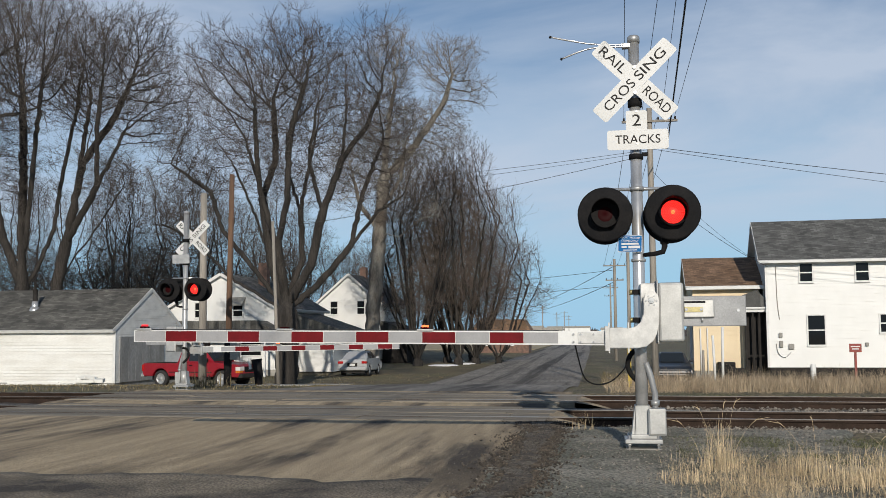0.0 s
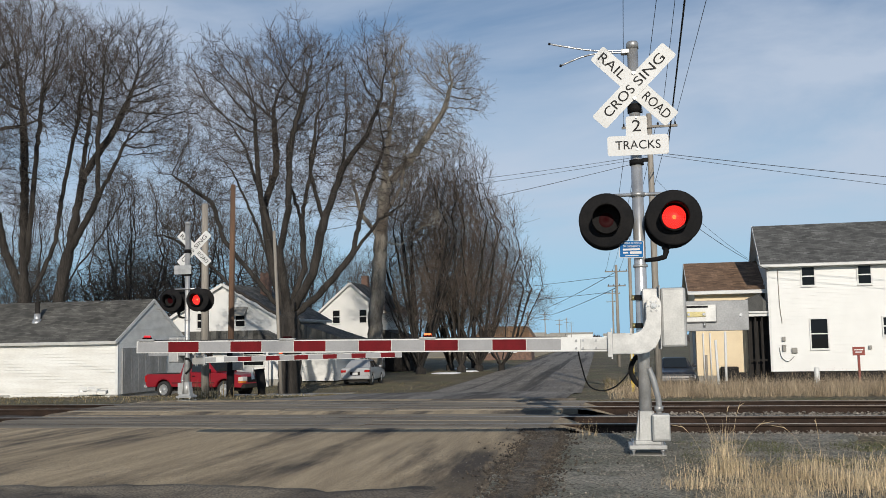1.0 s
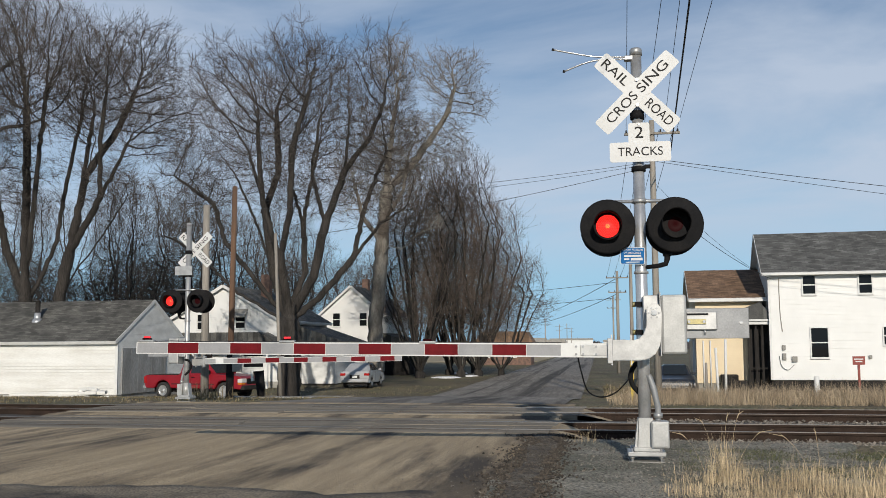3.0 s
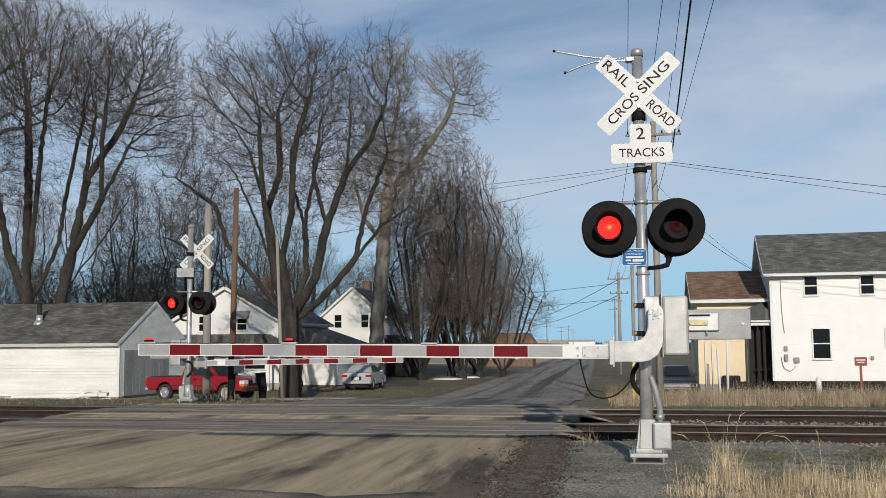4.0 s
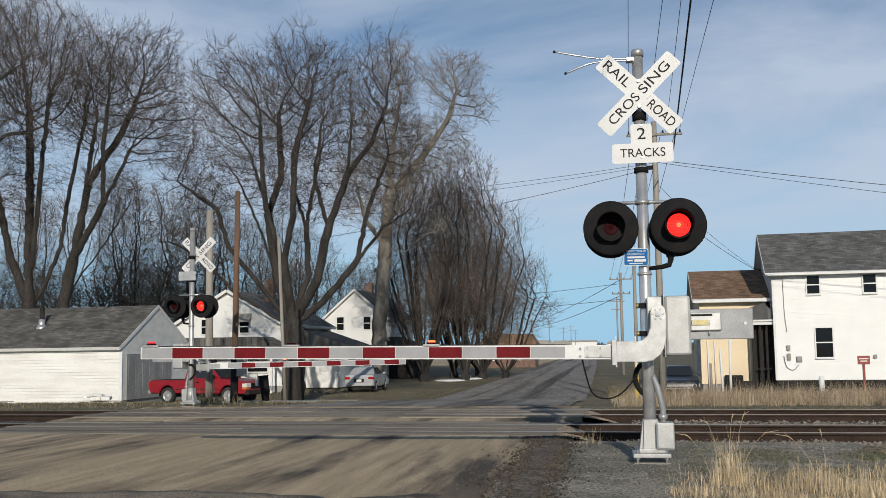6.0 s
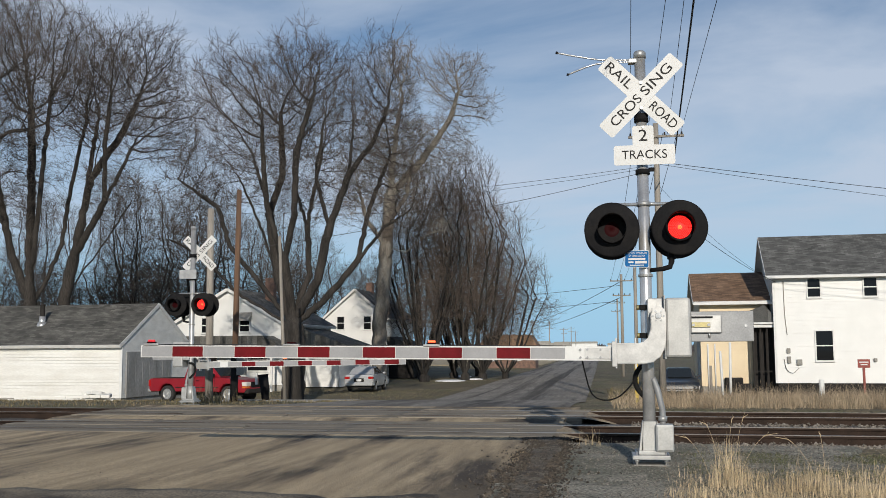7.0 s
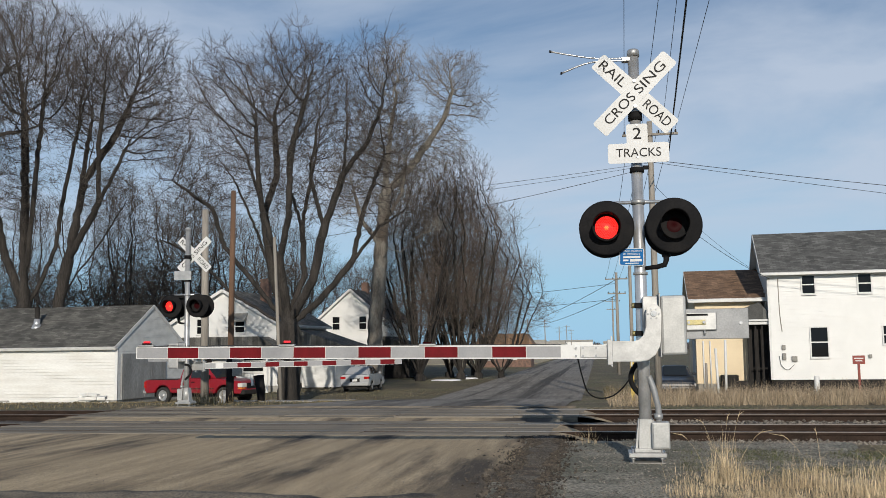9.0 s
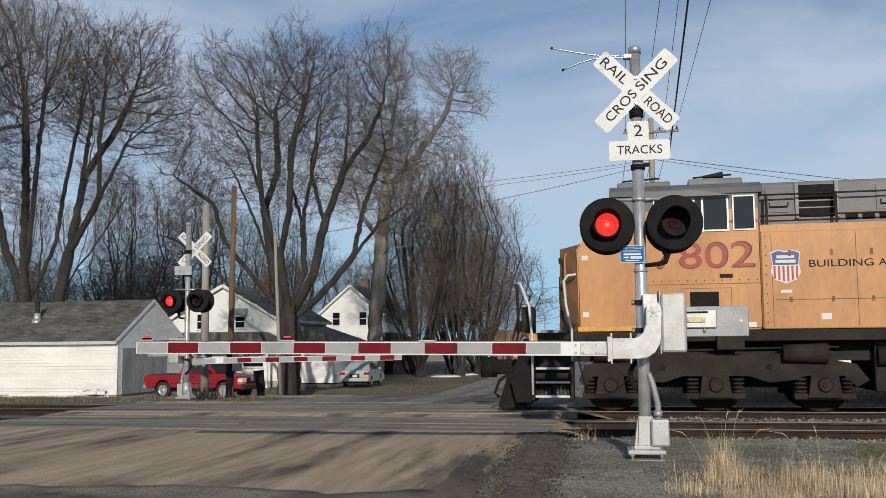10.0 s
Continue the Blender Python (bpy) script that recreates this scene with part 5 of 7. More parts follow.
# the large forked tree before the white house
tree(at(-14.4, 45), 3,
     [[(0, 0, -0.3), (0.05, 0, 2.0), (0, 0, 4.0)],
      [(-0.1, 0, 3.6), (-0.9, 0.3, 6.0), (-1.4, 0.5, 9.0), (-2.4, 0.8, 12.0)],
      [(0, 0, 4.0), (-0.2, -0.9, 6.5), (-0.9, -1.2, 9.0), (-1.1, -1.6, 12.5)],
      [(0, 0, 4.0), (0.6, 0.6, 6.0), (0.3, 1.2, 8.5), (0.9, 1.6, 12.0)],
      [(0.1, 0, 3.8), (1.3, -0.4, 5.6), (1.9, -0.7, 8.0), (2.9, -0.8, 10.5), (3.1, -0.9, 12.5)],
      [(0.1, 0, 3.4), (1.6, 0.3, 4.9), (3.0, 0.5, 6.6), (4.3, 0.6, 8.2), (5.4, 0.7, 8.9)],
      [(-0.9, 0.3, 6.0), (-2.0, 1.0, 8.4), (-3.3, 1.4, 11.0)],
      [(-0.2, -0.9, 6.5), (0.5, -1.5, 8.6), (0.7, -2.0, 11.5), (1.6, -2.2, 14.0)],
      [(0.3, 1.2, 8.5), (-0.6, 2.0, 10.5), (-0.4, 2.4, 13.0)],
      [(1.9, -0.7, 8.0), (1.5, -1.4, 10.4), (2.0, -1.8, 13.0)],
      [(3.0, 0.5, 6.6), (3.4, 1.2, 9.2), (4.4, 1.4, 11.8)],
      [(2.9, -0.8, 10.5), (4.2, -1.2, 12.0), (4.9, -1.3, 13.6)],
      [(-1.4, 0.5, 9.0), (-1.0, 1.3, 11.0), (-1.3, 1.8, 14.0)],
      [(-0.1, 0, 3.8), (-1.6, -0.3, 5.6), (-3.0, -0.4, 7.3), (-3.6, -0.5, 9.2), (-5.6, -0.6, 10.6)],
      [(-0.1, 0, 3.6), (-2.2, -0.9, 4.9), (-4.2, -1.3, 6.9), (-5.6, -1.6, 7.6)]],
     [(-1.5, 0, 13.2, 3.7, 3.8, 4.3), (3.3, 0, 13.2, 3.1, 3.6, 3.9), (0.8, 0, 14.6, 2.4, 3.2, 3.0), (-4.6, -0.5, 10.2, 1.9, 2.2, 2.5),
      (5.0, 0.4, 9.2, 1.7, 2.2, 2.0), (0.6, 0, 9.8, 2.2, 2.4, 1.6), (-5.2, -1.4, 8.0, 1.5, 1.6, 1.1)],
     "large bare spreading tree with a thick forked trunk", points=5600, step=0.26, kill=0.38, reach=2.6, trunk_r=0.56, tip=0.0075, long=0.85, twigs=(2, 3), sides=8, wander=0.13)
# the pale sycamore behind it
tree(at(-15.1, 66), 8,
     [[(0, 0, -0.3), (0.1, 0, 4.0), (0.5, 0, 8.5), (0.9, 0, 14.0), (1.5, 0, 19.0)],
      [(0.9, 0, 13.0), (3.0, 0.6, 15.5), (5.0, 0.8, 18.5), (5.6, 0.8, 20.5)],
      [(0.5, 0, 8.3), (1.2, -0.8, 9.3), (2.2, -1.2, 9.0), (3.6, -1.4, 10.1), (4.9, -1.5, 10.4)],
      [(0.6, 0, 9.5), (-0.9, 0.4, 11.5), (-1.6, 0.6, 14.0)],
      [(0.7, 0, 11.0), (2.2, -0.8, 13.0), (2.6, -0.9, 15.5)]],
     [(1.7, 0, 21.6, 1.8, 2.0, 2.5), (5.4, 0.6, 21.0, 2.3, 2.2, 2.2), (7.0, 0.6, 19.2, 1.2, 1.4, 1.3), (1.4, 0, 15.6, 3.2, 3.0, 3.6), (4.4, 0.2, 16.6, 2.4, 2.4, 2.3),
      (4.6, -1.4, 10.6, 0.9, 0.9, 0.7), (-1.6, 0.5, 13.5, 1.8, 2.0, 2.4)],
     "tall bare sycamore with pale mottled upper bark", points=4500, step=0.3, kill=0.42, reach=3.0, trunk_r=0.5, tip=0.010, twigs=(2, 3), long=0.95, bark=M_PALEBARK, twig=M_PALETWIG, wander=0.24)
# the trees behind the garage
tree(at(-30.4, 49), 12,
     [[(0, 0, -0.3), (0, 0, 5.0), (-0.1, 0, 9.0)],
      [(0, 0, 5.0), (-1.6, 0.5, 8.0), (-3.0, 0.8, 12.0)],
      [(0, 0, 6.0), (0.7, -0.6, 10.0), (1.2, -0.8, 15.0)],
      [(0, 0, 7.0), (-0.5, 0.6, 12.0), (-0.8, 0.8, 16.0)],
      [(0, 0, 4.4), (1.2, 0.8, 8.0), (1.6, 1.2, 12.0), (2.2, 1.3, 15.0)],
      [(-1.6, 0.5, 8.0), (-1.9, -0.4, 11.5), (-2.0, -0.8, 15.0)]],
     [(1.0, 0, 18.3, 4.0, 3.6, 3.6), (-3.4, 0, 15.5, 3.4, 3.4, 4.2), (-0.8, 0, 11.5, 2.2, 2.4, 2.8), (-2.5, 0, 21.0, 3.0, 3.0, 2.4)],
     "large upright bare tree behind the garage", points=4600, step=0.3, kill=0.44, reach=3.0, trunk_r=0.44, tip=0.009, twigs=(2, 3), long=0.95, rise=0.16, wander=0.13)
tree(at(-29.3, 49.8), 15,
     [[(0, 0, -0.3), (0.4, 0, 5.0), (1.5, 0, 10.5), (2.3, 0, 14.0)],
      [(0.9, 0, 7.5), (2.9, -0.5, 10.5), (4.6, -0.7, 13.5)],
      [(1.3, 0, 9.5), (1.2, 0.9, 12.5), (1.5, 1.2, 15.5)],
      [(1.8, 0, 12.0), (3.4, 0.4, 14.5), (4.3, 0.5, 16.5)],
      [(0.5, 0, 5.6), (2.4, 0.6, 8.4), (3.8, 0.9, 10.8)],
      [(2.9, -0.5, 10.5), (3.2, -1.2, 13.5), (3.6, -1.4, 16.0)]],
     [(4.0, 0, 17.0, 3.4, 3.2, 3.4), (5.9, 0, 14.6, 2.4, 2.6, 2.4), (3.2, 0, 11.4, 1.7, 2.0, 1.8), (1.2, 0.6, 16.0, 1.9, 2.2, 2.4)],
     "bare tree leaning out behind the garage", points=4500, step=0.28, kill=0.4, reach=2.8, trunk_r=0.36, tip=0.009, twigs=(2, 3), long=0.9, rise=0.14, wander=0.13)
tree(at(-36.8, 43), 18,
     [[(0, 0, -0.3), (0, 0, 3.0), (0.3, 0, 5.0)],
      [(0.3, 0, 5.0), (2.8, 0.3, 8.6), (5.6, 0.4, 11.6), (8.4, 0.4, 12.9), (10.4, 0.4, 13.2)],
      [(0.3, 0, 5.0), (2.6, -0.5, 10.8), (5.6, -0.8, 14.0), (8.8, -0.8, 15.4)],
      [(0.3, 0, 5.0), (-1.2, 0.5, 9.0), (-2.0, 0.8, 13.0)]],
     [(8.2, 0, 15.6, 3.6, 3.2, 2.8), (4.6, 0, 15.8, 3.2, 3.2, 3.4), (9.8, 0.4, 13.2, 1.6, 1.6, 1.2), (-1.5, 0, 14.5, 3.4, 3.4, 4.0)],
     "broad bare tree with heavy sideways limbs beside the garage", points=3400, step=0.34, kill=0.48, reach=3.2, trunk_r=0.48, tip=0.009, twigs=(2, 3), long=1.0, rise=0.06, wander=0.13)


def stems(rng, n, height, out, base):
    """Many stems that fan out from one root."""
    lines = [[(0, 0, -0.3), (0, 0, 0.35)]]
    for k in range(n):
        a = 2.4 * k + rng.uniform(-0.3, 0.3)
        r = out * (0.35 + 0.65 * rng.random())
        lines.append([(0, 0, 0.3)] + [(r * math.cos(a) * f ** 1.1 + base * math.cos(a) * min(1, 5 * f), r * math.sin(a) * f ** 1.2 + base * math.sin(a) * min(1, 5 * f), 0.3 + height * f) for f in (0.15, 0.4, 0.7, 1.0)])
    return lines


rr = random.Random(6)
ROW = dict(step=0.36, reach=3.5, twigs=(2, 2), long=1.1, wander=0.14, twig=M_REDTWIG, rise=0.1, sides=4, tip=0.009, twig_rise=0.22)
r1 = tree(at(-13.9, 77), 21, stems(rr, 9, 11.0, 3.6, 0.5), [(0, 0, 12.2, 3.4, 3.2, 4.6), (0.3, 0, 6.5, 3.0, 3.0, 3.0), (-0.4, 0, 15.4, 2.2, 2.2, 2.2)],
          "dense bare brown tree in a row beside the road", points=4400, kill=0.5, trunk_r=0.42, **ROW)
copy_thing(r1, at(-11.2, 81, 130, size=1.08))
copy_thing(r1, at(-12.9, 86, 250, size=1.05))
r2 = tree(at(-9.9, 82), 27, stems(rr, 10, 9.5, 4.0, 0.6), [(0, 0, 11.2, 3.7, 3.5, 4.6), (0.2, 0, 5.6, 3.4, 3.2, 2.6), (1.8, 0, 8.5, 2.6, 2.6, 3.2)],
          "dense bare brown tree in a row beside the road", points=4400, kill=0.5, trunk_r=0.38, **ROW)
copy_thing(r2, at(-15.2, 83, 160, size=0.95))
r3 = tree(at(-8.1, 83), 33, stems(rr, 10, 6.5, 4.4, 0.6), [(0, 0, 7.8, 3.3, 3.2, 3.4), (1.9, 0, 5.6, 2.5, 2.6, 2.4), (-1.0, 0, 4.6, 2.4, 2.4, 2.2)],
          "low bushy bare tree with spreading twigs", points=3800, kill=0.5, trunk_r=0.28, **ROW)
copy_thing(r3, at(-11.5, 92, 200, size=1.1))
YARD = dict(step=0.42, reach=4.0, twigs=(2, 2), long=1.3, sides=4, tip=0.011, wander=0.12)
b1 = tree(at(-35.5, 72), 41, stems(rr, 5, 9, 2.6, 0.3), [(0, 0, 11.6, 3.2, 3.2, 4.8), (0.4, 0, 6.5, 2.8, 2.8, 3.0)],
          "slender bare tree in the back yards", points=2800, kill=0.55, trunk_r=0.3, rise=0.12, **YARD)
for x, y, a, s in ((-31.2, 74, 80, 0.98), (-40.5, 78, 170, 1.0), (-27.4, 80, 230, 0.9), (-46, 76, 20, 1.0), (-33.5, 88, 300, 0.95), (-38.6, 90, 140, 1.0), (-28.4, 94, 40, 0.9)):
    copy_thing(b1, at(x, y, a, size=s))
b2 = tree(at(-37.5, 112), 47, stems(rr, 6, 6, 3.4, 0.3), [(0, 0, 9.0, 4.6, 4.4, 4.6), (0, 0, 4.6, 4.0, 3.8, 2.4)],
          "bare tree behind the houses", points=2800, kill=0.62, trunk_r=0.3, rise=0.06, **YARD)
b3 = tree(at(-36.6, 63), 52, stems(rr, 8, 4.5, 3.0, 0.5), [(0, 0, 5.4, 3.4, 3.2, 3.0), (0, 0, 2.8, 2.8, 2.8, 1.6)],
          "low bare thicket behind the garage", points=1700, kill=0.5, trunk_r=0.16, rise=0.06, **YARD)
for x, y, a, s in ((-41.5, 66, 70, 1.1), (-32.2, 65, 150, 1.0), (-46, 70, 240, 1.2), (-28.6, 72, 310, 0.9), (-35, 70, 20, 1.15)):
    copy_thing(b3, at(x, y, a, size=s))
for x, y, a, s in ((-29, 118, 90, 1.0), (-20.5, 112, 200, 1.0), (-47, 105, 30, 1.0), (-25, 102, 140, 0.9), (-54, 112, 260, 1.0), (-33, 103, 320, 0.95)):
    copy_thing(b2, at(x, y, a, size=s))

# ---- grass, weeds and loose stones ----
M_STRAW = by_island(mat("dry_straw_grass", (0.45, 0.355, 0.24), (0.27, 0.205, 0.135), 0.8, 0, 1.5, 6, 0, amount=0.3), 0.5, 1.45)
M_BLEACHED = by_island(mat("bleached_weed_stems", (0.66, 0.52, 0.33), (0.46, 0.35, 0.21), 0.75, 0, 1.5, 8, 0, amount=0.25), 0.6, 1.35)
M_DULLGRASS = by_island(mat("matted_dead_grass", (0.20, 0.155, 0.09), (0.14, 0.12, 0.06), 0.9, 0, 1.0, 6, 0, amount=0.3), 0.5, 1.5)
M_STONE = by_island(mat("loose_ballast_stone", (0.23, 0.205, 0.17), (0.15, 0.13, 0.108), 0.9, 0, 6, 30, 0.3), 0.4, 1.6)


def blades(name, rng, pos, height, width, lean, material, label, category, bend=0.5, joints=3):
    """Tapering bent blades in one mesh; bend lets the tips droop."""
    n = len(pos)
    az = rng.random(n) * 2 * np.pi
    out = np.stack([np.cos(az), np.sin(az), np.zeros(n)], 1) * (lean * np.abs(rng.normal(0, 1, n)))[:, None]
    side = unit(np.stack([-np.sin(az + rng.normal(0, 1, n)), np.cos(az), np.zeros(n)], 1))
    droop = bend * rng.uniform(0.1, 1.3, n)
    rows = []
    for k in range(joints):
        f = k / (joints - 1)
        p = pos + np.array([0, 0, 1.0]) * (height * (f - 0.36 * droop * f ** 3))[:, None] + out * (height * f ** 1.7)[:, None]
        w = width * (1 - 0.88 * f ** 2)
        rows += [p - side * (w / 2)[:, None], p + side * (w / 2)[:, None]]
    v = np.stack(rows, 1).reshape(-1, 3)
    q = np.arange(n)[:, None] * 2 * joints
    f = np.concatenate([q + np.array([[2 * k, 2 * k + 1, 2 * k + 3, 2 * k + 2]]) for k in range(joints - 1)], 0)
    ob = new(name, quad_mesh(name, v, f, material, False))
    return tagged(ob, label, category, kind="stuff")


def scatter(rng, n, x0, x1, y0, y1, clump=0.9, seed=0):
    """Points bunched by a slow noise."""
    out = []
    while len(out) < n:
        x, y = rng.uniform(x0, x1), rng.uniform(y0, y1)
        if rng.random() < clump and noise.noise((x * 1.3, y * 1.3, seed)) + 0.5 * noise.noise((x * 4, y * 4, seed)) < rng.uniform(-0.25, 0.3):
            continue
        out.append((x, y, 0.0))
    return np.array(out)


rng = np.random.default_rng(4)
p = scatter(rng, 50000, 0.2, 22, 23.6, 33, 0.75, 1)
keep = (p[:, 0] > 0.3 + 0.12 * (p[:, 1] - 24)) | (rng.random(len(p)) < 0.15)
p = p[keep]
p[:, 2] = [ground_height(x, y) for x, y, _ in p]
blades("tall_grass", rng, p, rng.uniform(0.12, 0.62, len(p)) * (0.7 + 0.6 * rng.random(len(p)) ** 3), rng.uniform(0.004, 0.010, len(p)), np.full(len(p), 0.62), M_STRAW, "tall dry straw-coloured grass along the tracks", "grass")
p = scatter(rng, 16000, -2, 34, 33, 60, 0.6, 2)
p[:, 2] = [ground_height(x, y) for x, y, _ in p]
p = p[p[:, 0] > 0.2]
blades("rough_grass", rng, p, rng.uniform(0.12, 0.4, len(p)), rng.uniform(0.015, 0.03, len(p)), np.full(len(p), 0.4), M_DULLGRASS, "matted brown winter grass by the houses", "grass")
p = scatter(rng, 15000, -34, -8.8, 24.2, 62, 0.6, 3)
p[:, 2] = [ground_height(x, y) for x, y, _ in p]
blades("rough_grass", rng, p, rng.uniform(0.03, 0.1, len(p)), rng.uniform(0.015, 0.03, len(p)), np.full(len(p), 0.9), M_DULLGRASS, "short brown winter grass beyond the tracks", "grass")
# near weeds beside the gravel: a low tangle, bent blades, then clumps with stalks
p = scatter(rng, 32000, 0.55, 6.2, 7.6, 11.6, 0.9, 6)
keep = rng.random(len(p)) < np.clip((11.3 - p[:, 1]) / 1.7 + 0.12 * (p[:, 0] - 1.2), 0.02, 1) * np.clip((p[:, 0] - 0.55) / 0.8, 0.02, 1)
p = p[keep]
p[:, 2] = -0.05
half = len(p) // 2
blades("dry_weeds", rng, p[:half], rng.uniform(0.05, 0.2, half), rng.uniform(0.002, 0.005, half), np.full(half, 1.7), M_BLEACHED, "low tangle of dry straw-coloured grass beside the gravel", "weeds", 1.6, 4)
p = p[half:]
blades("dry_weeds", rng, p, rng.uniform(0.08, 0.3, len(p)) * (0.4 + 0.8 * rng.random(len(p))), rng.uniform(0.002, 0.0045, len(p)), np.full(len(p), 0.8), M_BLEACHED, "dry straw-coloured weeds beside the gravel", "weeds", 1.3, 4)
for cx, cy, n, h, r in ((1.2, 10.3, 170, 0.66, 0.09), (1.24, 10.1, 260, 0.42, 0.15), (1.95, 10.0, 260, 0.42, 0.16), (2.4, 9.6, 300, 0.38, 0.22), (0.78, 9.4, 220, 0.26, 0.14), (2.9, 10.2, 160, 0.42, 0.17),
                        (1.5, 9.3, 320, 0.28, 0.22), (2.1, 9.2, 320, 0.3, 0.25), (2.8, 9.3, 300, 0.32, 0.25), (-0.15, 14.1, 60, 0.36, 0.13)):
    q = np.stack([rng.normal(cx, r, n), rng.normal(cy, r, n), np.full(n, -0.04)], 1)
    blades("weed_clump", rng, q, h * rng.uniform(0.3, 1.1, n) * np.exp(-0.5 * ((q[:, 0] - cx) / (2.2 * r)) ** 2), rng.uniform(0.002, 0.005, n), np.full(n, 0.36), M_BLEACHED, "clump of tall dry weeds in the gravel", "weeds", 0.9, 5)
# single stalks with drooping seed heads
for cx, cy, h, dx in ((1.14, 10.35, 0.74, -0.16), (1.2, 10.3, 0.8, 0.06), (1.26, 10.3, 0.82, 0.12), (1.3, 10.25, 0.62, 0.3), (1.02, 10.2, 0.6, -0.26), (2.0, 10.1, 0.6, -0.3), (2.06, 10.0, 0.66, -0.04), (2.45, 9.7, 0.5, 0.18)):
    st = thing("weed_stalk", pose(cx, cy, -0.05), "tall dry weed stalk with a drooping seed head", "weed", "weed stalks")
    line = [Vector((dx * f ** 2, 0.1 * dx * f, h * (f - 0.08 * f ** 4))) for f in (0, 0.25, 0.5, 0.7, 0.85, 1.0)]
    part("stem", T(line, [0.0026, 0.0024, 0.002, 0.0018, 0.0015, 0.001], 4), M_BLEACHED, st)
    part("seed_head", T([line[-2], line[-2].lerp(line[-1], 0.5), line[-1] + Vector((0.3 * dx, 0, -0.01))], [0.002, 0.0042, 0.001], 5), M_BLEACHED, st)


def stones(name, rng, pos, size, material, label):
    """Loose stones: squashed, turned octahedra in one mesh."""
    n = len(pos)
    o = np.array([[1, 0, 0], [-1, 0, 0], [0, 1, 0], [0, -1, 0], [0, 0, 1], [0, 0, -1]], float)
    s = size[:, None, None] * rng.uniform(0.5, 1.1, (n, 6, 1))
    a = rng.random(n) * 6.28
    rot = np.zeros((n, 3, 3))
    rot[:, 0, 0], rot[:, 0, 1], rot[:, 1, 0], rot[:, 1, 1], rot[:, 2, 2] = np.cos(a), -np.sin(a), np.sin(a), np.cos(a), 0.7
    rot[:, 2, 0] = rng.normal(0, 0.4, n)
    v = (np.einsum("nij,kj->nki", rot, o) * s + pos[:, None]).reshape(-1, 3)
    tri = np.array([[0, 2, 4], [2, 1, 4], [1, 3, 4], [3, 0, 4], [2, 0, 5], [1, 2, 5], [3, 1, 5], [0, 3, 5]])
    f = (np.arange(n)[:, None, None] * 6 + tri[None]).reshape(-1, 3)
    me = bpy.data.meshes.new(name)
    me.from_pydata(v.tolist(), [], f.tolist())
    me.materials.append(material)
    return tagged(new(name, me), label, "stones", kind="stuff")


p = np.stack([rng.uniform(0.3, 11, 9000), rng.uniform(14.2, 16.0, 9000), np.zeros(9000)], 1)
p[:, 1] += p[:, 0] * math.tan(TURN)
tyy = p[:, 1] - p[:, 0] * math.tan(TURN)
p[:, 2] = -0.075 - 0.07 * np.clip((tyy - 14.2) / 1.1, 0, 1) + rng.normal(0, 0.012, len(p))
stones("ballast_stones", rng, p, 0.02 + 0.05 * rng.random(len(p)) ** 1.5, M_STONE, "loose crushed stone along the near rail")
p = np.stack([rng.uniform(0.5, 12, 3000), rng.uniform(18.2, 19.6, 3000), np.zeros(3000)], 1)
p[:, 1] += p[:, 0] * math.tan(TURN)
p[:, 2] = -0.09 + rng.normal(0, 0.012, len(p))
stones("ballast_stones", rng, p, rng.uniform(0.02, 0.045, len(p)), M_STONE, "loose crushed stone between the tracks")
p = np.stack([rng.uniform(-1.4, 3.0, 9000), rng.uniform(8.2, 14.8, 9000), np.zeros(9000)], 1)
p = p[p[:, 0] > -1.3 + 0.4 * rng.random(len(p))]
p[:, 2] = 0.005
stones("gravel_stones", rng, p, 0.005 + 0.013 * rng.random(len(p)) ** 2, M_STONE, "loose grey gravel on the shoulder")
M_CLOD = by_island(mat("dark_soil_clods", (0.06, 0.048, 0.036), (0.04, 0.033, 0.026), 0.95, 0, 6, 30, 0.3), 0.5, 2.2)
n = 8000
yy = rng.uniform(8.2, 15.2, n)
xx = np.array([shoulder_edge(y) for y in yy]) + 0.1 + rng.normal(0, 0.22, n) * (0.6 + 0.8 * np.array([abs(noise.noise((0, y * 1.5, 21))) for y in yy]))
stones("soil_clods", rng, np.stack([xx, yy, np.full(n, 0.02)], 1), rng.uniform(0.006, 0.026, n), M_CLOD, "dark clods and dead leaves at the road edge")
n = 2500
p = np.stack([rng.uniform(-7, -1.0, n), rng.uniform(8.4, 15.0, n), np.full(n, 0.016)], 1)
stones("road_grit", rng, p, rng.uniform(0.003, 0.008, n), M_STONE, "fine grit scattered on the road")
# low green weeds in the gravel
M_GREEN = by_island(mat("low_green_weeds", (0.13, 0.135, 0.06), (0.10, 0.10, 0.05), 0.9, 0, 2, 8, 0), 0.5, 1.5)
p = scatter(rng, 9000, 0.9, 5.5, 10.6, 13.4, 1.0, 14)
p[:, 2] = -0.03
blades("low_weeds", rng, p, rng.uniform(0.02, 0.07, len(p)), rng.uniform(0.006, 0.014, len(p)), np.full(len(p), 1.2), M_GREEN, "low green weeds spreading in the gravel", "weeds")

# ---- vehicles ----
def car_paint(name, c, metal=0.0):
    m = mat(name, c, [v * 0.9 for v in c], 0.3, metal, 1.5, 30, 0, amount=0.05)
    b = m.node_tree.nodes["Principled BSDF"]
    b.inputs["Coat Weight"].default_value, b.inputs["Coat Roughness"].default_value = 0.6, 0.08
    return m


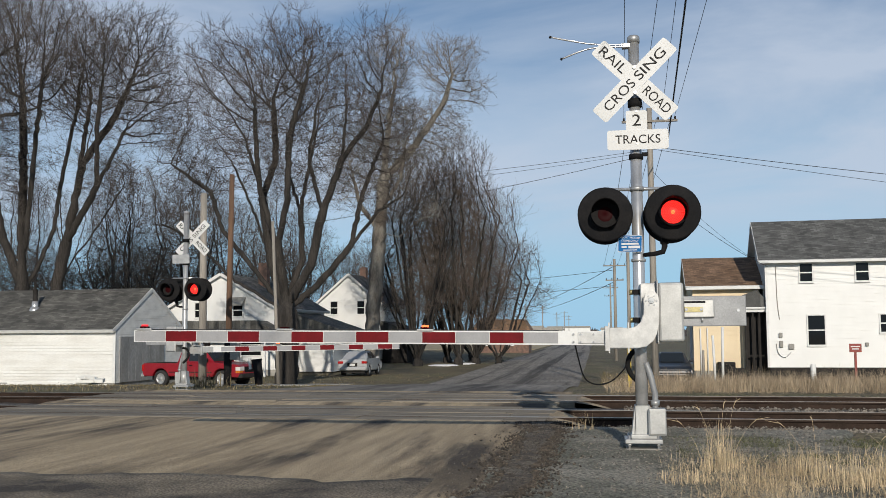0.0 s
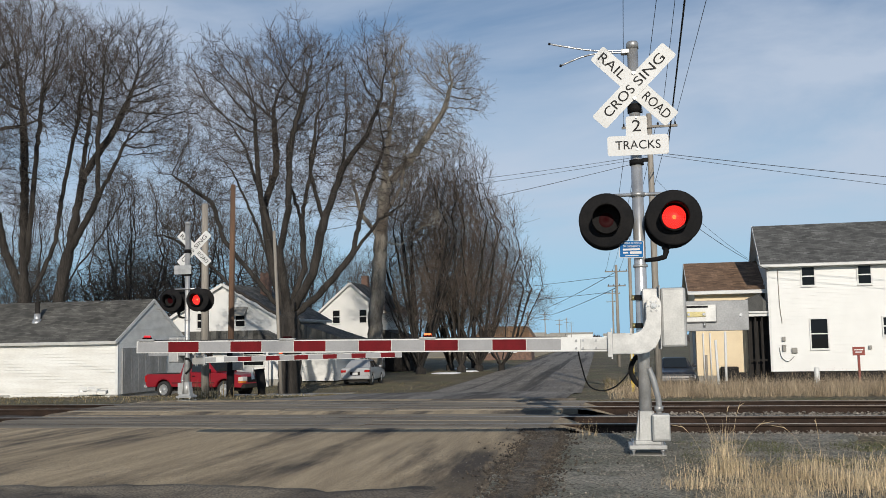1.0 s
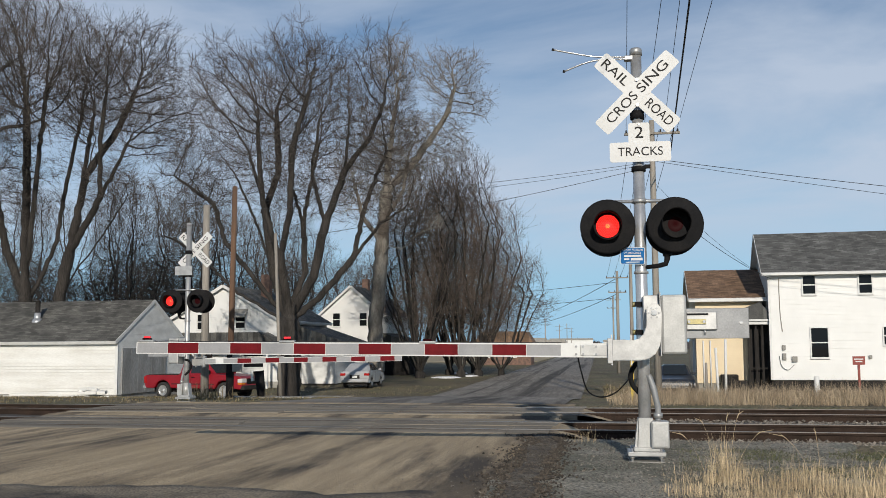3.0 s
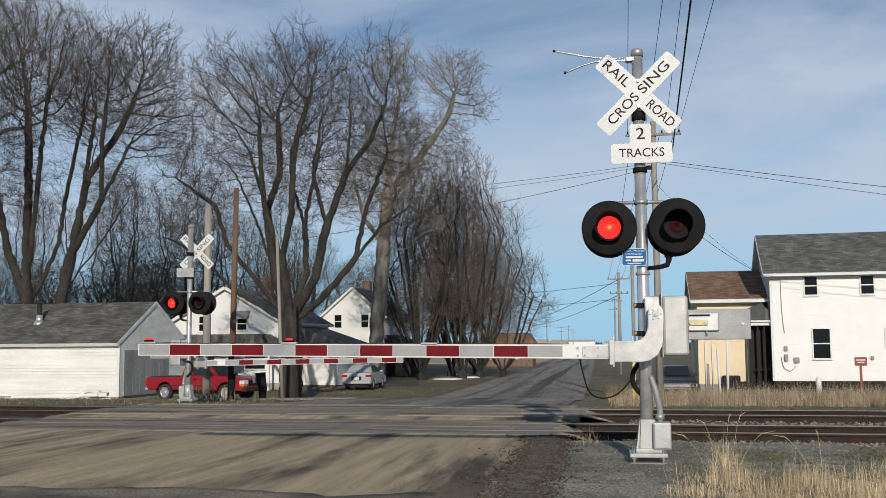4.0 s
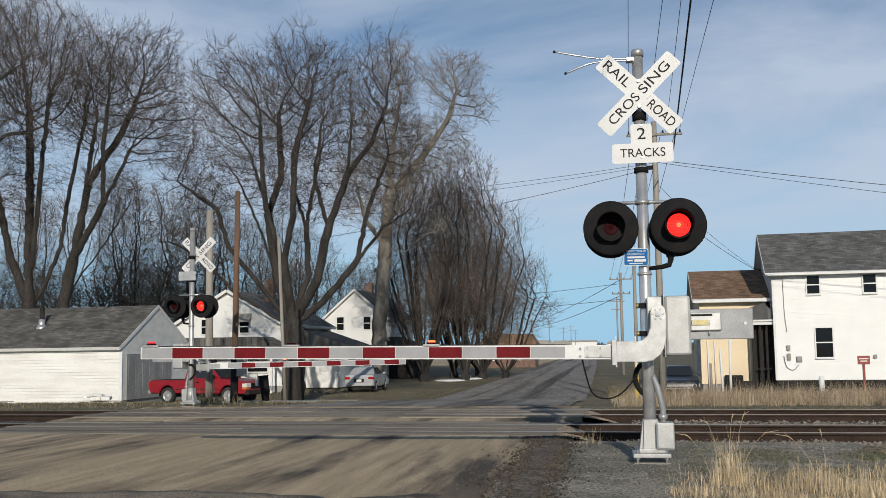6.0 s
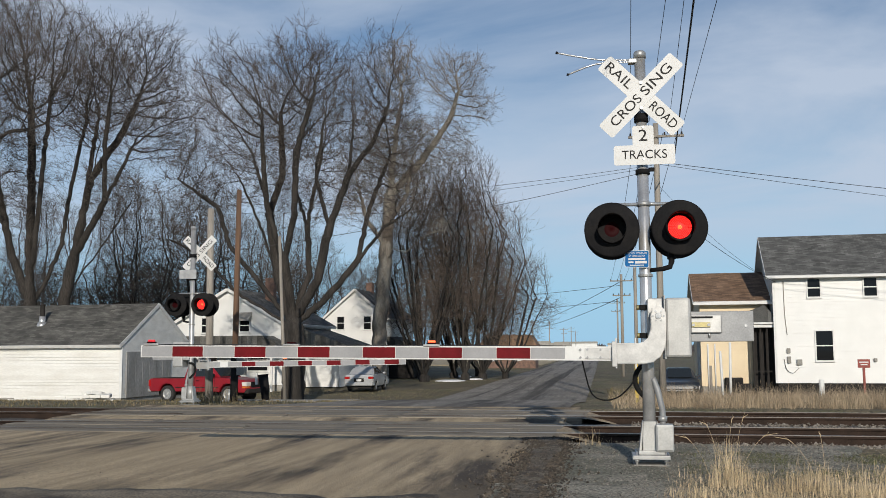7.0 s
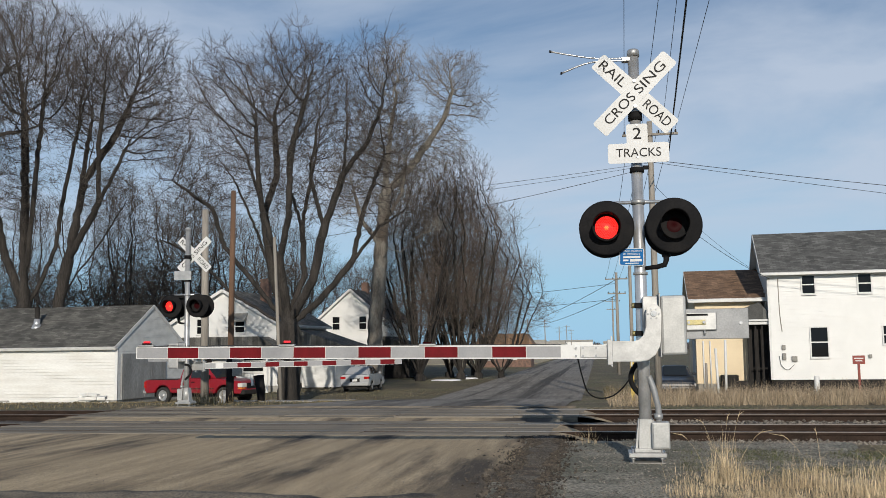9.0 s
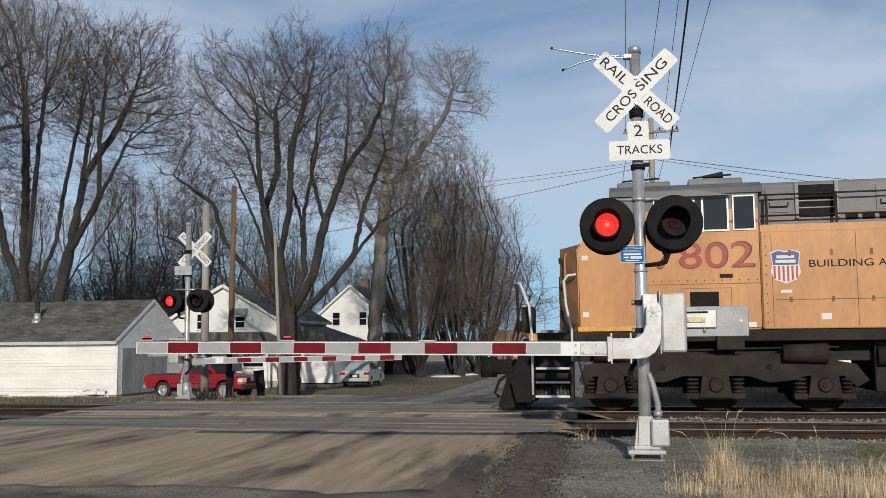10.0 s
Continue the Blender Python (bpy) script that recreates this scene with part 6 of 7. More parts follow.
M_REDPAINT = car_paint("red_car_paint", (0.27, 0.008, 0.016))
M_SILVERPAINT = car_paint("silver_car_paint", (0.44, 0.445, 0.45), 0.2)
M_DARKPAINT = car_paint("dark_car_paint", (0.02, 0.022, 0.026))
M_CARGLASS = glass("car_glass", (0.02, 0.024, 0.026), 0.03)
M_TAIL = glass("red_tail_lamp", (0.35, 0.012, 0.012), 0.15)
M_HEAD = glass("clear_head_lamp", (0.62, 0.6, 0.55), 0.1)
M_AMBER = glass("amber_lamp", (0.6, 0.2, 0.03), 0.15)
M_TYRE = mat("tyre_rubber", (0.02, 0.02, 0.02), (0.03, 0.028, 0.026), 0.85, 0, 6, 40, 0.2)


def wheel_on(parent, x, y, r, w):
    """A wheel with tyre and spoked rim, axle along y; the outer face looks to the side of its y."""
    out = -1 if y < 0 else 1
    m = pose(x, y, r, 90 if out < 0 else -90)
    whl = part("wheel", lathe(bmesh.new(), m, [(r * 0.6, -w / 2), (r * 0.66, w * 0.3)], 20), M_DARK, parent)
    part("tyre", lathe(bmesh.new(), m, [(r * 0.62, -w / 2), (r * 0.93, -w / 2), (r, -w * 0.32), (r, w * 0.32), (r * 0.94, w / 2), (r * 0.66, w * 0.46), (r * 0.62, w * 0.3)], 28), M_TYRE, whl, "black rubber tyre")
    bm = bmesh.new()
    lathe(bm, m, [(0.0, w * 0.28), (r * 0.64, w * 0.28), (r * 0.64, w * 0.42), (r * 0.58, w * 0.42), (r * 0.56, w * 0.32), (r * 0.2, w * 0.34), (r * 0.17, w * 0.44), (0, w * 0.44)], 24)
    for k in range(6):
        box(bm, r * 0.12, r * 0.58, -r * 0.085, r * 0.085, w * 0.33, w * 0.41, m=m @ pose(0, 0, 0, 0, 0, 60 * k))
    part("rim", bm, M_ALU, whl, "bright alloy rim")
    return whl


def arch(x, r, z0, n=10):
    """Points of a wheel arch in a side profile, from front to rear."""
    a0 = math.asin(max(-1, min(1, (z0 - r * 0.82) / r)))
    return [(x + r * math.cos(a), r * 0.82 + r * math.sin(a)) for a in [a0 + (math.pi - 2 * a0) * k / n for k in range(n + 1)]]


def pickup(m):
    car = thing("pickup_truck", m, "red extended-cab pickup truck parked beside the road", "truck")
    rear, front, r = 1.05, 4.42, 0.38
    side = [(0.05, 1.08), (0.02, 0.62), (0.1, 0.5)] + arch(rear, 0.47, 0.5)[::-1] + arch(front, 0.47, 0.48)[::-1] + [(5.35, 0.46), (5.42, 0.6), (5.4, 0.92), (5.25, 1.02), (3.98, 1.12), (1.98, 1.12), (1.95, 1.08)]
    body = part("body", slab(bmesh.new(), side, -0.86, 0.86), M_REDPAINT, car, "red painted body")
    bevel_all(body, 0.035)
    part("bed_opening", B(0.12, 1.86, -0.72, 0.72, 1.05, 1.105, bevel=0.01), M_DARK, body)
    bm = bmesh.new()
    low, high = [(1.98, -0.84, 1.1), (4.0, -0.84, 1.1), (4.0, 0.84, 1.1), (1.98, 0.84, 1.1)], [(2.12, -0.68, 1.7), (3.38, -0.68, 1.7), (3.38, 0.68, 1.7), (2.12, 0.68, 1.7)]
    v = [bm.verts.new(p) for p in low + high]
    for f in ((3, 2, 1, 0), (4, 5, 6, 7), (0, 1, 5, 4), (1, 2, 6, 5), (2, 3, 7, 6), (3, 0, 4, 7)):
        bm.faces.new([v[i] for i in f])
    bmesh.ops.bevel(bm, geom=bm.edges[:], offset=0.045, segments=3, affect="EDGES")
    cab = part("cab", bm, M_REDPAINT, car)

    def pane(name, pts):
        bm = bmesh.new()
        bm.faces.new([bm.verts.new(p) for p in pts])
        out = bmesh.ops.extrude_face_region(bm, geom=bm.faces[:])
        bmesh.ops.translate(bm, vec=Vector((0.004, -0.004, 0.004)), verts=[g for g in out["geom"] if isinstance(g, bmesh.types.BMVert)])
        return part(name, bm, M_CARGLASS, cab)
    for a, b, c, d in ((2.1, 2.2, 2.55, 2.55), (2.62, 2.62, 3.3, 3.6)):
        pane("side_window", [(a, -0.828, 1.17), (d, -0.828, 1.17), (c, -0.705, 1.61), (b, -0.705, 1.61)])
    part("windscreen", slab(bmesh.new(), [(3.94, 1.15), (3.46, 1.64), (3.475, 1.655), (3.96, 1.165)], -0.7, 0.7), M_CARGLASS, cab, "clear windscreen")
    part("door_gap", B(2.6, 2.615, -0.867, -0.855, 0.55, 1.12), M_DARK, body)
    part("door_gap", B(3.7, 3.712, -0.867, -0.855, 0.6, 1.1), M_DARK, body)
    part("door_handle", B(2.68, 2.86, -0.885, -0.862, 0.96, 1.0, bevel=0.008), M_BLACK, body)
    part("rub_strip", B(1.55, 3.9, -0.872, -0.86, 0.66, 0.7), M_DARK, body)
    mir = part("mirror", B(3.62, 3.74, -1.05, -0.86, 1.14, 1.3, bevel=0.025), M_BLACK, cab)
    part("front_bumper", B(5.28, 5.52, -0.84, 0.84, 0.42, 0.62, bevel=0.04), M_DARK, car)
    part("rear_bumper", B(-0.1, 0.08, -0.82, 0.82, 0.46, 0.62, bevel=0.03), M_GALV, car)
    part("head_lamp", B(5.18, 5.43, -0.868, -0.5, 0.74, 0.93, bevel=0.03), M_HEAD, car, "clear head lamp")
    part("turn_lamp", B(5.2, 5.425, -0.872, -0.6, 0.66, 0.735, bevel=0.015), M_AMBER, car, "amber turn lamp")
    part("grille", B(5.4, 5.44, -0.48, 0.48, 0.68, 0.92, bevel=0.01), M_BLACK, car)
    part("tail_lamp", B(-0.01, 0.14, -0.868, -0.72, 0.72, 1.02, bevel=0.015), M_TAIL, car)
    part("chassis", B(0.3, 5.0, -0.5, 0.5, 0.3, 0.55), M_DARK, car)
    for x in (rear, front):
        for y in (-0.74, 0.74):
            wheel_on(car, x, y, r, 0.24)
    return car


def sedan(m, paint, label):
    """A saloon car, its nose along +x; built by lofting ribs along its length."""
    car = thing("car", m, label, "car")
    side = [(0.03, 0.55), (0.12, 0.32)] + arch(0.98, 0.37, 0.3)[::-1] + arch(3.68, 0.37, 0.28)[::-1] + [(4.62, 0.28), (4.72, 0.45), (4.68, 0.66), (4.45, 0.8), (3.35, 0.98), (0.95, 1.02), (0.1, 0.98), (0.02, 0.8)]
    body = part("body", slab(bmesh.new(), side, -0.87, 0.87), paint, car)
    bevel_all(body, 0.05)
    bm = bmesh.new()
    low = [(0.5, -0.8, 0.97), (3.5, -0.8, 0.93), (3.5, 0.8, 0.93), (0.5, 0.8, 0.97)]
    high = [(1.25, -0.58, 1.45), (2.55, -0.58, 1.46), (2.55, 0.58, 1.46), (1.25, 0.58, 1.45)]
    v = [bm.verts.new(p) for p in low + high]
    for f in ((3, 2, 1, 0), (4, 5, 6, 7), (0, 1, 5, 4), (1, 2, 6, 5), (2, 3, 7, 6), (3, 0, 4, 7)):
        bm.faces.new([v[i] for i in f])
    bmesh.ops.bevel(bm, geom=bm.edges[:], offset=0.07, segments=3, affect="EDGES")
    cab = part("cabin", bm, paint, car)
    part("rear_window", slab(bmesh.new(), [(0.62, 1.02), (1.2, 1.395), (1.19, 1.41), (0.605, 1.035)], -0.56, 0.56), M_CARGLASS, cab, "dark rear window")
    part("windscreen", slab(bmesh.new(), [(3.4, 1.0), (2.66, 1.41), (2.675, 1.425), (3.42, 1.012)], -0.56, 0.56), M_CARGLASS, cab)
    for s in (-1, 1):
        for a, b, c, d in ((0.98, 1.35, 1.85, 1.85), (1.92, 1.92, 2.5, 3.05)):
            bm = bmesh.new()
            pts = [(a, s * 0.792, 1.02), (d, s * 0.792, 1.0), (c, s * 0.622, 1.38), (b, s * 0.622, 1.38)]
            va = [bm.verts.new(p) for p in pts]
            vb = [bm.verts.new((p[0], p[1] + s * 0.008, p[2])) for p in pts]
            bm.faces.new(va)
            bm.faces.new(vb[::-1])
            for i in range(4):
                bm.faces.new((va[i], vb[i], vb[(i + 1) % 4], va[(i + 1) % 4]))
            part("side_window", bm, M_CARGLASS, cab)
        part("tail_lamp", B(-0.005, 0.28, min(s * 0.56, s * 0.872), max(s * 0.56, s * 0.872), 0.74, 0.88, bevel=0.02), M_TAIL, car, "red tail lamp")
        part("mirror", B(3.0, 3.12, min(s * 0.82, s * 1.0), max(s * 0.82, s * 1.0), 0.98, 1.1, bevel=0.03), paint, cab)
        part("door_handle", B(1.65, 1.82, min(s * 0.86, s * 0.885), max(s * 0.86, s * 0.885), 0.8, 0.83), M_ALU, body)
        part("door_gap", B(1.9, 1.91, min(s * 0.866, s * 0.873), max(s * 0.866, s * 0.873), 0.4, 0.96), M_DARK, body)
    part("plate", B(-0.012, 0.01, -0.16, 0.16, 0.6, 0.74), M_SIGN, car, "plain white plate")
    part("plate_recess", B(-0.004, 0.02, -0.3, 0.3, 0.57, 0.78), M_DARK, car)
    part("rear_bumper", B(-0.05, 0.2, -0.84, 0.84, 0.34, 0.56, bevel=0.05), paint, car)
    part("underbody", B(0.2, 4.5, -0.7, 0.7, 0.18, 0.34), M_DARK, car)
    for x in (0.98, 3.68):
        for y in (-0.76, 0.76):
            wheel_on(car, x, y, 0.315, 0.21)
    return car


pickup(pose(-20.55, 44.2, level(43.6) - 0.06, 0, -0.3, -15))
sedan(at(-14.35, 57.6, 91, 0.0), M_SILVERPAINT, "silver saloon car parked on the grass, seen from behind")
sedan(at(3.8, 53.4, -92, 0.0), M_DARKPAINT, "dark saloon car parked beside the cream house")

# ---- poles and wires ----
def pole(name, x, y, top, r, material, label, lean=0.0, base=None, category="utility pole"):
    z = level(y) - 0.4
    p = thing(name, pose(x, y, 0), label, category, "utility poles")
    part("shaft", T([(0, 0, z), (lean * 0.5, 0, (z + top) / 2), (lean, 0, top)], [r, r * 0.9, r * 0.78], 14), material, p)
    return p


def crossarm(p, z, half, n=4, turn=0, thick=0.05):
    a = part("crossarm", B(-half, half, -thick, thick, z - thick, z + thick, bevel=0.008, m=pose(0, -0.14, 0, 0, 0, turn)), M_WOODPOLE, p, "weathered wooden crossarm")
    for k in range(n):
        x = -half * 0.92 + 2 * half * 0.92 * k / (n - 1)
        part("insulator", T([Matrix.Rotation(radians(turn), 4, "Z") @ Vector((x, 0, z + thick)) + Vector((0, -0.14, 0)), Matrix.Rotation(radians(turn), 4, "Z") @ Vector((x, 0, z + thick + 0.13)) + Vector((0, -0.14, 0))], [0.045, 0.03], 8), M_DARK, a)


pg = pole("utility_pole", -12.75, 31, 6.05, 0.135, M_WOODPOLE, "grey weathered timber pole beyond the tracks", -0.04)
part("meter_box", B(0.1, 0.3, -0.22, -0.1, 1.0, 1.5, bevel=0.02), M_BROWNPOLE, pg)
pb = pole("utility_pole", -11.9, 31, 6.65, 0.105, M_BROWNPOLE, "brown treated timber pole beyond the tracks", 0.09)
part("sheath", T([(0.0, 0, -0.4), (0.02, 0, 1.25)], 0.125, 14), M_BLACK, pb, "black sheath round the pole foot")
part("meter_box", B(0.13, 0.42, -0.15, 0.05, 0.55, 1.2, bevel=0.02), M_CONC, pb, "grey electric box")
pole("utility_pole", -12.45, 38, 5.9, 0.075, M_WOODPOLE, "thin grey leaning timber pole", -0.3)
pr1 = pole("utility_pole", 2.46, 43, 11.0, 0.15, M_WOODPOLE, "tall weathered utility pole with a crossarm", 0.0)
crossarm(pr1, 10.4, 1.18, 4)
part("transformer_bracket", B(-0.5, -0.1, -0.2, 0.0, 8.9, 9.05), M_BLACK, pr1)
pole("utility_pole", 1.55, 40, 9.6, 0.095, M_WOODPOLE, "thinner timber pole beside the tall one", 0.1)
for x, y, top, half, n in ((1.75, 90, 7.9, 1.0, 4), (2.5, 76, 8.0, 0.0, 0), (-15.4, 220, 7.6, 1.2, 4), (-13.7, 260, 8.4, 1.3, 4), (-12.7, 330, 8.0, 1.3, 4), (-11.8, 380, 9.4, 1.3, 4), (-12.0, 450, 9.0, 1.3, 4), (2.4, 160, 9.0, 1.2, 4)):
    p = pole("utility_pole", x, y, top, 0.15, M_WOODPOLE, "distant timber utility pole along the road")
    if half:
        crossarm(p, top - 0.6, half, n)
        crossarm(p, top - 1.9, half * 0.8, n)


def wire(a, b, sag, r, n=24):
    a, b = Vector(a), Vector(b)
    pts = [a.lerp(b, k / n) - Vector((0, 0, sag * 4 * (k / n) * (1 - k / n))) for k in range(n + 1)]
    w = part("overhead_wire", T(pts, r, 5, caps=False), M_WIRE)
    return tagged(w, "dark overhead wire strung between poles", "wire", "overhead wires")


def run(a, b, s):
    """A point further on along a to b."""
    return tuple(Vector(a).lerp(Vector(b), s))


for a, b, r in (((1.37, 42.9, 10.5), (0.9, 25, 10.16), 0.009), ((2.1, 42.9, 10.5), (1.75, 25, 10.11), 0.009), ((2.95, 42.9, 10.5), (2.21, 25, 10.08), 0.009),
                ((3.2, 42.9, 9.4), (2.45, 25, 10.06), 0.028), ((3.5, 42.9, 10.5), (3.0, 25, 10.03), 0.009)):
    wire(a, run(a, b, 3.2), 0.1, r)
for a, b, r in (((2.6, 43, 9.3), (11.85, 43, 8.13), 0.013), ((2.6, 43, 9.2), (11.84, 43, 7.8), 0.01), ((2.5, 43, 9.2), (-3.85, 43, 8.85), 0.009), ((2.5, 43, 9.0), (-3.87, 43, 8.02), 0.011), ((2.5, 43, 9.1), (-3.86, 43, 8.65), 0.008)):
    wire(a, run(a, b, 3.5), 0.35, r)
wire((2.5, 43, 7.6), (8.7, 52, 4.6), 0.3, 0.012)
wire((2.5, 43, 8.3), (8.4, 53.5, 5.0), 0.3, 0.008)
for k in (-0.9, -0.3, 0.3, 0.9):
    wire((1.75 + k, 90, 7.45), (2.46 + k, 43, 10.55), 0.6, 0.012)
for z in (7.2, 5.8):
    wire((1.6, 90, z), (-15.4, 220, z), 0.6, 0.03)
    wire((1.6, 90, z - 0.3), (-40, 130, z - 0.2), 0.5, 0.02)

# ---- small things beyond the tracks ----
M_REDSIGN = mat("faded_red_board", (0.28, 0.06, 0.045), (0.2, 0.05, 0.04), 0.7, 0, 6, 40, 0.1)
M_YELLOW = mat("yellow_marker_plastic", (0.6, 0.42, 0.04), None, 0.5, 0, 4, 40, 0)
rs = thing("sign_post", pose(11.75, 48, level(48)), "small faded red sign on a red post", "sign")
part("post", B(-0.05, 0.05, -0.04, 0.04, -0.1, 1.55, bevel=0.005), M_REDSIGN, rs)
sg = part("sign_board", B(-0.27, 0.27, -0.07, -0.045, 1.45, 1.84, bevel=0.006), M_REDSIGN, rs)
for z, w in ((1.71, 0.4), (1.6, 0.3)):
    part("text_bar", B(-w / 2, w / 2, -0.074, -0.071, z - 0.025, z + 0.025), M_WHITETRIM, sg)
wp = thing("pipe_post", pose(8.85, 43, level(43)), "short white plastic pipe standing in grass", "post")
part("pipe", T([(0, 0, -0.2), (0, 0, 0.85), (0, 0, 0.9)], [0.11, 0.11, 0.08], 14), M_WHITETRIM, wp)
for x, y, h, lean in ((5.15, 45, 2.2, -0.08), (5.5, 45.4, 2.6, 0.05), (4.75, 46, 1.6, 0.0)):
    fp = thing("fence_post", pose(x, y, level(y)), "pale weathered fence post in the grass", "post", "fence posts")
    part("post", T([(0, 0, -0.2), (lean, 0, h)], [0.06, 0.055], 8), M_WHITETRIM if h > 2 else M_WOODPOLE, fp)
yp = thing("marker_post", pose(0.85, 26.5, level(26.5)), "thin yellow marker post in dry grass", "post")
part("marker", B(-0.045, 0.045, -0.012, 0.012, -0.1, 1.05, bevel=0.006), M_YELLOW, yp)
mk = thing("marker_post", pose(-9.9, 84, level(84)), "leaning white post with a domed top", "post")
part("post", T([(0, 0, -0.2), (-0.25, 0, 2.4)], 0.06, 8), M_WHITETRIM, mk)
part("dome", lathe(bmesh.new(), pose(-0.26, 0, 2.35), [(0.0, 0.0), (0.32, 0.0), (0.26, 0.2), (0.1, 0.33), (0.0, 0.36)], 16), M_WHITETRIM, mk)
tc = thing("rubbish_bin", pose(-12.75, 36.5, level(36.5), 0, -6, 0), "dark leaning barrel beside a thin pole", "bin")
part("barrel", T([(0, 0, -0.05), (0.02, 0, 0.5), (0.0, 0, 0.95)], [0.13, 0.17, 0.19], 14), M_BLACK, tc)
part("rim", T([(0, 0, 0.93), (0, 0, 0.98)], 0.205, 14), M_BLACK, tc)
part("pale_tag", B(-0.28, -0.19, -0.16, -0.02, 0.62, 1.05), M_OLDSIDING, tc)
for x0, x1, y in ((-14.5, -10.6, 36.0), (-16.5, -12.0, 47.5)):
    wk = part("footpath", B(x0, x1, y, y + 0.9, level(y) - 0.3, level(y) - 0.02, bevel=0.01), M_CONC)
    tagged(wk, "cracked concrete footpath slab", "path", kind="structure")
rng = np.random.default_rng(9)
q = np.stack([rng.normal(-12.3, 0.35, 160), rng.normal(30.0, 0.25, 160), np.full(160, level(30) - 0.1)], 1)
blades("weed_clump", rng, q, rng.uniform(0.2, 0.75, 160), rng.uniform(0.01, 0.02, 160), np.full(160, 0.4), M_DULLGRASS, "brown tangled weeds round the pole feet", "weeds")
# remains of snow at the verge
M_SNOW = mat("old_snow", (0.75, 0.76, 0.78), (0.62, 0.62, 0.62), 0.7, 0, 3, 20, 0.3)
for x, y, s in ((-12.0, 78, 1.3), (-10.6, 82, 0.9), (-12.9, 90, 1.1)):
    sn = part("snow_patch", lathe(bmesh.new(), pose(x, y, level(y) - 0.05), [(0.0, -0.05), (s, -0.05), (s * 0.9, 0.06), (s * 0.5, 0.11), (0, 0.12)], 11), M_SNOW)
    tagged(sn, "small patch of old snow on the verge", "snow")

# ---- far distance ----
M_FARTREE = mat("distant_bare_woods", (0.085, 0.075, 0.075), (0.06, 0.055, 0.055), 1.0, 0, 0.05, 1, 0)
M_FARFIELD = mat("pale_stubble_field", (0.36, 0.29, 0.18), (0.3, 0.24, 0.15), 0.95, 0, 0.03, 1, 0)
n = 5000
q = np.stack([rng.uniform(-260, 260, n), rng.uniform(560, 640, n), np.full(n, -1.6)], 1)
hh = np.array([5.5 + 4.5 * noise.noise((x * 0.025, 0, 7)) + 2 * noise.noise((x * 0.12, 1, 7)) for x in q[:, 0]])
blades("far_woods", rng, q, hh * rng.uniform(0.6, 1.1, n), rng.uniform(1.0, 2.4, n), np.full(n, 0.12), M_FARTREE, "distant dark line of bare woods", "woods")
field = part("stubble_field", B(-70, -9.2, 150, 420, -1.6, -1.155), M_FARFIELD)
tagged(field, "pale stubble field beyond the trees", "field", kind="structure")
bb = thing("house", pose(-15.6, 128, -1.2), "low brick house beyond the row of trees", "house")
part("wall", B(0, 7.0, 0, 6, -0.2, 2.9), M_CHIMNEY, bb, "brown brick wall")
part("roof", slab(bmesh.new(), [(-0.3, 2.9), (7.3, 2.9), (6.4, 4.3), (0.6, 4.3)], -0.3, 6.3), M_BROWNROOF, bb)
for x in (1.5, 4.6):
    window_on(bb, pose(x, -0.012, 1.0), 1.0, 1.2)
for x, y, w, h in ((2.1, 420, 9, 3.6), (-26, 540, 23, 5.0), (-24, 300, 14, 3.2), (-38, 340, 20, 4.0)):
    wb = thing("barn", pose(x, y, -1.2), "distant white low building", "building", "far buildings")
    part("wall", B(0, w, 0, 8, -0.3, h), M_WHITESIDING, wb)
    part("roof", slab(bmesh.new(), [(-0.4, h), (w + 0.4, h), (w, h + 0.9), (0, h + 0.9)], -0.4, 8.4), M_CONC, wb)

# ---- locomotive ----
M_ORANGE = mat("armour_yellow_paint", (0.53, 0.255, 0.088), (0.41, 0.185, 0.06), 0.5, 0, 0.9, 12, 0.04, 0.003, (1, 1, 0.35), amount=0.1)
M_LGREY = mat("harbour_grey_paint", (0.15, 0.15, 0.148), (0.11, 0.11, 0.108), 0.55, 0, 1.2, 20, 0.05, 0.003, amount=0.1)
M_UNDER = mat("grimy_running_gear", (0.036, 0.029, 0.024), (0.022, 0.018, 0.016), 0.8, 0, 2.5, 20, 0.2, amount=0.25)
# darkened orange: paints the nose front's shade, also serves joints and hinges
M_DARKORANGE = mat("dark_orange_shade_and_joints", (0.27, 0.135, 0.055), (0.14, 0.075, 0.035), 0.7, 0, 2.0, 14, 0.1, amount=0.2)
M_NUM = mat("red_number_film", (0.36, 0.035, 0.025), None, 0.5, 0, 4, 30, 0)
M_UNDER.node_tree.nodes["Principled BSDF"].inputs["Specular IOR Level"].default_value = 0.15
M_EDGE = mat("dark_number_outline", (0.06, 0.012, 0.012), None, 0.5, 0, 4, 30, 0)
M_YSTRIPE = mat("yellow_reflective_stripe", (0.68, 0.34, 0.03), None, 0.45, 0, 4, 30, 0)
M_BADGEBLUE = mat("badge_blue", (0.03, 0.06, 0.24), None, 0.45, 0, 4, 30, 0)
M_BADGERED = mat("badge_red", (0.42, 0.03, 0.03), None, 0.45, 0, 4, 30, 0)


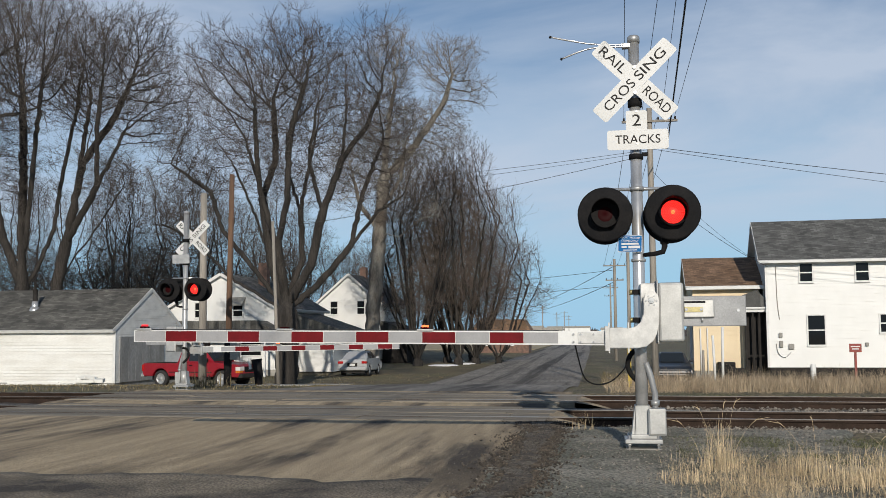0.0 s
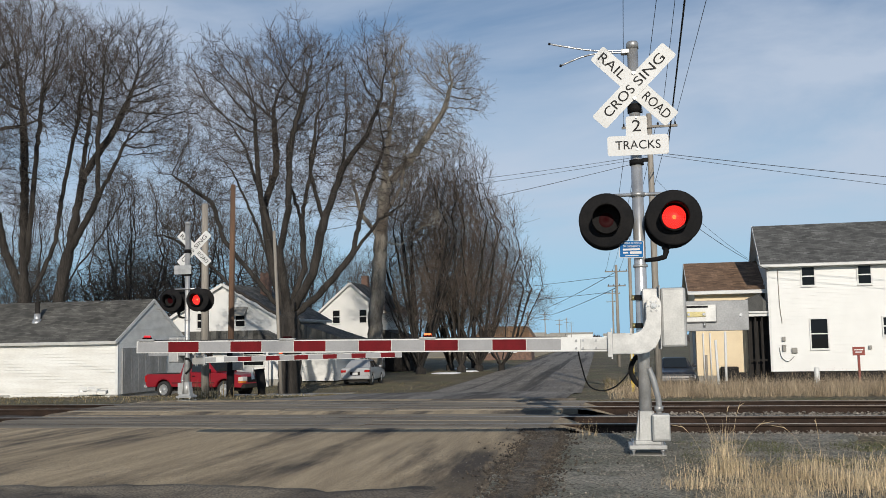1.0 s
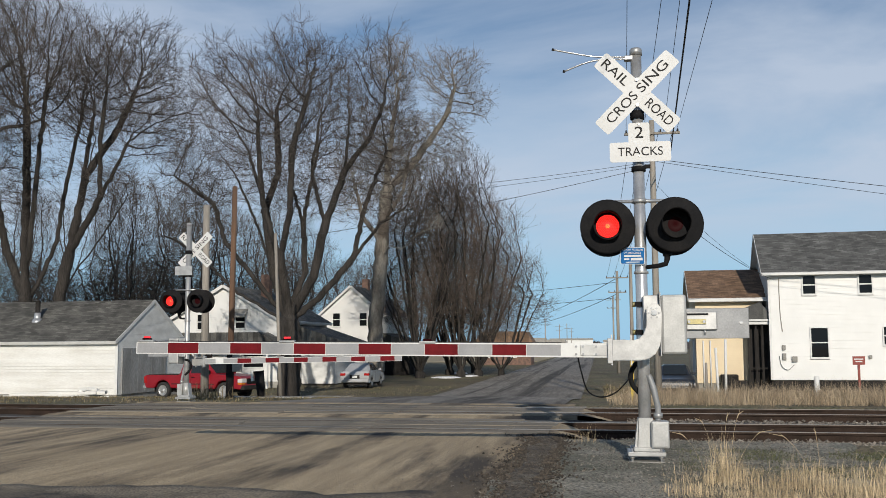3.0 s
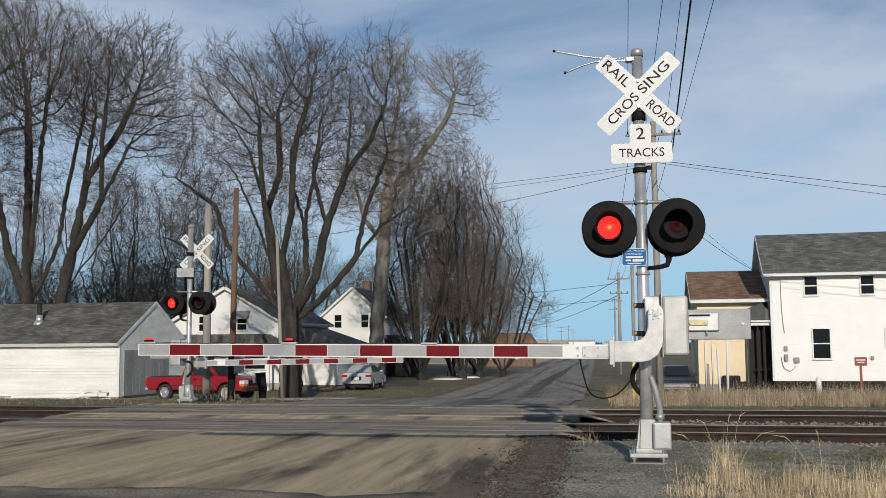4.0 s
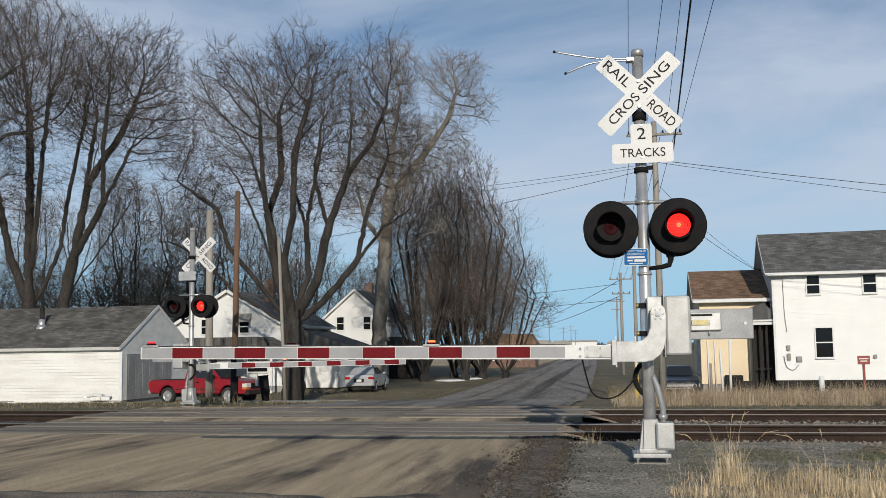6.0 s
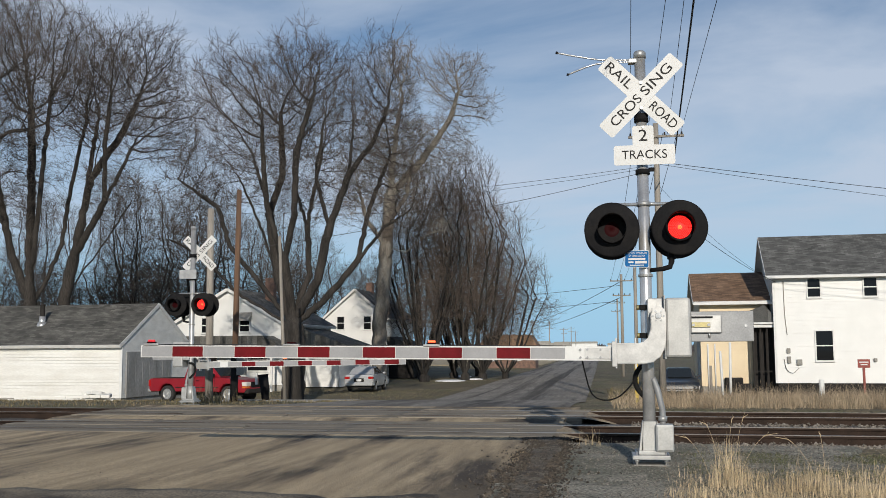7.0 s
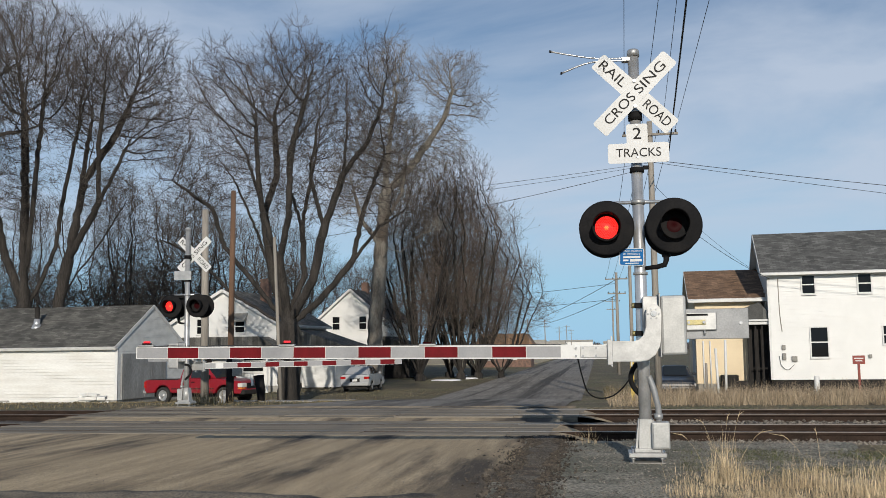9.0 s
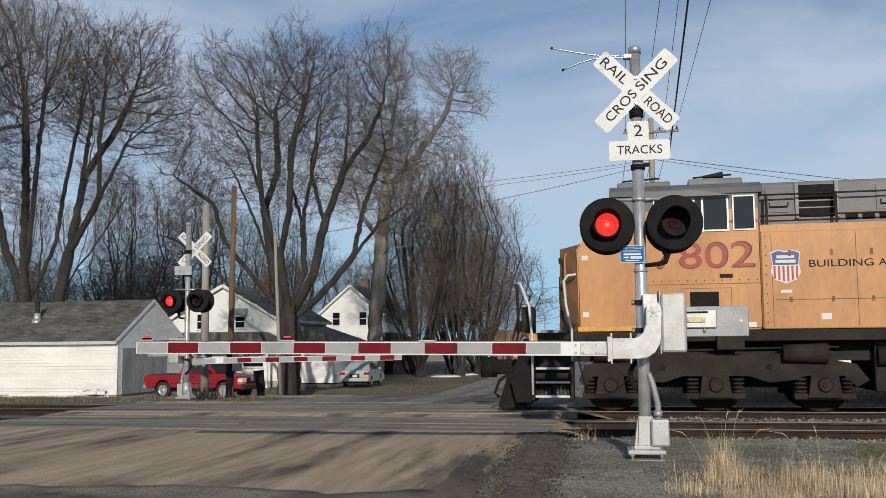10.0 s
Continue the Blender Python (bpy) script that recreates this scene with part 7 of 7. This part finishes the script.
def locomotive(m):
    """The first axle at the origin, the nose along -x, the running rail top at z = 0; the lit side is -y."""
    lo = thing("locomotive", m, "orange and grey diesel locomotive passing on the far track", "locomotive")
    S = -1.47
    # the sill's dark colour also holds the shade below the orange body
    sill = part("underframe", B(-0.75, 19.6, -1.47, 1.47, 1.36, 1.57, bevel=0.015), M_UNDER, lo, "dark grimy side sill, shade below the body put into its colour")
    part("platform", B(-1.55, -0.7, -1.42, 1.42, 1.42, 1.56, bevel=0.01), M_UNDER, sill)
    part("rear_platform", B(19.5, 20.6, -1.42, 1.42, 1.42, 1.56, bevel=0.01), M_UNDER, sill)
    part("yellow_stripe", B(-0.6, 0.62, S - 0.008, S + 0.02, 1.575, 1.665), M_YSTRIPE, sill)
    # nose and cab
    nose = part("nose", slab(bmesh.new(), [(-0.58, 1.58), (-0.6, 3.3), (-0.5, 3.4), (0.55, 3.72), (2.86, 3.72), (2.86, 1.58)], S, -S), M_ORANGE, lo, "orange nose and cab side")
    bevel_all(nose, 0.035)
    bm = bmesh.new()
    plan = [(-0.56, -1.46), (-1.0, -0.95), (-1.0, 0.95), (-0.56, 1.46)]
    lowv, highv = [bm.verts.new((x, y, 1.58)) for x, y in plan], [bm.verts.new((x + 0.03, y, 3.36 - 0.05 * (x < -0.8))) for x, y in plan]
    bm.faces.new(lowv)
    bm.faces.new(highv[::-1])
    for i in range(4):
        bm.faces.new((lowv[i], highv[i], highv[(i + 1) % 4], lowv[(i + 1) % 4]))
    bmesh.ops.recalc_face_normals(bm, faces=bm.faces[:])
    # shade on the nose front is put into this darker orange
    part("nose_front", bm, M_DARKORANGE, nose, "brown-orange nose front, shade put into its colour")
    part("nose_rail", T([(-0.82, -1.24, 2.3), (-0.85, -1.27, 2.4), (-0.85, -1.27, 3.1), (-0.82, -1.24, 3.2)], 0.02, 8), M_ORANGE, nose)
    part("nose_crest", B(-1.02, -0.99, -0.75, 0.75, 2.15, 2.75, bevel=0.01), M_BADGEBLUE, nose, "blue crest on the nose")
    for z in (1.9, 2.45, 3.0):
        part("nose_latch", B(-0.99, -0.94, -1.06, -0.98, z, z + 0.12), M_UNDER, nose)
    part("nose_door", B(-1.03, -0.99, 0.2, 0.9, 1.62, 3.2, bevel=0.01), M_ORANGE, nose)
    cab = part("cab", B(0.5, 2.86, S + 0.01, -S - 0.01, 3.715, 4.36, bevel=0.03), M_LGREY, lo, "grey upper cab")
    part("red_line", B(0.5, 2.87, S - 0.004, S + 0.02, 3.7, 3.75), M_NUM, cab)
    part("cab_face", B(0.66, 2.84, S - 0.003, S + 0.02, 3.5, 3.98), M_ORANGE, cab)
    part("cab_roof", slab(bmesh.new(), [(-1.5, 4.3), (-1.42, 4.42), (-1.1, 4.56), (0, 4.64), (1.1, 4.56), (1.42, 4.42), (1.5, 4.3)], -2.94, -0.06, pose(0, 0, 0, 0, 0, 90)), M_LGREY, cab, "grey rounded cab roof")
    for a, b, w in ((0.92, 1.33, 0.025), (1.42, 2.27, 0.032), (2.4, 2.76, 0.025)):
        win = part("cab_window", B(a, b, S - 0.012, S + 0.03, 3.57, 4.22), M_CARGLASS, cab, "dark cab side window")
        bm = bmesh.new()
        for x0, x1, z0, z1 in ((a - w, a, 3.57 - w, 4.22 + w), (b, b + w, 3.57 - w, 4.22 + w), (a, b, 4.22, 4.22 + w), (a, b, 3.57 - w, 3.57)):
            box(bm, x0, x1, S - 0.03, S + 0.01, z0, z1)
        part("window_frame", bm, M_ALU, win, "bare metal window frame")
    part("window_bar", B(1.62, 1.68, S - 0.02, S, 3.57, 4.22), M_ALU, cab)
    part("window_bar", B(1.8, 1.84, S - 0.02, S, 3.57, 4.22), M_ALU, cab)
    part("sun_visor", slab(bmesh.new(), [(0.75, 4.24), (2.35, 4.24), (1.75, 4.36), (0.75, 4.36)], S - 0.16, S - 0.02), M_LGREY, cab)
    for s in (-1, 1):
        part("windscreen", slab(bmesh.new(), [(0.135, 3.72), (0.185, 4.28), (0.21, 4.28), (0.16, 3.72)], min(s * 0.1, s * 1.25), max(s * 0.1, s * 1.25)), M_CARGLASS, cab, "dark windscreen")
    part("cab_front", slab(bmesh.new(), [(0.16, 3.55), (0.22, 4.36), (0.6, 4.36), (0.6, 3.55)], S + 0.02, -S - 0.02), M_LGREY, cab)
    for x0, x1, z in ((0.2, 1.25, 4.66), (1.6, 2.65, 4.68)):
        u = part("roof_unit", B(x0, x1, -0.7, -0.05, 4.5, z + 0.06, bevel=0.03), M_LGREY, cab)
        part("roof_rail", T([(x0 + 0.1, -0.6, z + 0.1), (x1 - 0.2, -0.6, z + 0.14)], 0.02, 6), M_UNDER, u)
    part("horn", T([(1.9, -0.4, 4.82), (2.3, -0.4, 4.86)], [0.03, 0.07], 8), M_UNDER, cab)
    # numbers, badge and words on the side
    lettering("road_number_outline", "7802", 0.76, upright(1.82, S - 0.004, 3.03), M_EDGE, nose, width=1.88, thick=0.001)
    lettering("road_number", "7802", 0.70, upright(1.82, S - 0.006, 3.03), M_NUM, nose, width=1.80, thick=0.0015)
    # panel joints, grille and stickers
    for x0, x1, z0, z1 in ((0.62, 2.86, 2.48, 2.495), (0.62, 0.632, 1.75, 2.49), (2.85, 2.866, 1.6, 3.7), (1.37, 1.38, 1.8, 2.4), (2.3, 2.31, 1.8, 2.4), (1.37, 2.31, 1.795, 1.805), (1.37, 2.31, 2.395, 2.405)):
        part("panel_joint", B(x0, x1, S - 0.003, S + 0.01, z0, z1), M_DARKORANGE, nose)
    part("grille", B(1.54, 2.07, S - 0.006, S + 0.02, 1.98, 2.33), M_BLACK, nose, "black square grille")
    part("name_slot", B(2.1, 2.34, S - 0.006, S + 0.01, 2.6, 2.68), M_DARK, nose)
    for x, z, w, h in ((-0.5, 3.02, 0.12, 0.1), (-0.5, 1.86, 0.12, 0.1), (0.62, 1.72, 0.3, 0.1), (2.5, 1.62, 0.24, 0.1), (3.9, 1.75, 0.18, 0.12), (5.15, 1.75, 0.18, 0.12), (3.2, 2.28, 0.2, 0.06)):
        part("sticker", B(x, x + w, S - 0.005, S + 0.01, z, z + h), M_SIGN, nose)
    part("jack_pad", B(2.0, 2.5, S - 0.12, S, 1.2, 1.68, bevel=0.02), M_UNDER, sill)
    # body behind the cab
    eq = part("equipment_body", B(2.87, 8.6, S, -S, 1.58, 3.5, bevel=0.02), M_ORANGE, lo, "orange equipment body")
    part("body_shelf", B(2.87, 8.6, S + 0.02, -S - 0.02, 3.5, 3.64), M_ORANGE, eq)
    for x in (3.05, 4.55, 5.6, 6.9):
        part("panel_joint", B(x, x + 0.012, S - 0.003, S + 0.01, 1.62, 3.46), M_DARKORANGE, eq)
    part("panel_joint", B(3.1, 8.5, S - 0.003, S + 0.01, 2.14, 2.155), M_DARKORANGE, eq)
    for x in (3.35, 4.1, 4.8, 5.5, 6.3):
        part("hinge", B(x, x + 0.05, S - 0.012, S + 0.01, 2.1, 2.2), M_DARKORANGE, eq)
        part("hinge", B(x, x + 0.05, S - 0.012, S + 0.01, 3.0, 3.12), M_DARKORANGE, eq)
    # badge: a shield with a blue head and red stripes
    shield = [(-0.27, 0.28), (-0.13, 0.33), (0, 0.3), (0.13, 0.33), (0.27, 0.28), (0.24, 0.05), (0.27, -0.12), (0.2, -0.26), (0, -0.34), (-0.2, -0.26), (-0.27, -0.12), (-0.24, 0.05)]
    bd = part("badge", slab(bmesh.new(), shield, S - 0.005, S, pose(3.3, 0, 2.8)), M_SIGN, eq, "shield badge with red and white stripes")
    part("badge_head", slab(bmesh.new(), [(-0.25, 0.26), (-0.13, 0.31), (0, 0.28), (0.13, 0.31), (0.25, 0.26), (0.225, 0.03), (-0.225, 0.03)], S - 0.008, S - 0.004, pose(3.3, 0, 2.8)), M_BADGEBLUE, bd)
    for k in range(6):
        x = -0.2 + 0.08 * k
        part("badge_stripe", B(3.3 + x - 0.019, 3.3 + x + 0.019, S - 0.008, S - 0.004, 2.8 - 0.31 + abs(x) * 0.35, 2.81), M_BADGERED, bd)
    for z, w in ((2.99, 0.32), (2.9, 0.36)):
        part("badge_bar", B(3.3 - w / 2, 3.3 + w / 2, S - 0.011, S - 0.008, z - 0.03, z + 0.03), M_SIGN, bd)
    lettering("slogan_word", "BUILDING", 0.2, upright(4.285, S - 0.004, 2.84), M_LETTER, eq, width=1.13)
    lettering("slogan_word", "A", 0.2, upright(5.01, S - 0.004, 2.84), M_LETTER, eq, width=0.14)
    # upper grey hood, louvres, rails
    hood = part("upper_hood", B(2.87, 8.6, -1.22, 1.22, 3.62, 4.52, bevel=0.05), M_LGREY, lo, "grey upper hood")
    op = part("air_intake", B(3.62, 4.28, -1.245, -1.2, 3.8, 4.44), M_BLACK, hood, "dark open air intake")
    for x in (3.58, 4.3):
        part("intake_post", B(x - 0.03, x + 0.03, -1.27, -1.22, 3.76, 4.5), M_CONC, op)
    for z in (3.98, 4.12, 4.26):
        part("intake_bar", B(3.6, 4.3, -1.26, -1.245, z - 0.012, z + 0.012), M_CONC, op)
    for x in (4.45, 4.75, 5.05, 5.35):
        part("louvre", B(x, x + 0.22, -1.235, -1.21, 3.72, 3.85), M_BLACK, hood)
    for x in (3.0, 5.0, 6.4):
        part("hatch", B(x, x + 0.52, -1.235, -1.21, 3.9, 4.4, bevel=0.008), M_LGREY, hood)
        part("hatch_handle", T([(x + 0.08, -1.25, 4.1), (x + 0.08, -1.27, 4.02), (x + 0.42, -1.27, 4.02), (x + 0.42, -1.25, 4.1)], 0.012, 6), M_UNDER, hood)
    for z in (4.24, 3.82, 3.38):
        part("hand_rail", T([(2.88, -1.42, z), (8.6, -1.42, z)], 0.018, 8), M_UNDER, lo)
    for x in (3.0, 4.25, 5.6, 7.0, 8.4):
        part("rail_post", B(x - 0.025, x + 0.025, -1.44, -1.4, 3.3, 4.26), M_UNDER, lo)
    # long hood to the rear
    long = part("long_hood", B(8.6, 19.4, -1.0, 1.0, 1.58, 4.4, bevel=0.04), M_ORANGE, lo, "orange long hood")
    part("hood_top", B(8.62, 19.42, -1.02, 1.02, 3.75, 4.52, bevel=0.05), M_LGREY, lo, "grey hood top")
    for i in range(12):
        part("hood_door", B(8.8 + 0.86 * i, 9.6 + 0.86 * i, -1.02, -0.99, 1.75, 3.55, bevel=0.008), M_ORANGE, long)
    part("radiator_wing", B(14.8, 19.2, -1.5, 1.5, 3.7, 4.62, bevel=0.05), M_LGREY, lo)
    part("radiator_grille", B(15.2, 18.9, -1.515, -1.49, 3.85, 4.4), M_BLACK, lo)
    for i in range(9):
        part("rail_post", T([(8.9 + 1.3 * i, -1.42, 1.57), (8.9 + 1.3 * i, -1.42, 2.6)], 0.018, 6), M_ALU, lo)
    part("hand_rail", T([(8.6, -1.42, 2.6), (19.4, -1.42, 2.6)], 0.018, 8), M_ALU, lo)
    part("fuel_tank", B(5.9, 12.0, -1.4, 1.4, 0.25, 1.34, bevel=0.12), M_UNDER, lo, "grimy fuel tank")
    # running gear
    for x0 in (0.0, 13.8):
        bo = part("bogie", B(x0 - 0.3, x0 + 4.3, -0.5, 0.5, 0.45, 0.95, bevel=0.05), M_UNDER, lo)
        for sgn in (-1, 1):
            bm = bmesh.new()
            y0, y1 = (-1.3, -1.12) if sgn < 0 else (1.12, 1.3)
            prof = [(-0.62, 0.62), (-0.5, 0.92), (-0.05, 1.02), (0.55, 1.02), (0.8, 1.12), (3.2, 1.12), (3.45, 1.02), (4.0, 1.02), (4.5, 0.92), (4.72, 0.62), (4.5, 0.5),
                    (4.28, 0.7), (3.6, 0.7), (3.35, 0.62), (2.95, 0.58), (2.6, 0.7), (2.3, 0.7), (1.64, 0.7), (1.35, 0.7), (1.0, 0.58), (0.6, 0.62), (0.34, 0.7), (-0.34, 0.7), (-0.5, 0.5)]
            slab(bm, [(x + x0, z) for x, z in prof], y0, y1)
            sf = part("side_frame", bm, M_UNDER, bo, "cast bogie side frame")
            for k in range(3):
                x = x0 + 1.965 * k
                yo = y0 - 0.06 if sgn < 0 else y1 + 0.06
                part("axle_box", slab(bmesh.new(), [(x - 0.3, 0.3), (x + 0.3, 0.3), (x + 0.24, 0.72), (x + 0.16, 0.8), (x - 0.16, 0.8), (x - 0.24, 0.72)], min(yo, yo + 0.12 * -sgn), max(yo, yo + 0.12 * -sgn)), M_UNDER, sf)
                part("axle_cap", T([(x, yo, 0.53), (x, yo + 0.05 * sgn, 0.53)], [0.14, 0.11], 16), M_RAIL, sf)
                part("bearing_bolt", T([(x, yo + 0.05 * sgn, 0.53), (x, yo + 0.07 * sgn, 0.53)], 0.05, 8), M_UNDER, sf)
                for dx in (-0.42, 0.42):
                    bm = bmesh.new()
                    for i in range(4):
                        lathe(bm, pose(x + dx, (y0 + y1) / 2, 0.38 + 0.075 * i), [(0.08, 0.0), (0.12, 0.02), (0.12, 0.035), (0.08, 0.055)], 12)
                    part("coil_spring", bm, M_UNDER, sf)
                part("spring_seat", B(x - 0.55, x + 0.55, y0, y1, 0.26, 0.38, bevel=0.02), M_UNDER, sf)
            for x in (0.98, 2.95):
                part("frame_hole", T([(x0 + x, (y0 - 0.003) if sgn < 0 else (y1 + 0.003), 0.87), (x0 + x, (y0 + 0.02) if sgn < 0 else (y1 - 0.02), 0.87)], 0.065, 14), M_BLACK, sf)
            part("brake_cylinder", T([(x0 + 3.2, y0 - 0.02 if sgn < 0 else y1 + 0.02, 1.12), (x0 + 4.0, y0 - 0.02 if sgn < 0 else y1 + 0.02, 1.12)], [0.17, 0.19], 14), M_UNDER, sf)
            part("brake_cylinder", T([(x0 - 0.3, y0 - 0.02 if sgn < 0 else y1 + 0.02, 1.12), (x0 + 0.35, y0 - 0.02 if sgn < 0 else y1 + 0.02, 1.12)], 0.14, 14), M_UNDER, sf)
            part("brake_pipe", T([(x0 - 0.3, y0 - 0.05 if sgn < 0 else y1 + 0.05, 1.2), (x0 + 1.0, y0 - 0.05 if sgn < 0 else y1 + 0.05, 1.18), (x0 + 2.6, y0 - 0.05 if sgn < 0 else y1 + 0.05, 1.22), (x0 + 4.2, y0 - 0.05 if sgn < 0 else y1 + 0.05, 1.24)], 0.018, 6), M_UNDER, sf)
        for k in range(3):
            for y in (-0.72, 0.72):
                s = -1 if y < 0 else 1
                wm = pose(x0 + 1.965 * k, y, 0.534, 90 if s > 0 else -90)
                part("wheel", lathe(bmesh.new(), wm, [(0.0, -0.07), (0.5, -0.07), (0.53, -0.06), (0.53, 0.05), (0.56, 0.06), (0.56, 0.085), (0.42, 0.07), (0.15, 0.02), (0.0, 0.02)], 32), M_RAIL, bo, "steel wheel")
            part("axle", T([(x0 + 1.965 * k, -0.75, 0.534), (x0 + 1.965 * k, 0.75, 0.534)], 0.09, 12), M_UNDER, bo)
    # near-black colour stands for shade under the body; the box is added fill
    part("centre_sill", B(-1.4, 20.0, -0.95, 0.95, 0.98, 1.37), M_DARK, lo)
    part("dark_fill_box", B(4.85, 5.95, -1.15, 1.15, 0.4, 1.37, bevel=0.03), M_DARK, lo)
    part("air_tank", T([(4.9, -1.1, 1.05), (5.9, -1.1, 1.05)], 0.2, 14), M_UNDER, lo)
    # steps, rails and pilot at the nose
    st = part("step_well", B(-1.5, -0.72, -1.2, -1.12, 0.3, 1.5), M_UNDER, lo, "dark step well")
    for k, z in enumerate((0.33, 0.6, 0.87, 1.14, 1.42)):
        inset = 0.05 * k
        tr = part("step", B(-1.45, -0.78, -1.48 + inset, -1.15 + inset * 0.4, z - 0.02, z, bevel=0.004), M_UNDER, st)
        part("step_edge", B(-1.45, -0.78, -1.492 + inset, -1.48 + inset, z - 0.028, z + 0.012), M_SIGN, tr, "white step edge")
        part("riser", slab(bmesh.new(), [(-1.42, z), (-0.8, z), (-0.86, z + 0.2), (-1.36, z + 0.2)], -1.2 + inset * 0.5, -1.17 + inset * 0.5), M_CONC, st)
    for x in (-1.5, -0.74):
        part("stringer", B(x - 0.03, x + 0.03, -1.46, -1.12, 0.25, 1.5, bevel=0.008), M_UNDER, st)
    part("grab_rail", T([(-1.5, -1.5, 0.35), (-1.5, -1.5, 1.5), (-1.55, -1.48, 2.1), (-1.72, -1.42, 2.55), (-1.78, -1.3, 2.6), (-1.8, -1.2, 2.5)], 0.025, 10), M_SIGN, lo, "white grab rail")
    part("grab_rail", T([(-0.72, -1.5, 1.0), (-0.72, -1.5, 1.6), (-0.82, -1.5, 2.1), (-0.86, -1.49, 2.6), (-0.78, -1.48, 2.72), (-0.62, -1.47, 2.74)], 0.025, 10), M_SIGN, lo, "white grab rail")
    part("end_rail", T([(-1.8, -1.2, 1.55), (-1.82, -1.2, 2.6)], 0.03, 8), M_UNDER, lo)
    part("end_rail", T([(-1.9, -0.9, 1.2), (-1.7, -0.9, 1.5), (-1.5, -1.1, 1.25)], 0.03, 8), M_SIGN, lo)
    part("end_cabinet", B(-1.75, -1.5, -1.15, -0.75, 1.56, 2.1, bevel=0.02), M_UNDER, lo)
    part("ditch_light", lathe(bmesh.new(), pose(-1.82, -1.0, 1.7, 0, -90), [(0.0, -0.1), (0.1, -0.1), (0.12, 0.02), (0.1, 0.05), (0, 0.04)], 14), M_UNDER, lo)
    part("corner_marker", B(-1.56, -1.4, -1.46, -1.4, 1.4, 1.55), M_YSTRIPE, lo)
    part("pilot", slab(bmesh.new(), [(-1.55, 0.2), (-1.85, 0.2), (-1.95, 0.6), (-1.7, 1.45), (-1.5, 1.45)], -1.35, 1.35), M_BLACK, lo, "black pilot plate")
    part("plough", slab(bmesh.new(), [(-1.7, 0.1), (-2.25, 0.1), (-2.05, 0.75), (-1.7, 0.8)], -1.1, 1.1), M_BLACK, lo)
    cp = part("coupler", B(-2.6, -1.6, -0.14, 0.14, 0.72, 1.02, bevel=0.05), M_BLACK, lo, "black coupler")
    part("knuckle", T([(-2.6, -0.05, 0.65), (-2.6, -0.05, 1.08)], 0.17, 12), M_BLACK, cp)
    part("air_hose", T([(-1.95, -0.5, 0.85), (-2.3, -0.52, 0.6), (-2.4, -0.55, 0.35), (-2.3, -0.55, 0.25)], 0.03, 8), M_RUBBER, lo)
    part("snow_rail", T([(-0.5, -1.0, 3.45), (-0.3, -1.0, 3.6), (0.2, -1.0, 3.76), (0.4, -1.0, 3.8)], 0.018, 6), M_ORANGE, lo)
    part("headlamp_box", B(0.3, 0.5, -0.3, 0.3, 4.25, 4.45, bevel=0.03), M_LGREY, lo)
    # the roof stands 4.5 m over the rail
    for ob in lo.children_recursive:
        for v in ob.data.vertices:
            if v.co.z > 1.7:
                v.co.z = 1.7 + (v.co.z - 1.7) * 0.955
    return lo


engine = locomotive(pose(40, 20.95, 0, 0, 0, -3))

# rivets and grime strips that the side shows below the cab
for i in range(14):
    part("rivet", T([(0.7 + 0.16 * i, -1.472, 2.52), (0.7 + 0.16 * i, -1.48, 2.52)], 0.012, 6), M_UNDER, engine)
for i in range(10):
    part("rivet", T([(2.95, -1.472, 1.7 + 0.18 * i), (2.95, -1.48, 1.7 + 0.18 * i)], 0.012, 6), M_UNDER, engine)


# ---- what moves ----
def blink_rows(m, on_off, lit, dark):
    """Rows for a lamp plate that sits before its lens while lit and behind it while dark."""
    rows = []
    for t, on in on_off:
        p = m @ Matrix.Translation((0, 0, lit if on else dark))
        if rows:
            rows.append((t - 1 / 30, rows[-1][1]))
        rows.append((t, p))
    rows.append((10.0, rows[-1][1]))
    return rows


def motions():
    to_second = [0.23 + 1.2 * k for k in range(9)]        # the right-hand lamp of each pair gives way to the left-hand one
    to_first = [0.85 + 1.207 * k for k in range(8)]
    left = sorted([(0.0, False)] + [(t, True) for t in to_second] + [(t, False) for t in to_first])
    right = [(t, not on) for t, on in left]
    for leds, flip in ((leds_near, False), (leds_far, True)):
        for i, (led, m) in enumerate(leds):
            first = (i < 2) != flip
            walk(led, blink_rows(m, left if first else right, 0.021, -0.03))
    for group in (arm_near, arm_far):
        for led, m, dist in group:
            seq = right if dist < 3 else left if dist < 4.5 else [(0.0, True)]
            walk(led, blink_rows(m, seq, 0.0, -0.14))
    # the train comes from the right at an even 21.2 m/s along the far track
    rows = []
    for k in range(-1, 12):
        s = 0.29 + 21.2 * (10.0 - k)
        rows.append((float(k), pose(s, FAR_RAILS[0] + 0.755 + s * math.tan(TURN), 0.006, 0, 0, -3.0)))
    walk(engine, rows)


motions()
